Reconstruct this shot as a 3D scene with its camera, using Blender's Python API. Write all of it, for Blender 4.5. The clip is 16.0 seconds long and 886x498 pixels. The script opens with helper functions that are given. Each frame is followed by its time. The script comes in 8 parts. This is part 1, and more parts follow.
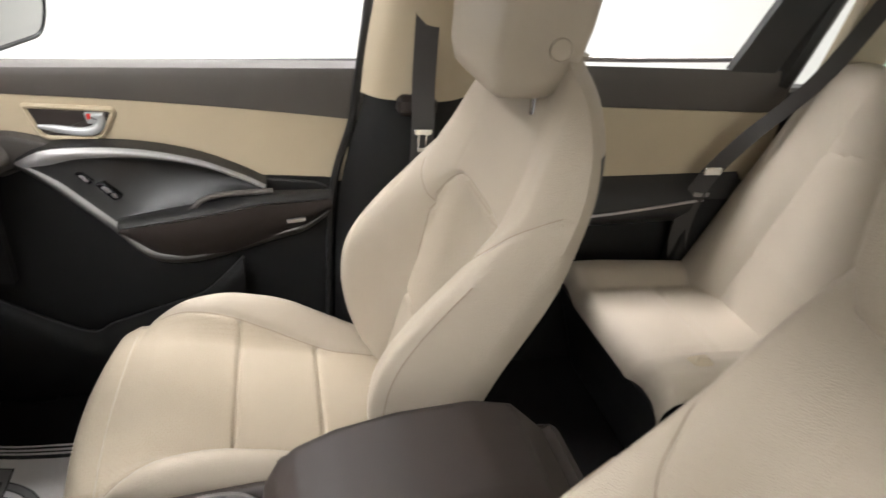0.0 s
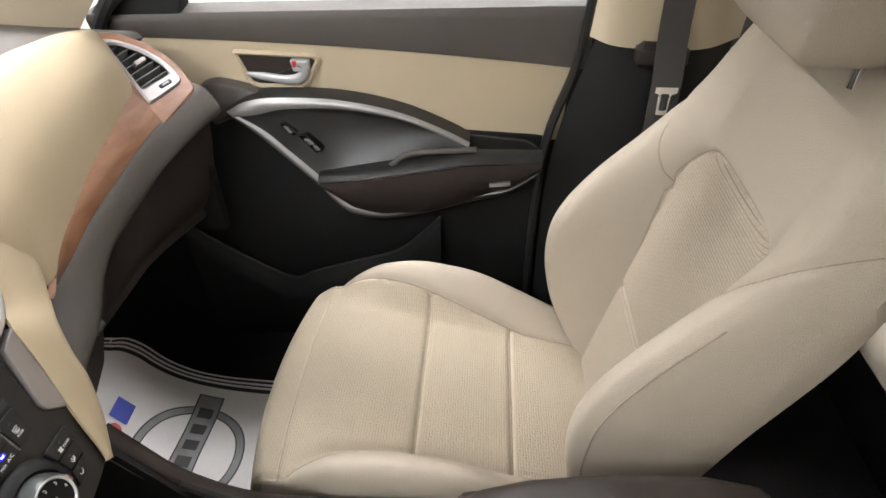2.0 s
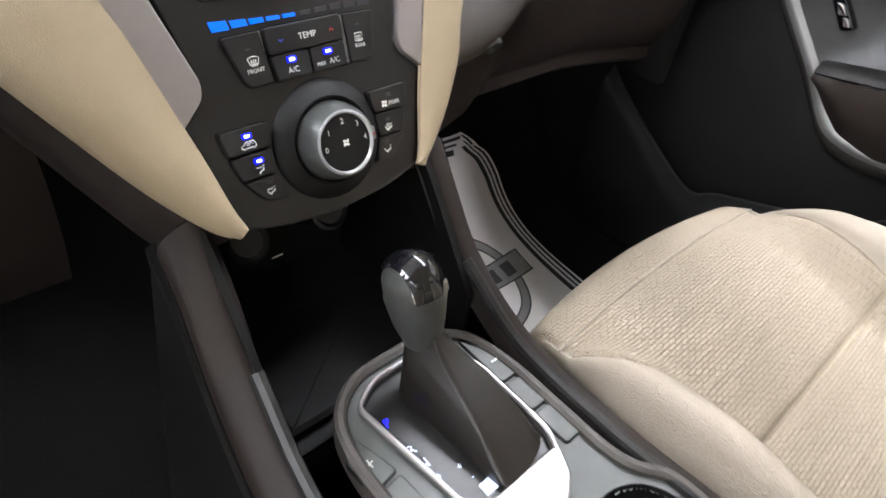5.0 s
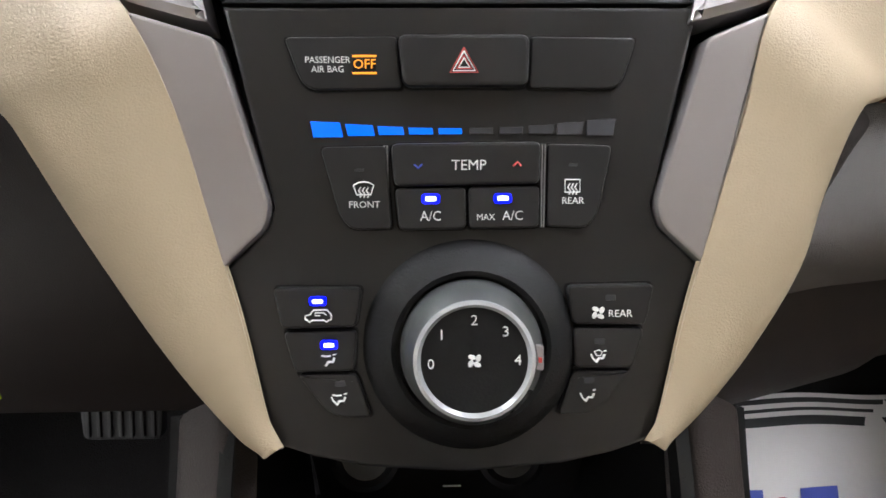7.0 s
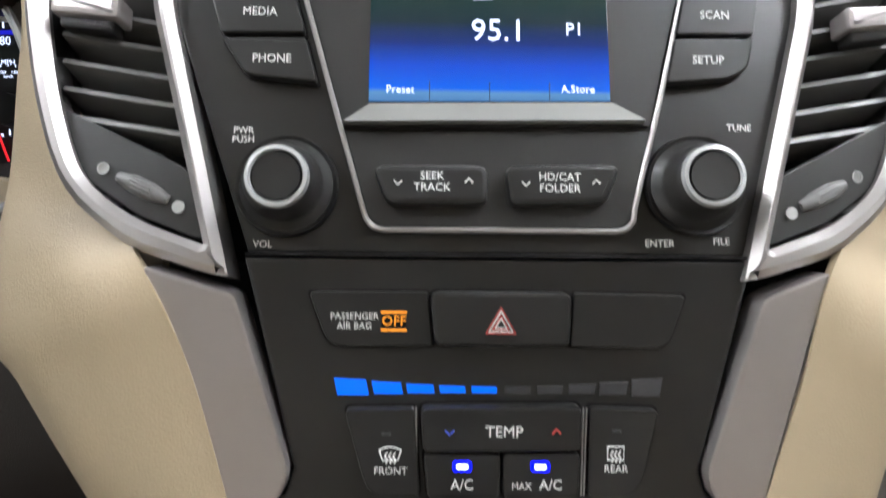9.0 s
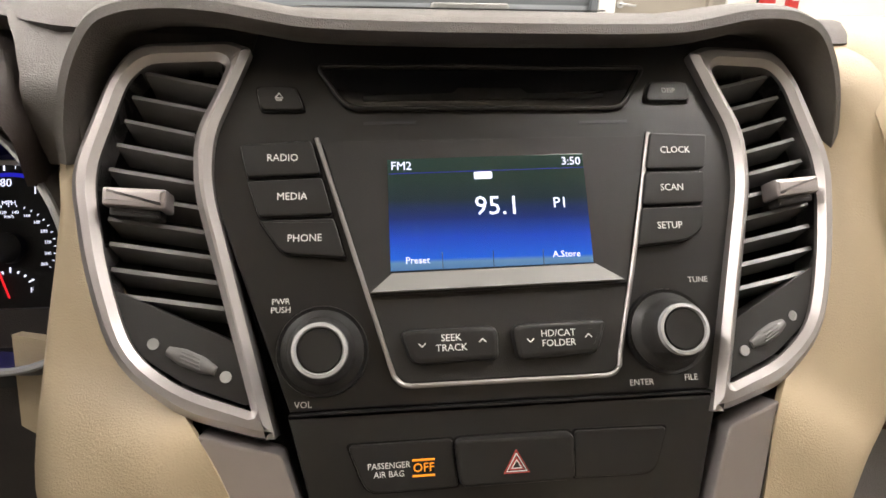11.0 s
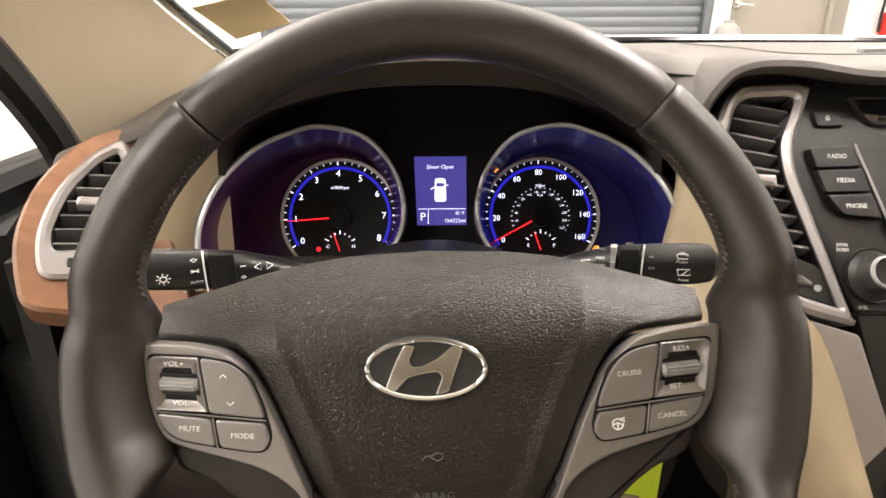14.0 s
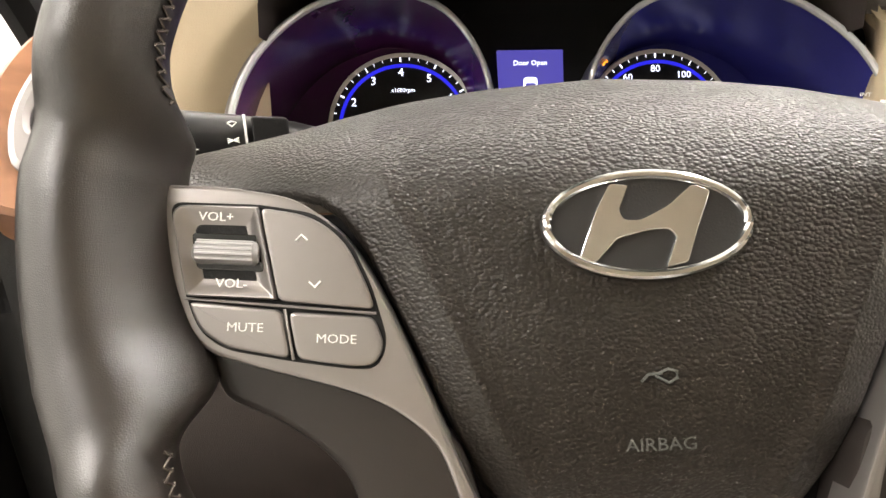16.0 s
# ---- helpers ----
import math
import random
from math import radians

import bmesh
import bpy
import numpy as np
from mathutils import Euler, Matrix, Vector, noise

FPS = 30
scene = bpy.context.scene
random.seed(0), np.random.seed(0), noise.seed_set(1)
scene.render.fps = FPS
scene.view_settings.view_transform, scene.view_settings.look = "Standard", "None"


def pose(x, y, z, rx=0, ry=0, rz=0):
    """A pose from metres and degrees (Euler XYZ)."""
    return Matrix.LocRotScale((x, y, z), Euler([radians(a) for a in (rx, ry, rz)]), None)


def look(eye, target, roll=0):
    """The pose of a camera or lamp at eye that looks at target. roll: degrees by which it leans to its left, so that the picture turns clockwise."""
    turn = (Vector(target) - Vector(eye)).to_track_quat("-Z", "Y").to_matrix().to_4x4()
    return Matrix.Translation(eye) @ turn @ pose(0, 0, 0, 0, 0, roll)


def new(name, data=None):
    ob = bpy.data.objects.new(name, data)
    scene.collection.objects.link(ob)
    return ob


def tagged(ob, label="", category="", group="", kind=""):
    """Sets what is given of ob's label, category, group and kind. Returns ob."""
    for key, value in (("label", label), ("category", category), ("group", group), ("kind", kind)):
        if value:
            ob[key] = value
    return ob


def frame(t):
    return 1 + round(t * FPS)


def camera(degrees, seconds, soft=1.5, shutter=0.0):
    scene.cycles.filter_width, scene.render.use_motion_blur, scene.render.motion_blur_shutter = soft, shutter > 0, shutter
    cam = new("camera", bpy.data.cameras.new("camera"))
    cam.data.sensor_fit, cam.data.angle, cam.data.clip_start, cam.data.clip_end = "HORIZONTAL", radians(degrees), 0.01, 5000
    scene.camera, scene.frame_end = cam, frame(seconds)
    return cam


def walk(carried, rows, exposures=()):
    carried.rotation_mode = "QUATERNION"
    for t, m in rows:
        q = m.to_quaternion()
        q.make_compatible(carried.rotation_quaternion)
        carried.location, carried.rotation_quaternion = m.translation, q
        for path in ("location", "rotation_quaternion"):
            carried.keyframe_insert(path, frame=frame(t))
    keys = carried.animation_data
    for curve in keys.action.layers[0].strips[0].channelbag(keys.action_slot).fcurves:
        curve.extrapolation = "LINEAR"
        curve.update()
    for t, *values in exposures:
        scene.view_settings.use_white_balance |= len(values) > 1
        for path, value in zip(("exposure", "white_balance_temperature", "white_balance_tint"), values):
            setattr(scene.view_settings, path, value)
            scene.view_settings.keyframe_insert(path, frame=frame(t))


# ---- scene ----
cam = camera(71.6, 16.0, shutter=0.2)
PATH = [
    (0, (-0.5060, 0.5163, 1.5155), (1.1663, 0.0083, 0.5432), 6.09),
    (0.5, (-0.3630, 0.5127, 1.5078), (1.2907, 0.4304, 0.3859), 1.24),
    (1, (-0.3030, 0.5187, 1.5203), (1.3082, 0.6002, 0.3382), -2.75),
    (1.5, (-0.2920, 0.5211, 1.5131), (1.2944, 0.6384, 0.3009), -2.79),
    (2, (-0.2970, 0.5209, 1.5101), (1.2863, 0.6328, 0.2933), -0.37),
    (2.5, (-0.3040, 0.4999, 1.4225), (1.2353, 0.9176, 0.2158), 2.76),
    (3, (-0.3130, 0.4843, 1.2622), (1.0558, 1.2344, 0.0117), 4.91),
    (3.2, (-0.3110, 0.4778, 1.2306), (1.0120, 1.2577, -0.0505), 5.88),
    (5.3, (-0.1620, 0.6551, 1.1896), (0.8460, 1.7700, -0.1299), 10.72),
    (5.5, (-0.1100, 0.6788, 1.1847), (0.7360, 1.9821, -0.0745), 9.00),
    (6, (-0.0320, 0.7015, 1.1408), (0.2931, 2.3352, 0.0339), 2.40),
    (6.5, (-0.0340, 0.7270, 1.1087), (0.0620, 2.4577, 0.1110), -0.72),
    (7, (-0.0150, 0.7373, 1.0989), (0.0360, 2.5053, 0.1653), 0.24),
    (7.5, (0.0030, 0.7400, 1.0946), (0.0370, 2.5288, 0.2008), 0.29),
    (8, (0.0000, 0.7413, 1.0996), (0.0330, 2.5368, 0.2190), 0.59),
    (8.5, (-0.0100, 0.7558, 1.1175), (0.0350, 2.5374, 0.2098), 1.22),
    (9, (-0.0250, 0.7942, 1.1726), (0.0080, 2.5938, 0.3006), 0.99),
    (9.2, (-0.0280, 0.8062, 1.1968), (0.0310, 2.6062, 0.3270), 0.66),
    (11.3, (-0.0760, 0.7691, 1.2488), (0.2060, 2.6032, 0.5027), 1.02),
    (11.5, (-0.1140, 0.7330, 1.2617), (0.1991, 2.5641, 0.5206), 0.99),
    (12, (-0.2330, 0.6721, 1.2655), (0.0891, 2.5351, 0.6132), 1.29),
    (12.5, (-0.3230, 0.6493, 1.2813), (-0.1811, 2.5251, 0.6023), -0.15),
    (13, (-0.3670, 0.6222, 1.2815), (-0.3610, 2.4880, 0.5610), -1.48),
    (13.5, (-0.3700, 0.6173, 1.2828), (-0.3780, 2.4704, 0.5303), -1.02),
    (14, (-0.3770, 0.6284, 1.2709), (-0.3730, 2.4802, 0.5152), -0.29),
    (14.5, (-0.4180, 0.6816, 1.2066), (-0.4130, 2.5480, 0.4879), -0.39),
    (15, (-0.4450, 0.7144, 1.1649), (-0.4510, 2.5785, 0.4403), -1.22),
    (15.5, (-0.4500, 0.7180, 1.1596), (-0.4670, 2.5832, 0.4380), -1.54),
    (16, (-0.4430, 0.7181, 1.1606), (-0.4490, 2.5841, 0.4410), -0.92),
]
GAIN = [(0, -0.10, 6200, 11), (1.5, -0.20, 6150, 11), (2.5, -0.07, 6150, 11), (3, 0.06, 6200, 11), (5.5, 0.14, 5850, 12), (6.2, 0.03, 5850, 12), (8, 0.06, 5850, 11), (9, -0.10, 5900, 9), (11.5, -0.36, 6900, 14), (12.5, -0.24, 6900, 14), (14, 0.06, 7000, 14), (15.5, 0.56, 6800, 12), (16, 0.56, 6800, 12)]
walk(cam, [(t, look(eye, target, roll)) for t, eye, target, roll in PATH], GAIN)

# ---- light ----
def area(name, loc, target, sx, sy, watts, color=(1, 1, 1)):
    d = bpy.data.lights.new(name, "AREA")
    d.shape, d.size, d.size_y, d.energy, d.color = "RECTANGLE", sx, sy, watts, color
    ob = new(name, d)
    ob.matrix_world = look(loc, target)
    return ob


world = bpy.data.worlds.new("world")
scene.world = world
world.use_nodes = True
world.node_tree.nodes["Background"].inputs[0].default_value = (0.9, 0.95, 1.0, 1)
world.node_tree.nodes["Background"].inputs[1].default_value = 0.02
# Unseen lamps, added and placed to bring the cabin to the wanted brightness
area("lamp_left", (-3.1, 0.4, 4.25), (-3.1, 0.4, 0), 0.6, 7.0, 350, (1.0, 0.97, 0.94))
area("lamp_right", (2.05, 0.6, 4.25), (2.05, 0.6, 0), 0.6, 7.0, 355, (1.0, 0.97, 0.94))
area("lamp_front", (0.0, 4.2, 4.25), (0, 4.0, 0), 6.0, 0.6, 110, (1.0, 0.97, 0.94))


# ---- materials ----
def node(nt, kind, **inputs):
    n = nt.nodes.new(kind)
    for k, v in inputs.items():
        n.inputs[k.replace("_", " ")].default_value = v
    return n


def mat(name, color, rough=0.5, metal=0.0, var=0.12, vscale=9.0, grain=None, depth=0.0003, fine=0.05, coat=0.0, spec=0.5):
    """Plain surface: colour that drifts at two scales, roughness that follows, fine relief.
    grain: (kind, scale) of the relief."""
    m = bpy.data.materials.new(name)
    m.use_nodes = True
    nt = m.node_tree
    b = nt.nodes["Principled BSDF"]
    tc = nt.nodes.new("ShaderNodeTexCoord")
    big = node(nt, "ShaderNodeTexNoise", Scale=vscale, Detail=4.0)
    small = node(nt, "ShaderNodeTexNoise", Scale=vscale * 28, Detail=3.0)
    nt.links.new(tc.outputs["Object"], big.inputs["Vector"])
    nt.links.new(tc.outputs["Object"], small.inputs["Vector"])
    mix = nt.nodes.new("ShaderNodeMix")
    mix.data_type = "RGBA"
    mix.inputs[6].default_value = (*[c * (1 - var) for c in color], 1)
    mix.inputs[7].default_value = (*[min(1, c * (1 + var)) for c in color], 1)
    add = node(nt, "ShaderNodeMath")
    add.operation = "MULTIPLY_ADD"
    add.inputs[1].default_value = fine * 4
    nt.links.new(small.outputs[0], add.inputs[0])
    nt.links.new(big.outputs[0], add.inputs[2])
    nt.links.new(add.outputs[0], mix.inputs[0])
    nt.links.new(mix.outputs[2], b.inputs["Base Color"])
    rr = node(nt, "ShaderNodeMapRange")
    rr.inputs[3].default_value, rr.inputs[4].default_value = max(0.02, rough - 0.07), min(1, rough + 0.07)
    nt.links.new(big.outputs[0], rr.inputs[0])
    nt.links.new(rr.outputs[0], b.inputs["Roughness"])
    b.inputs["Metallic"].default_value = metal
    b.inputs["Coat Weight"].default_value = coat
    b.inputs["Specular IOR Level"].default_value = spec
    if grain:
        kind, scale = grain
        bump = node(nt, "ShaderNodeBump", Strength=1.0, Distance=depth)
        if kind == "leather":
            g = node(nt, "ShaderNodeTexVoronoi", Scale=scale)
            g.feature = "DISTANCE_TO_EDGE"
            warp = node(nt, "ShaderNodeTexNoise", Scale=scale * 0.35, Detail=2.0)
            vm = nt.nodes.new("ShaderNodeVectorMath")
            vm.operation = "MULTIPLY_ADD"
            vm.inputs[1].default_value = (1.0 / scale,) * 3
            nt.links.new(tc.outputs["Object"], warp.inputs["Vector"])
            nt.links.new(warp.outputs["Color"], vm.inputs[0])
            nt.links.new(tc.outputs["Object"], vm.inputs[2])
            nt.links.new(vm.outputs[0], g.inputs["Vector"])
            cl = node(nt, "ShaderNodeMapRange")
            cl.inputs[2].default_value = 0.3
            nt.links.new(g.outputs[0], cl.inputs[0])
            nt.links.new(cl.outputs[0], bump.inputs["Height"])
        elif kind == "pebble":
            mp = nt.nodes.new("ShaderNodeMapping")
            mp.inputs["Scale"].default_value = (0.75, 1.0, 1.0)
            warp = node(nt, "ShaderNodeTexNoise", Scale=scale * 0.5, Detail=1.0)
            vm = nt.nodes.new("ShaderNodeVectorMath")
            vm.operation = "MULTIPLY_ADD"
            vm.inputs[1].default_value = (0.9 / scale,) * 3
            g = node(nt, "ShaderNodeTexVoronoi", Scale=scale)
            g.feature = "SMOOTH_F1"
            g.inputs["Smoothness"].default_value = 0.15
            nt.links.new(tc.outputs["Object"], mp.inputs[0])
            nt.links.new(mp.outputs[0], warp.inputs["Vector"])
            nt.links.new(warp.outputs["Color"], vm.inputs[0])
            nt.links.new(mp.outputs[0], vm.inputs[2])
            nt.links.new(vm.outputs[0], g.inputs["Vector"])
            cl = node(nt, "ShaderNodeMapRange")
            cl.inputs[1].default_value, cl.inputs[2].default_value = 0.95, 0.05
            nt.links.new(g.outputs[0], cl.inputs[0])
            nt.links.new(cl.outputs[0], bump.inputs["Height"])
        elif kind in ("dash_flat", "dash_upright"):
            sep, com = nt.nodes.new("ShaderNodeSeparateXYZ"), nt.nodes.new("ShaderNodeCombineXYZ")
            nt.links.new(tc.outputs["Object"], sep.inputs[0])
            nt.links.new(sep.outputs["X"], com.inputs["X"])
            nt.links.new(sep.outputs["Y" if kind == "dash_flat" else "Z"], com.inputs["Y"])
            g = node(nt, "ShaderNodeTexBrick", Scale=1.0)
            g.inputs["Mortar Size"].default_value = scale * 0.16
            g.inputs["Mortar Smooth"].default_value = 1.0
            g.inputs["Brick Width"].default_value = scale * 2.8
            g.inputs["Row Height"].default_value = scale
            nt.links.new(com.outputs[0], g.inputs["Vector"])
            inv = nt.nodes.new("ShaderNodeMath")
            inv.operation = "SUBTRACT"
            inv.inputs[0].default_value = 1.0
            dark = nt.nodes.new("ShaderNodeMix")
            dark.data_type = "RGBA"
            dark.blend_type = "MULTIPLY"
            dark.inputs[7].default_value = (0.80, 0.77, 0.72, 1)
            nt.links.new(g.outputs["Fac"], dark.inputs[0])
            nt.links.new(mix.outputs[2], dark.inputs[6])
            nt.links.new(dark.outputs[2], b.inputs["Base Color"])
            nt.links.new(g.outputs["Fac"], inv.inputs[1])
            nt.links.new(inv.outputs[0], bump.inputs["Height"])
        elif kind == "weave":
            g = node(nt, "ShaderNodeTexWave", Scale=scale, Distortion=3.0, Detail=1.0)
            g.inputs["Detail Scale"].default_value = 3.0
            g.bands_direction = "DIAGONAL"
            nt.links.new(tc.outputs["Object"], g.inputs["Vector"])
            nt.links.new(g.outputs[1], bump.inputs["Height"])
        else:
            g = node(nt, "ShaderNodeTexNoise", Scale=scale, Detail=3.0)
            nt.links.new(tc.outputs["Object"], g.inputs["Vector"])
            nt.links.new(g.outputs[0], bump.inputs["Height"])
        nt.links.new(bump.outputs[0], b.inputs["Normal"])
    return m


def glow(name, color, power):
    m = bpy.data.materials.new(name)
    m.use_nodes = True
    b = m.node_tree.nodes["Principled BSDF"]
    b.inputs["Base Color"].default_value = (*[c * 0.05 for c in color], 1)
    b.inputs["Emission Color"].default_value = (*color, 1)
    b.inputs["Emission Strength"].default_value = power
    return m


def wood(name):
    m = mat(name, (0.36, 0.15, 0.055), 0.30, coat=0.55)
    nt = m.node_tree
    b = nt.nodes["Principled BSDF"]
    tc = nt.nodes.new("ShaderNodeTexCoord")
    mp = nt.nodes.new("ShaderNodeMapping")
    mp.inputs["Scale"].default_value = (3, 10, 14)
    w = node(nt, "ShaderNodeTexNoise", Scale=3.0, Detail=6.0, Distortion=1.2)
    ramp = nt.nodes.new("ShaderNodeValToRGB")
    ramp.color_ramp.elements[0].position, ramp.color_ramp.elements[0].color = 0.3, (0.155, 0.066, 0.032, 1)
    ramp.color_ramp.elements[1].position, ramp.color_ramp.elements[1].color = 0.72, (0.255, 0.122, 0.064, 1)
    nt.links.new(tc.outputs["Object"], mp.inputs[0])
    nt.links.new(mp.outputs[0], w.inputs["Vector"])
    nt.links.new(w.outputs[0], ramp.inputs[0])
    nt.links.new(ramp.outputs[0], b.inputs["Base Color"])
    return m


def glass(name, tint, rough=0.0):
    m = bpy.data.materials.new(name)
    m.use_nodes = True
    nt = m.node_tree
    b = nt.nodes["Principled BSDF"]
    b.inputs["Base Color"].default_value = (*tint, 1)
    b.inputs["Roughness"].default_value = rough
    b.inputs["Transmission Weight"].default_value = 1.0
    b.inputs["IOR"].default_value = 1.01
    return m


M = dict(
    beige=mat("beige_vinyl", (0.45, 0.375, 0.26), 0.55, var=0.06, grain=("noise", 1100), depth=0.00022),
    dashbeige=mat("beige_dash_vinyl", (0.42, 0.34, 0.225), 0.55, var=0.06, grain=("noise", 1100), depth=0.00022),
    seat=mat("beige_leather", (0.40, 0.345, 0.272), 0.5, var=0.08, vscale=6, grain=("leather", 420), depth=0.0004),
    seatcloth=mat("beige_cloth", (0.40, 0.34, 0.255), 0.75, var=0.09, grain=("dash_flat", 0.0042), depth=0.0012),
    backcloth=mat("beige_back_cloth", (0.385, 0.33, 0.255), 0.75, var=0.09, grain=("dash_upright", 0.0042), depth=0.0012),
    brown=mat("brown_soft_plastic", (0.024, 0.0175, 0.0150), 0.52, var=0.12, grain=("leather", 700), depth=0.0001, spec=0.35),
    darkgrey=mat("dark_grey_plastic", (0.080, 0.071, 0.064), 0.5, var=0.08, grain=("leather", 900), depth=0.00015),
    black=mat("black_plastic", (0.020, 0.0192, 0.0190), 0.40, var=0.12, grain=("noise", 1500), depth=0.0001, spec=0.5),
    matt=mat("black_matt_plastic", (0.007, 0.0066, 0.0066), 0.6, var=0.15, grain=("noise", 900), depth=0.0002, spec=0.3),
    button=mat("black_button_plastic", (0.015, 0.0145, 0.0145), 0.36, var=0.08, spec=0.5),
    fascia=mat("black_fascia_plastic", (0.0078, 0.0076, 0.0080), 0.33, var=0.10, grain=("noise", 1500), depth=0.00004, spec=0.7),
    gloss=mat("black_gloss_plastic", (0.006, 0.006, 0.007), 0.08, var=0.1, coat=0.5),
    carpet=mat("black_carpet", (0.012, 0.011, 0.011), 0.95, var=0.3, grain=("noise", 500), depth=0.002, spec=0.1),
    silver=mat("silver_paint", (0.42, 0.40, 0.395), 0.36, metal=0.8, var=0.04, vscale=30),
    trim=mat("satin_silver_trim", (0.33, 0.325, 0.32), 0.36, metal=0.45, var=0.04, vscale=30),
    satin=mat("satin_grey_paint", (0.45, 0.418, 0.415), 0.36, metal=0.8, var=0.03, vscale=30),
    # Pale and barely metallic: bright reflections are put into the base colour
    bright=mat("reflection_pale_metal", (0.52, 0.53, 0.54), 0.25, metal=0.4, var=0.03),
    chrome=mat("chrome", (0.86, 0.87, 0.88), 0.12, metal=1.0, var=0.03),
    white=mat("white_print", (0.86, 0.86, 0.84), 0.6, var=0.04),
    greyprint=mat("grey_print", (0.35, 0.35, 0.34), 0.6, var=0.04),
    red=mat("red_paint", (0.45, 0.02, 0.015), 0.4, var=0.1),
    redmark=mat("red_print", (0.5, 0.06, 0.05), 0.5, var=0.05),
    bluemark=mat("blue_print", (0.035, 0.06, 0.42), 0.5, var=0.05),
    leather=mat("worn_black_rim_leather", (0.0185, 0.0150, 0.0130), 0.34, var=0.10, grain=("leather", 1500), depth=0.00003, spec=0.9),
    leathersmooth=mat("worn_black_leather", (0.017, 0.0140, 0.0120), 0.30, var=0.15, grain=("leather", 1500), depth=0.00003),
    airbag=mat("grained_black_vinyl", (0.0155, 0.0122, 0.0094), 0.40, var=0.1, grain=("pebble", 900), depth=0.00040, spec=0.42),
    paper=mat("printed_white_paper", (0.80, 0.77, 0.75), 0.6, var=0.05, vscale=14, grain=("noise", 60), depth=0.0008),
    seam=mat("brown_thread", (0.27, 0.22, 0.165), 0.8, var=0.2, vscale=60),
    thread=mat("grey_thread", (0.085, 0.07, 0.058), 0.7, var=0.2, vscale=60),
    knobside=mat("dark_satin_knob", (0.10, 0.105, 0.102), 0.3, metal=0.5, var=0.05, vscale=30),
    plategrey=mat("grey_green_plastic", (0.075, 0.08, 0.075), 0.42, var=0.08, grain=("noise", 1300), depth=0.0002),
    core=glow("lamp_core", (0.8, 0.85, 1.0), 3.0),
    slat=mat("grey_black_slat_plastic", (0.13, 0.127, 0.125), 0.4, var=0.1),
    sill=mat("grey_screen_sill", (0.20, 0.20, 0.19), 0.45, var=0.06),
    # Airbag vinyl again, toned lighter as if its flanks catch the light; finer grain
    airbaglit=mat("lit_flank_black_vinyl", (0.0185, 0.0152, 0.0120), 0.40, var=0.1, grain=("pebble", 1000), depth=0.00026, spec=0.50),
    spoke=mat("dark_satin_spoke_plastic", (0.022, 0.018, 0.016), 0.36, var=0.08, grain=("noise", 1500), depth=0.00003),
    podgrey=mat("satin_pod_grey", (0.31, 0.29, 0.28), 0.34, metal=0.8, var=0.05, vscale=30),
    knob=mat("grey_knob_leather", (0.075, 0.078, 0.074), 0.35, var=0.1, grain=("leather", 900), depth=0.00005),
    lime=mat("lime_plastic", (0.55, 0.75, 0.02), 0.4, var=0.08),
    matink=mat("black_ink", (0.02, 0.02, 0.02), 0.6),
    greyink=mat("grey_ink", (0.20, 0.195, 0.19), 0.45, var=0.7, vscale=16),
    tan=mat("tan_card", (0.42, 0.32, 0.17), 0.7, var=0.1),
    headliner=mat("beige_headliner", (0.62, 0.55, 0.44), 0.9, grain=("noise", 700), depth=0.0004),
    pillar=mat("beige_pillar_trim", (0.45, 0.38, 0.27), 0.65, var=0.05, grain=("noise", 1200), depth=0.0002),
    belt=mat("dark_grey_webbing", (0.055, 0.05, 0.047), 0.8, grain=("weave", 300), depth=0.0004),
    steel=mat("steel", (0.55, 0.55, 0.55), 0.3, metal=1.0, var=0.05),
    wall=mat("white_wall_paint", (0.80, 0.80, 0.77), 0.7, var=0.03, vscale=2, grain=("noise", 120), depth=0.001),
    # Floor is unseen; lightened so that it reflects light up into the cabin
    concrete=mat("pale_bounce_concrete", (0.52, 0.51, 0.49), 0.7, var=0.15, vscale=1.5, grain=("noise", 60), depth=0.002),
    shutter=mat("grey_shutter", (0.15, 0.165, 0.178), 0.45, metal=0.2, var=0.08, vscale=3),
    door=mat("taupe_door_paint", (0.30, 0.27, 0.225), 0.5, var=0.05, vscale=2),
    frame=mat("taupe_frame_paint", (0.26, 0.235, 0.2), 0.5, var=0.05, vscale=2),
    clear=glass("clear_glass", (1, 1, 1)),
    green=glass("green_glass", (0.75, 0.95, 0.85)),
    wood=wood("varnished_wood"),
    woodedge=mat("dark_wood_edge", (0.11, 0.048, 0.024), 0.35, var=0.1),
    mirror=mat("mirror_glass", (0.9, 0.9, 0.9), 0.02, metal=1.0, var=0.0),
    carpaint=mat("dark_car_paint", (0.012, 0.012, 0.014), 0.2, coat=1.0),
    led=glow("blue_led", (0.004, 0.004, 1.0), 3.5),
    bar=glow("lit_blue_bar", (0.0, 0.15, 1.0), 1.25),
    baroff=mat("unlit_bar", (0.045, 0.045, 0.05), 0.35),
    amber=glow("amber_lamp", (1.0, 0.33, 0.02), 1.5),
    lit=glow("lit_white_mark", (0.75, 0.8, 1.0), 2.0),
    litblue=glow("lit_blue_ring", (0.02, 0.02, 0.75), 0.8),
    litred=glow("lit_red_needle", (1.0, 0.02, 0.03), 1.3),
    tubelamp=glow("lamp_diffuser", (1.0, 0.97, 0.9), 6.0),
)


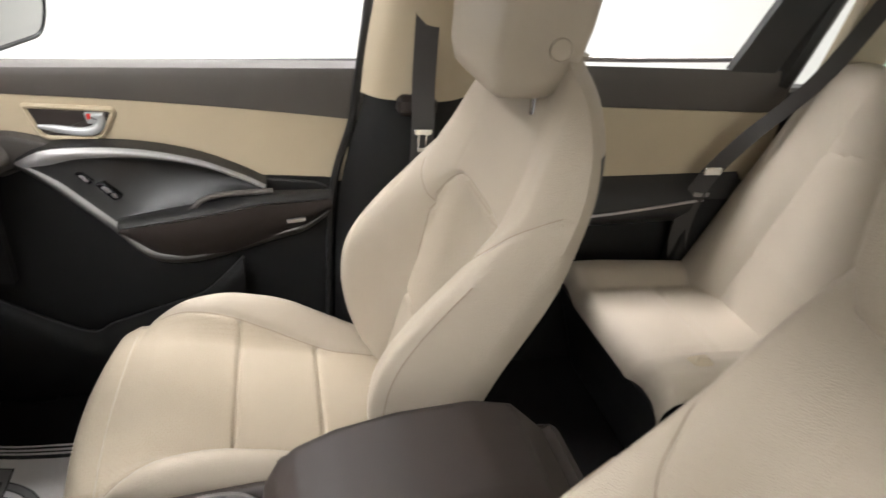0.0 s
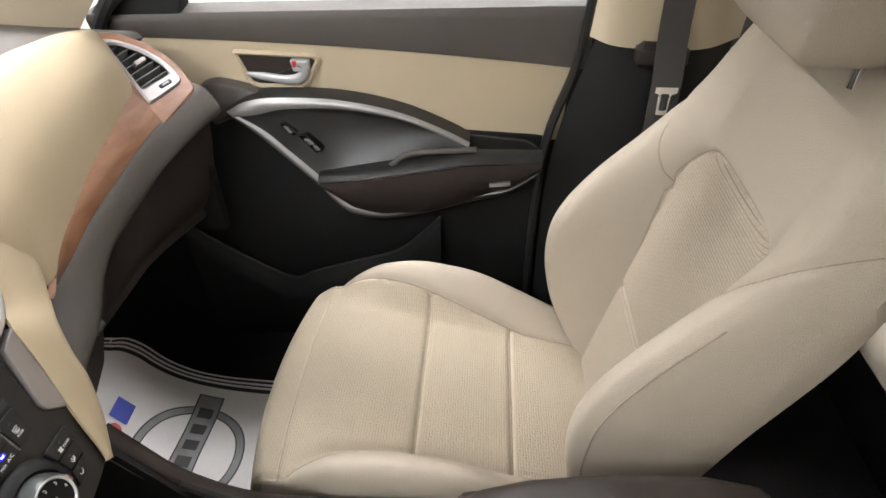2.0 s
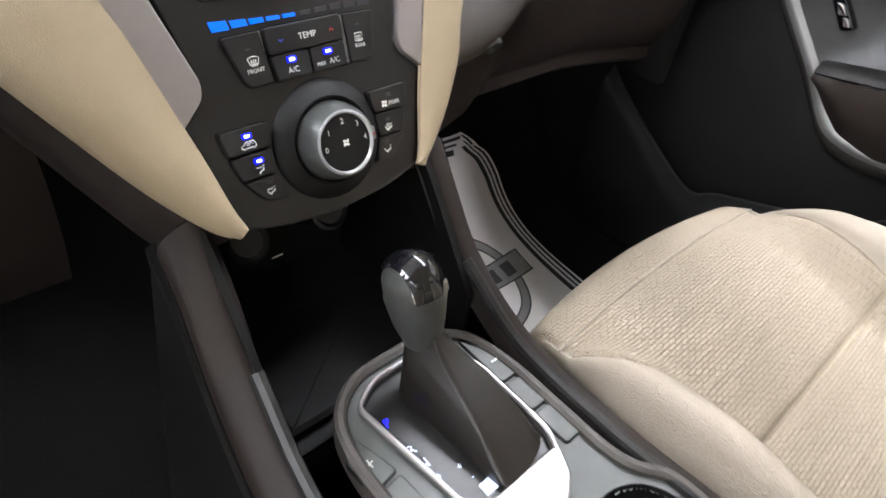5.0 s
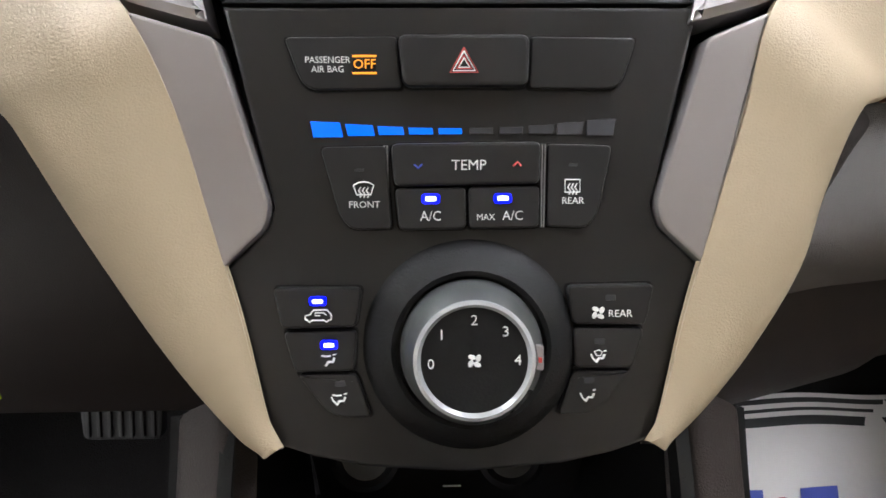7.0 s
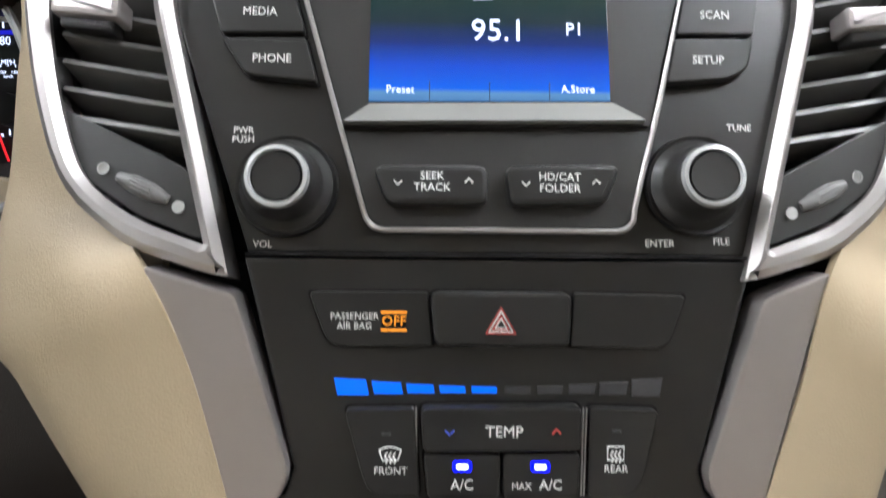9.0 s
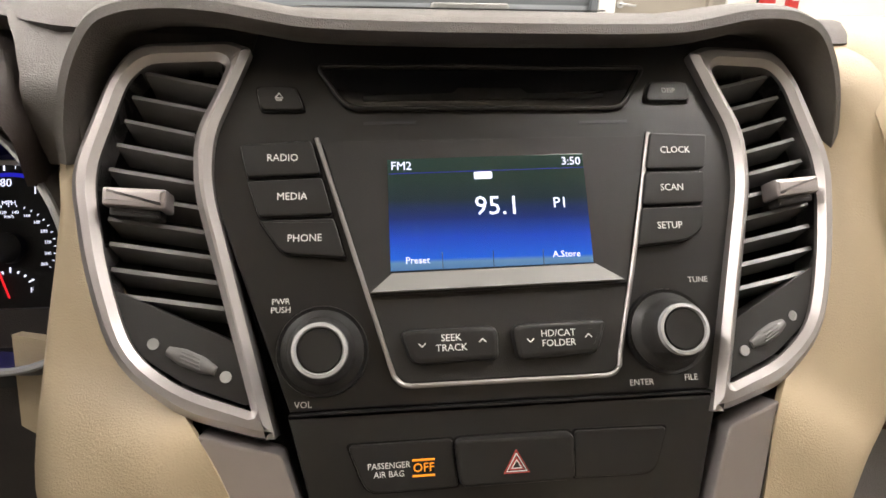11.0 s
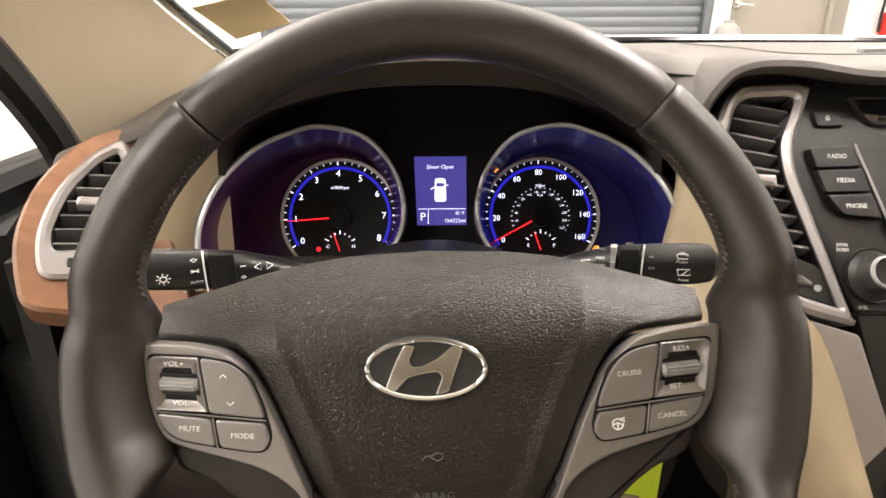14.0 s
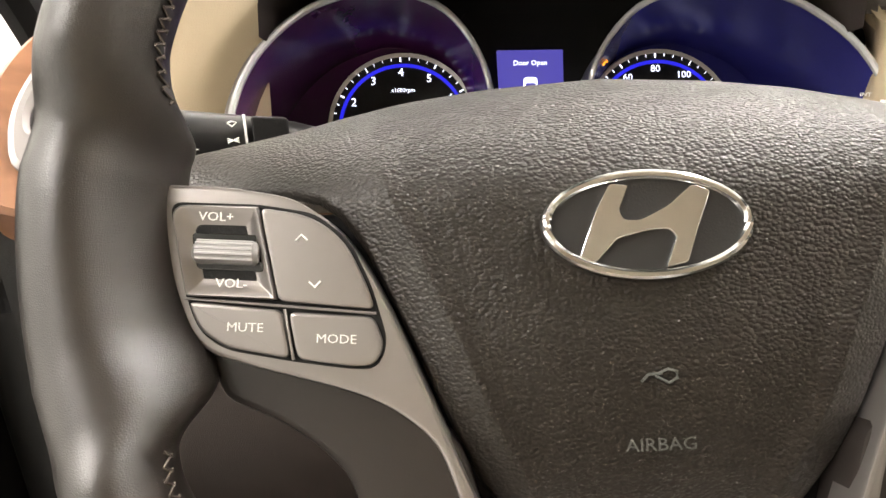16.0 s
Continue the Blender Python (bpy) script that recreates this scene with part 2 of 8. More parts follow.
# ---- builders ----
def frame_at(p, slope):
    """A slanted plane that faces the driver: x to the right, y up along the slant, z out of it."""
    a = math.atan(slope)
    m = Matrix(((1, 0, 0, p[0]), (0, math.sin(a), -math.cos(a), p[1]), (0, math.cos(a), math.sin(a), p[2]), (0, 0, 0, 1)))
    return m


FLAT = Matrix.Identity(4)


def thing(name, label, category, at=(0, 0, 0), group="", kind=""):
    ob = new(name)
    ob.empty_display_size = 0.05
    ob.location = at
    return tagged(ob, label, category, group, kind)


def part(name, bm, material, parent=None, label="", smooth=True, kind=""):
    bmesh.ops.recalc_face_normals(bm, faces=bm.faces)
    me = bpy.data.meshes.new(name)
    bm.to_mesh(me)
    bm.free()
    if smooth:
        me.shade_smooth()
        me.set_sharp_from_angle(angle=radians(38))
    for m in material if isinstance(material, (list, tuple)) else [material]:
        me.materials.append(m)
    ob = new(name, me)
    if parent:
        ob.parent = parent
        ob.matrix_parent_inverse = Matrix.Translation(parent.location).inverted()
    return tagged(ob, label, kind=kind)


def rounded(pts, r, seg=4):
    """The outline with its corners rounded; r: one radius or one a corner."""
    n, out = len(pts), []
    rs = r if isinstance(r, (list, tuple)) else [r] * n
    for i in range(n):
        p, a, b = Vector(pts[i]), Vector(pts[i - 1]), Vector(pts[(i + 1) % n])
        u, v = (a - p), (b - p)
        k = min(rs[i], u.length * 0.49, v.length * 0.49)
        if k < 1e-5:
            out.append(p)
            continue
        s, e = p + u.normalized() * k, p + v.normalized() * k
        for j in range(seg + 1):
            t = j / seg
            out.append((1 - t) ** 2 * s + 2 * t * (1 - t) * p + t * t * e)
    return out


def inset(pts, d):
    """The outline moved inwards by d (outwards: minus)."""
    n, out = len(pts), []
    pts = [Vector(p) for p in pts]
    s = sum(pts[i].x * pts[(i + 1) % n].y - pts[(i + 1) % n].x * pts[i].y for i in range(n))
    sign = 1 if s > 0 else -1
    for i in range(n):
        a, p, b = pts[i - 1], pts[i], pts[(i + 1) % n]
        u, v = (p - a), (b - p)
        if u.length < 1e-7 or v.length < 1e-7:
            out.append(p.copy())
            continue
        u.normalize(), v.normalize()
        n1, n2 = Vector((-u.y, u.x)), Vector((-v.y, v.x))
        k = (n1 + n2)
        q = max(0.35, 1 + n1.dot(n2))
        out.append(p + k / q * d * sign)
    return out


def rings(bm, loops, caps=(True, True), closed=True):
    """Joins loops of points, one after another, into a skin."""
    rows = [[bm.verts.new(p) for p in l] for l in loops]
    n = len(rows[0])
    for a, b in zip(rows, rows[1:]):
        for i in range(n if closed else n - 1):
            j = (i + 1) % n
            bm.faces.new((a[i], a[j], b[j], b[i]))
    if closed and caps[0]:
        bm.faces.new(rows[0])
    if closed and caps[1]:
        bm.faces.new(rows[-1])
    return bm


def lay(pts, m, d=0.0):
    return [m @ Vector((p[0], p[1], d)) for p in pts]


def plate(pts, m, d0, d1, bev=0.0006, bm=None):
    """A raised piece with softened edges on the plane m, from depth d0 to d1."""
    bm = bm or bmesh.new()
    if abs(d1 - d0) < bev:
        bev = abs(d1 - d0) * 0.5
    up = 1 if d1 > d0 else -1
    return rings(bm, [lay(pts, m, d0), lay(pts, m, d1 - bev * up), lay(inset(pts, bev * 0.3), m, d1 - bev * 0.3 * up), lay(inset(pts, bev), m, d1), lay(inset(pts, bev * 1.25), m, d1)])


def collar(outer, inner, m, d0, d1, bev=0.0005, bm=None):
    """A flat ring between two outlines of one count."""
    bm = bm or bmesh.new()
    loops = [lay(outer, m, d0), lay(outer, m, d1 - bev), lay(inset(outer, bev), m, d1), lay(inset(inner, -bev), m, d1), lay(inner, m, d1 - bev), lay(inner, m, d0)]
    return rings(bm, loops + [loops[0]], caps=(False, False))


def circle(r, n=40, c=(0, 0), ry=None, a0=0.0):
    return [Vector((c[0] + r * math.cos(a0 + i * math.tau / n), c[1] + (ry or r) * math.sin(a0 + i * math.tau / n))) for i in range(n)]


def turned(profile, m, c=(0, 0), n=40, bm=None, caps=(True, True)):
    """A turned piece on the plane m: rows of (radius, depth)."""
    return rings(bm or bmesh.new(), [lay(circle(max(r, 1e-5), n, c), m, d) for r, d in profile], caps)


def curve(pts, n=40, closed=False):
    """A smooth line through points."""
    p = [Vector(q) for q in pts]
    k = len(p)
    out = []
    spans = k if closed else k - 1
    for i in range(spans):
        a = p[(i - 1) % k] if closed or i > 0 else p[0] * 2 - p[1]
        b, c = p[i], p[(i + 1) % k]
        d = p[(i + 2) % k] if closed or i + 2 < k else p[-1] * 2 - p[-2]
        steps = max(2, n // spans)
        for j in range(steps):
            t = j / steps
            out.append(0.5 * ((2 * b) + (c - a) * t + (2 * a - 5 * b + 4 * c - d) * t * t + (3 * b - a - 3 * c + d) * t ** 3))
    if not closed:
        out.append(p[-1])
    return out


def tube(path, r, n=10, closed=False, flat=1.0, up=(0, 0, 1), bm=None):
    """A round or flattened bar along a line; r: one radius or one a point."""
    bm = bm or bmesh.new()
    path = [Vector(p) for p in path]
    k, loops, up = len(path), [], Vector(up)
    for i, p in enumerate(path):
        a = path[i - 1] if closed or i else p
        b = path[(i + 1) % k] if closed or i < k - 1 else p
        t = (b - a).normalized()
        s = t.cross(up)
        s = s.normalized() if s.length > 1e-4 else t.orthogonal().normalized()
        w = s.cross(t)
        rr = r[i] if isinstance(r, (list, tuple)) else r
        loops.append([p + s * (rr * math.cos(q)) + w * (rr * flat * math.sin(q)) for q in [j * math.tau / n for j in range(n)]])
    return rings(bm, loops + ([loops[0]] if closed else []), (not closed, not closed))


def sheet(f, nu, nv, thick=0.004, bm=None, wrap=False):
    """A skin over f(a, b), a and b from 0 to 1, with thickness on its far side."""
    bm = bm or bmesh.new()
    g = [[Vector(f(i / nu, j / nv)) for j in range(nv + 1)] for i in range(nu + 1)]
    top = [[bm.verts.new(p) for p in row] for row in g]
    for i in range(nu):
        for j in range(nv):
            bm.faces.new((top[i][j], top[i + 1][j], top[i + 1][j + 1], top[i][j + 1]))
    if thick:
        low = []
        for i in range(nu + 1):
            row = []
            for j in range(nv + 1):
                u = g[min(i + 1, nu)][j] - g[max(i - 1, 0)][j]
                v = g[i][min(j + 1, nv)] - g[i][max(j - 1, 0)]
                w = u.cross(v)
                w = w.normalized() if w.length > 1e-9 else Vector((0, 0, 0))
                row.append(bm.verts.new(g[i][j] - w * thick))
            low.append(row)
        for i in range(nu):
            for j in range(nv):
                bm.faces.new((low[i][j], low[i][j + 1], low[i + 1][j + 1], low[i + 1][j]))
        for i in range(nu):
            bm.faces.new((top[i][0], low[i][0], low[i + 1][0], top[i + 1][0]))
            bm.faces.new((top[i][nv], top[i + 1][nv], low[i + 1][nv], low[i][nv]))
        for j in range(nv):
            bm.faces.new((top[0][j], top[0][j + 1], low[0][j + 1], low[0][j]))
            bm.faces.new((top[nu][j], low[nu][j], low[nu][j + 1], top[nu][j + 1]))
    return bm


def block(x0, x1, y0, y1, z0, z1, bev=0.004, bm=None):
    pts = rounded([(x0, y0), (x1, y0), (x1, y1), (x0, y1)], bev, 3)
    bm = bm or bmesh.new()
    return rings(bm, [lay(inset(pts, bev), FLAT, z0), lay(pts, FLAT, z0 + bev), lay(pts, FLAT, z1 - bev), lay(inset(pts, bev), FLAT, z1)])


def word(text, m, u, v, size, material, parent, d=0.0005, align="CENTER", turn=0.0, name="lettering", squeeze=1.0):
    """Printed letters on the plane m."""
    c = bpy.data.curves.new(name, "FONT")
    c.body, c.size, c.align_x, c.align_y, c.resolution_u = text, size, align, "CENTER", 2
    c.extrude = 0.00008
    tmp = new("tmp", c)
    me = bpy.data.meshes.new_from_object(tmp.evaluated_get(bpy.context.evaluated_depsgraph_get()))
    bpy.data.objects.remove(tmp)
    bpy.data.curves.remove(c)
    me.name = name
    me.transform(m @ Matrix.Translation((u, v, d)) @ Matrix.Rotation(radians(turn), 4, "Z") @ Matrix.Diagonal((squeeze, 1, 1, 1)))
    me.materials.clear()
    me.materials.append(material)
    ob = new(name, me)
    ob.parent = parent
    ob.matrix_parent_inverse = Matrix.Translation(parent.location).inverted()
    return ob


def lerp(table, x):
    """Value at x of a table of (x, value) rows in rising order."""
    if x <= table[0][0]:
        return table[0][1]
    for (a, p), (b, q) in zip(table, table[1:]):
        if x <= b:
            return p + (q - p) * (x - a) / (b - a)
    return table[-1][1]


def soft(table, x):
    """As lerp, with smooth turns."""
    w = (table[-1][0] - table[0][0]) / 24
    return sum(lerp(table, x + w * k) for k in (-1, -0.5, 0, 0.5, 1)) / 5


# ---- garage ----
def box_wall(name, x0, x1, y0, y1, z0, z1, material, label, cat="wall"):
    bm = bmesh.new()
    rings(bm, [lay([(x0, y0), (x1, y0), (x1, y1), (x0, y1)], FLAT, z) for z in (z0, z1)])
    ob = part(name, bm, material, smooth=False)
    return tagged(ob, label, cat, kind="structure")


box_wall("ground", -7, 7, -8, 8, -0.12, 0.0, M["concrete"], "unseen concrete garage floor, pale to bounce light into the car", "floor")
box_wall("ceiling", -7, 7, -8, 8, 4.5, 4.6, M["wall"], "white painted garage ceiling", "ceiling")
box_wall("wall_east", 4.6, 4.75, -8, 6.0, 0, 4.5, M["wall"], "brightly lit white garage wall")
box_wall("wall_west", -4.75, -4.6, -8, 6.0, 0, 4.5, M["wall"], "brightly lit white garage wall")
box_wall("wall_south", -7, 7, -8.0, -7.85, 0, 4.5, M["wall"], "white garage wall behind the car")
box_wall("wall_north", -7, -1.87, 6.0, 6.15, 0, 4.5, M["wall"], "white painted garage wall")
box_wall("wall_north.001", -1.87, 1.86, 6.0, 6.15, 3.3, 4.5, M["wall"], "white painted wall above the roller door")
box_wall("wall_north.002", 1.86, 1.995, 6.0, 6.15, 0, 4.5, M["wall"], "white painted pier between the doors")
box_wall("wall_north.003", 1.995, 2.97, 6.0, 6.15, 2.2, 4.5, M["wall"], "white painted wall above the door")
box_wall("wall_north.004", 2.97, 7, 6.0, 6.15, 0, 4.5, M["wall"], "white painted garage wall")


def roller_door():
    t = thing("roller_door", "grey ribbed steel roller door, closed", "garage door", (0, 6.1, 0), kind="structure")
    bm = bmesh.new()
    rings(bm, [lay([(-1.87, 0), (1.86, 0), (1.86, 3.3), (-1.87, 3.3)], Matrix(((1, 0, 0, 0), (0, 0, -1, 6.14), (0, 1, 0, 0), (0, 0, 0, 1))), d) for d in (0, 0.01)])
    part("backing", bm, M["shutter"], t)
    first = None
    for i in range(41):
        z = 0.04 + i * 0.08
        if first is None:
            bm = bmesh.new()
            loop = []
            for k in range(7):
                a = math.pi * k / 6
                loop.append((6.128 - 0.012 * math.sin(a), z - 0.038 + 0.076 * k / 6))
            rings(bm, [[Vector((x, y, zz)) for y, zz in loop + [(6.13, z + 0.038), (6.13, z - 0.038)]] for x in (-1.86, 1.85)])
            first = part("slat", bm, M["shutter"], t)
            z0 = z
        else:
            o = first.copy()
            scene.collection.objects.link(o)
            o.parent, o.matrix_parent_inverse = t, first.matrix_parent_inverse
            o.location = (0, 0, z - z0)
    for x in (-1.87, 1.80):
        part("guide_rail", block(x, x + 0.06, 6.03, 6.09, 0, 3.3, 0.005), M["shutter"], t)


roller_door()


def side_door():
    t = thing("door_1", "taupe painted steel door with a narrow light, closed", "door", (2.4, 6.05, 0), kind="structure")
    part("leaf", block(1.995, 2.80, 6.04, 6.09, 0.0, 2.12, 0.004), M["door"], t)
    part("glazing", block(2.36, 2.44, 6.03, 6.06, 1.40, 1.95, 0.004), M["wall"], t, "narrow pale glass strip")
    part("frame_jamb", block(2.80, 2.84, 6.0, 6.10, 0.0, 2.2, 0.004), M["door"], t)
    part("frame_jamb", block(2.84, 2.97, 6.03, 6.12, 0.0, 2.2, 0.004), M["frame"], t)
    part("frame_head", block(1.995, 2.97, 5.99, 6.1, 2.12, 2.2, 0.004), M["frame"], t)
    part("door_handle", tube([(2.04, 5.99, 1.215), (2.08, 5.975, 1.215), (2.16, 5.975, 1.205)], 0.011), M["steel"], t, "steel lever handle")
    part("handle_rose", turned([(0.03, 0), (0.03, 0.012), (0.012, 0.014), (0.012, 0.06)], Matrix(((1, 0, 0, 2.05), (0, 0, -1, 6.04), (0, 1, 0, 1.215), (0, 0, 0, 1))), n=20), M["steel"], t)


side_door()


def extinguisher():
    t = thing("fire_extinguisher", "red fire extinguisher with a white label hung on the wall", "extinguisher", (3.26, 5.9, 0.93))
    up = Matrix.Translation((3.26, 5.91, 0.93))
    part("cylinder", turned([(0.055, 0), (0.066, 0.012), (0.068, 0.03), (0.068, 0.36), (0.055, 0.41), (0.025, 0.435), (0.025, 0.45)], up, n=28), M["red"], t)
    part("label", turned([(0.0682, 0.22), (0.0688, 0.222), (0.0688, 0.312), (0.0682, 0.314)], up, n=28, caps=(False, False)), M["white"], t, "white printed label")
    part("valve", block(3.235, 3.285, 5.88, 5.94, 1.378, 1.42, 0.006), M["black"], t)
    part("lever", tube([(3.25, 5.91, 1.42), (3.30, 5.88, 1.45), (3.34, 5.85, 1.46)], 0.01), M["steel"], t)
    part("hose", tube(curve([(3.24, 5.9, 1.40), (3.17, 5.88, 1.34), (3.17, 5.9, 1.15), (3.18, 5.91, 1.0)], 18), 0.011), M["black"], t)
    part("bracket", block(3.23, 3.29, 5.975, 6.0, 1.0, 1.36, 0.004), M["steel"], t)
    a = thing("alarm_box", "small red fire alarm box on the white wall", "alarm", (3.53, 6.0, 1.3))
    part("housing", block(3.48, 3.57, 5.93, 6.0, 1.19, 1.41, 0.012), M["red"], a)
    part("handle", block(3.50, 3.55, 5.915, 5.932, 1.27, 1.33, 0.004), M["white"], a)
    s = thing("door_button", "small white push-button box with a red button", "switch", (1.93, 6.0, 1.36))
    part("housing", block(1.895, 1.955, 5.95, 6.0, 1.29, 1.43, 0.008), M["greyprint"], s)
    part("button", turned([(0.022, 0), (0.022, 0.015), (0.014, 0.02)], Matrix(((1, 0, 0, 1.925), (0, 0, -1, 5.95), (0, 1, 0, 1.35), (0, 0, 0, 1))), n=16), M["red"], s)
    b = thing("water_bottle", "pale plastic water bottle by the wall", "bottle", (1.93, 5.85, 0.0))
    part("body", turned([(0.09, 0), (0.1, 0.02), (0.1, 1.0), (0.085, 1.05), (0.04, 1.08), (0.04, 1.1)], Matrix.Translation((1.93, 5.85, 0)), n=24), M["greyprint"], b)


extinguisher()


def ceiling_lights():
    # Made-up fixtures and glowing diffusers to go with the three unseen lamps
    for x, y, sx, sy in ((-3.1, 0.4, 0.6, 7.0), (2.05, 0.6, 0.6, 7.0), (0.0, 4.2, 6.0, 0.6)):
        t = thing("ceiling_light", "long white ceiling light, unseen, added to light the car", "light", (x, y, 4.4), "ceiling lights")
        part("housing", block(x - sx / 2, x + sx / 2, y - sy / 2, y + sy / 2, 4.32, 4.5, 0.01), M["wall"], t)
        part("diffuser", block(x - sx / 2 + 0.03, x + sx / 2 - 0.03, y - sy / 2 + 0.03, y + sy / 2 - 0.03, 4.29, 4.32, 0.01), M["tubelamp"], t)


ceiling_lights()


# ---- car body ----
def strip_loft(name, lines, material, parent=None, label="", thick=0.02, n=30):
    """A panel over two or more smooth lines, smooth across as well."""
    rows = [curve(l, n) for l in lines]
    k = min(len(r) for r in rows)
    rows = [r[:k - 1] + [r[-1]] for r in rows]
    cross = [curve([r[i] for r in rows], 6 * (len(rows) - 1)) if len(rows) > 2 else [rows[0][i].lerp(rows[1][i], j / 4) for j in range(5)] for i in range(k)]
    c = len(cross[0])
    return part(name, sheet(lambda a, b: cross[min(int(a * (k - 1) + 0.5), k - 1)][min(int(b * (c - 1) + 0.5), c - 1)], k - 1, c - 1, thick), material, parent, label)


def body():
    for s in (-1, 1):
        a = thing("front_pillar_trim", "beige cloth-grained front roof pillar trim beside the windscreen", "pillar trim", (0.7 * s, 1.3, 1.15), kind="structure")
        strip_loft("pillar_cover", [[(0.655 * s, 1.52, 1.175), (0.671 * s, 1.27, 1.287), (0.665 * s, 1.0, 1.44), (0.645 * s, 0.7, 1.60)],
                                    [(0.70 * s, 1.38, 1.165), (0.702 * s, 1.19, 1.29), (0.692 * s, 0.96, 1.45), (0.67 * s, 0.66, 1.61)],
                                    [(0.755 * s, 1.26, 1.14), (0.735 * s, 1.12, 1.28), (0.71 * s, 0.9, 1.44), (0.685 * s, 0.6, 1.60)]], M["pillar"], a, thick=0.012 * s)
        part("door_seal", tube(curve([(0.775 * s, 1.235, 1.05), (0.77 * s, 1.21, 1.16), (0.747 * s, 1.08, 1.29), (0.715 * s, 0.86, 1.45), (0.69 * s, 0.55, 1.60), (0.68 * s, 0.2, 1.66)] if s > 0 else [(-0.745, 1.235, 1.05), (-0.752, 1.222, 1.15), (-0.737, 1.090, 1.285), (-0.712, 0.87, 1.445), (-0.69, 0.56, 1.60), (-0.68, 0.2, 1.66)], 36), 0.012 if s > 0 else 0.018, 8), M["black"], a, "black rubber door seal")
    r = thing("roof", "closed car roof with a beige cloth headliner", "roof", (0, 0, 1.66), kind="structure")
    part("headliner", sheet(lambda a, b: (-0.74 + 1.48 * a, 0.72 - 2.7 * b, 1.655 + 0.05 * math.sin(math.pi * a) - 0.06 * b * b), 12, 14, 0.03), M["headliner"], r)
    part("roof_skin", sheet(lambda a, b: (-0.80 + 1.6 * a, 0.75 - 2.8 * b, 1.70 + 0.055 * math.sin(math.pi * a) - 0.06 * b * b), 12, 14, 0.01), M["carpaint"], r)
    f = thing("car_floor", "black carpeted car floor and footwells", "floor", (0, 0.4, 0.34), kind="structure")
    part("floor_pan", sheet(lambda a, b: (-0.82 + 1.64 * a, -1.3 + 2.75 * b, 0.365 + (0.42 * max(0, (b - 0.88) / 0.12) ** 1.5)), 20, 60, 0.02), M["carpet"], f)
    part("bulkhead", block(-0.82, 0.82, 1.45, 1.48, 0.3, 1.15, 0.004), M["carpet"], f)
    part("rear_wall", block(-0.8, 0.8, -1.7, -1.66, 0.3, 1.15, 0.004), M["carpet"], f)
    b = thing("bonnet", "dark painted car bonnet ahead of the windscreen", "bonnet", (0, 2.0, 1.0), kind="structure")
    part("bonnet_skin", sheet(lambda a, c: (-0.78 + 1.56 * a, 1.6 + 0.95 * c, 1.06 + 0.05 * math.sin(math.pi * a) - 0.14 * c * c), 14, 10, 0.02), M["carpaint"], b)
    for x in (-0.86, 0.86):
        part("side_sill", block(min(x, x * 0.95), max(x, x * 0.95), -1.6, 1.5, 0.22, 0.40, 0.01), M["carpaint"], b)
    w = thing("windscreen", "clear laminated windscreen glass with a black edge", "windscreen", (0, 1.5, 1.2), kind="structure")
    g = part("pane", sheet(lambda a, c: (-0.70 + 1.40 * a, 1.63 - 0.9 * c - 0.10 * (2 * a - 1) ** 2, 1.15 + 0.53 * c), 16, 12, 0.004), M["clear"], w)
    g.visible_shadow = False
    part("lower_edge", tube(curve([(-0.7, 1.50, 1.203), (-0.4, 1.57, 1.211), (0, 1.60, 1.212), (0.4, 1.57, 1.209), (0.7, 1.50, 1.203)], 30), 0.007, 8), M["gloss"], w, "black windscreen edge")
    part("side_edge", tube(curve([(-0.655, 1.52, 1.19), (-0.668, 1.27, 1.297), (-0.66, 1.0, 1.45)], 20), 0.007, 8), M["gloss"], w, "black windscreen edge")
    part("side_edge", tube(curve([(0.655, 1.52, 1.19), (0.668, 1.27, 1.297), (0.66, 1.0, 1.45)], 20), 0.007, 8), M["gloss"], w, "black windscreen edge")
    c = thing("windscreen_card", "tan card stuck in the corner of the windscreen", "card", (-0.61, 1.37, 1.25))
    part("card", sheet(lambda a, q: Vector((-0.657, 1.372, 1.263)).lerp(Vector((-0.583, 1.375, 1.278)), a).lerp(Vector((-0.618, 1.395, 1.228)).lerp(Vector((-0.552, 1.395, 1.246)), a), q), 4, 4, 0.0015), M["tan"], c)
    # driver's side jamb, with the door open
    j = thing("door_jamb", "black door jamb at the open driver's door", "door jamb", (-0.8, 1.2, 0.4), kind="structure")
    part("jamb_panel", sheet(lambda a, q: (-0.76 - 0.05 * a, 1.13 + 0.12 * a + 0.03 * math.sin(q * 3), 0.36 + 0.72 * q), 6, 10, 0.03), M["matt"], j)
    part("kick_panel", block(-0.80, -0.74, 1.12, 1.45, 0.36, 0.98, 0.02), M["matt"], j)
    part("hinge", block(-0.835, -0.80, 1.18, 1.24, 0.95, 1.01, 0.006), M["steel"], j)
    for s in (-1, 1):
        b2 = thing("rear_quarter", "dark rear body side with a tinted quarter window", "car side", (0.78 * s, -1.0, 0.4), kind="structure")
        part("lower_side", block(min(0.80 * s, 0.86 * s), max(0.80 * s, 0.86 * s), -1.7, -0.72, 0.36, 1.19, 0.01), M["black"], b2)
        part("rear_pillar", sheet(lambda a, q: (0.76 * s - 0.05 * s * q, -0.80 - 0.16 * a - 0.05 * q, 1.18 + 0.5 * q), 4, 8, 0.03), M["pillar"], b2)
        gp = part("quarter_pane", sheet(lambda a, q: (0.79 * s - 0.06 * s * q, -0.97 - 0.6 * a, 1.19 + 0.4 * q), 2, 2, 0.004), M["green"], b2, "green tinted glass")
        gp.visible_shadow = False


body()


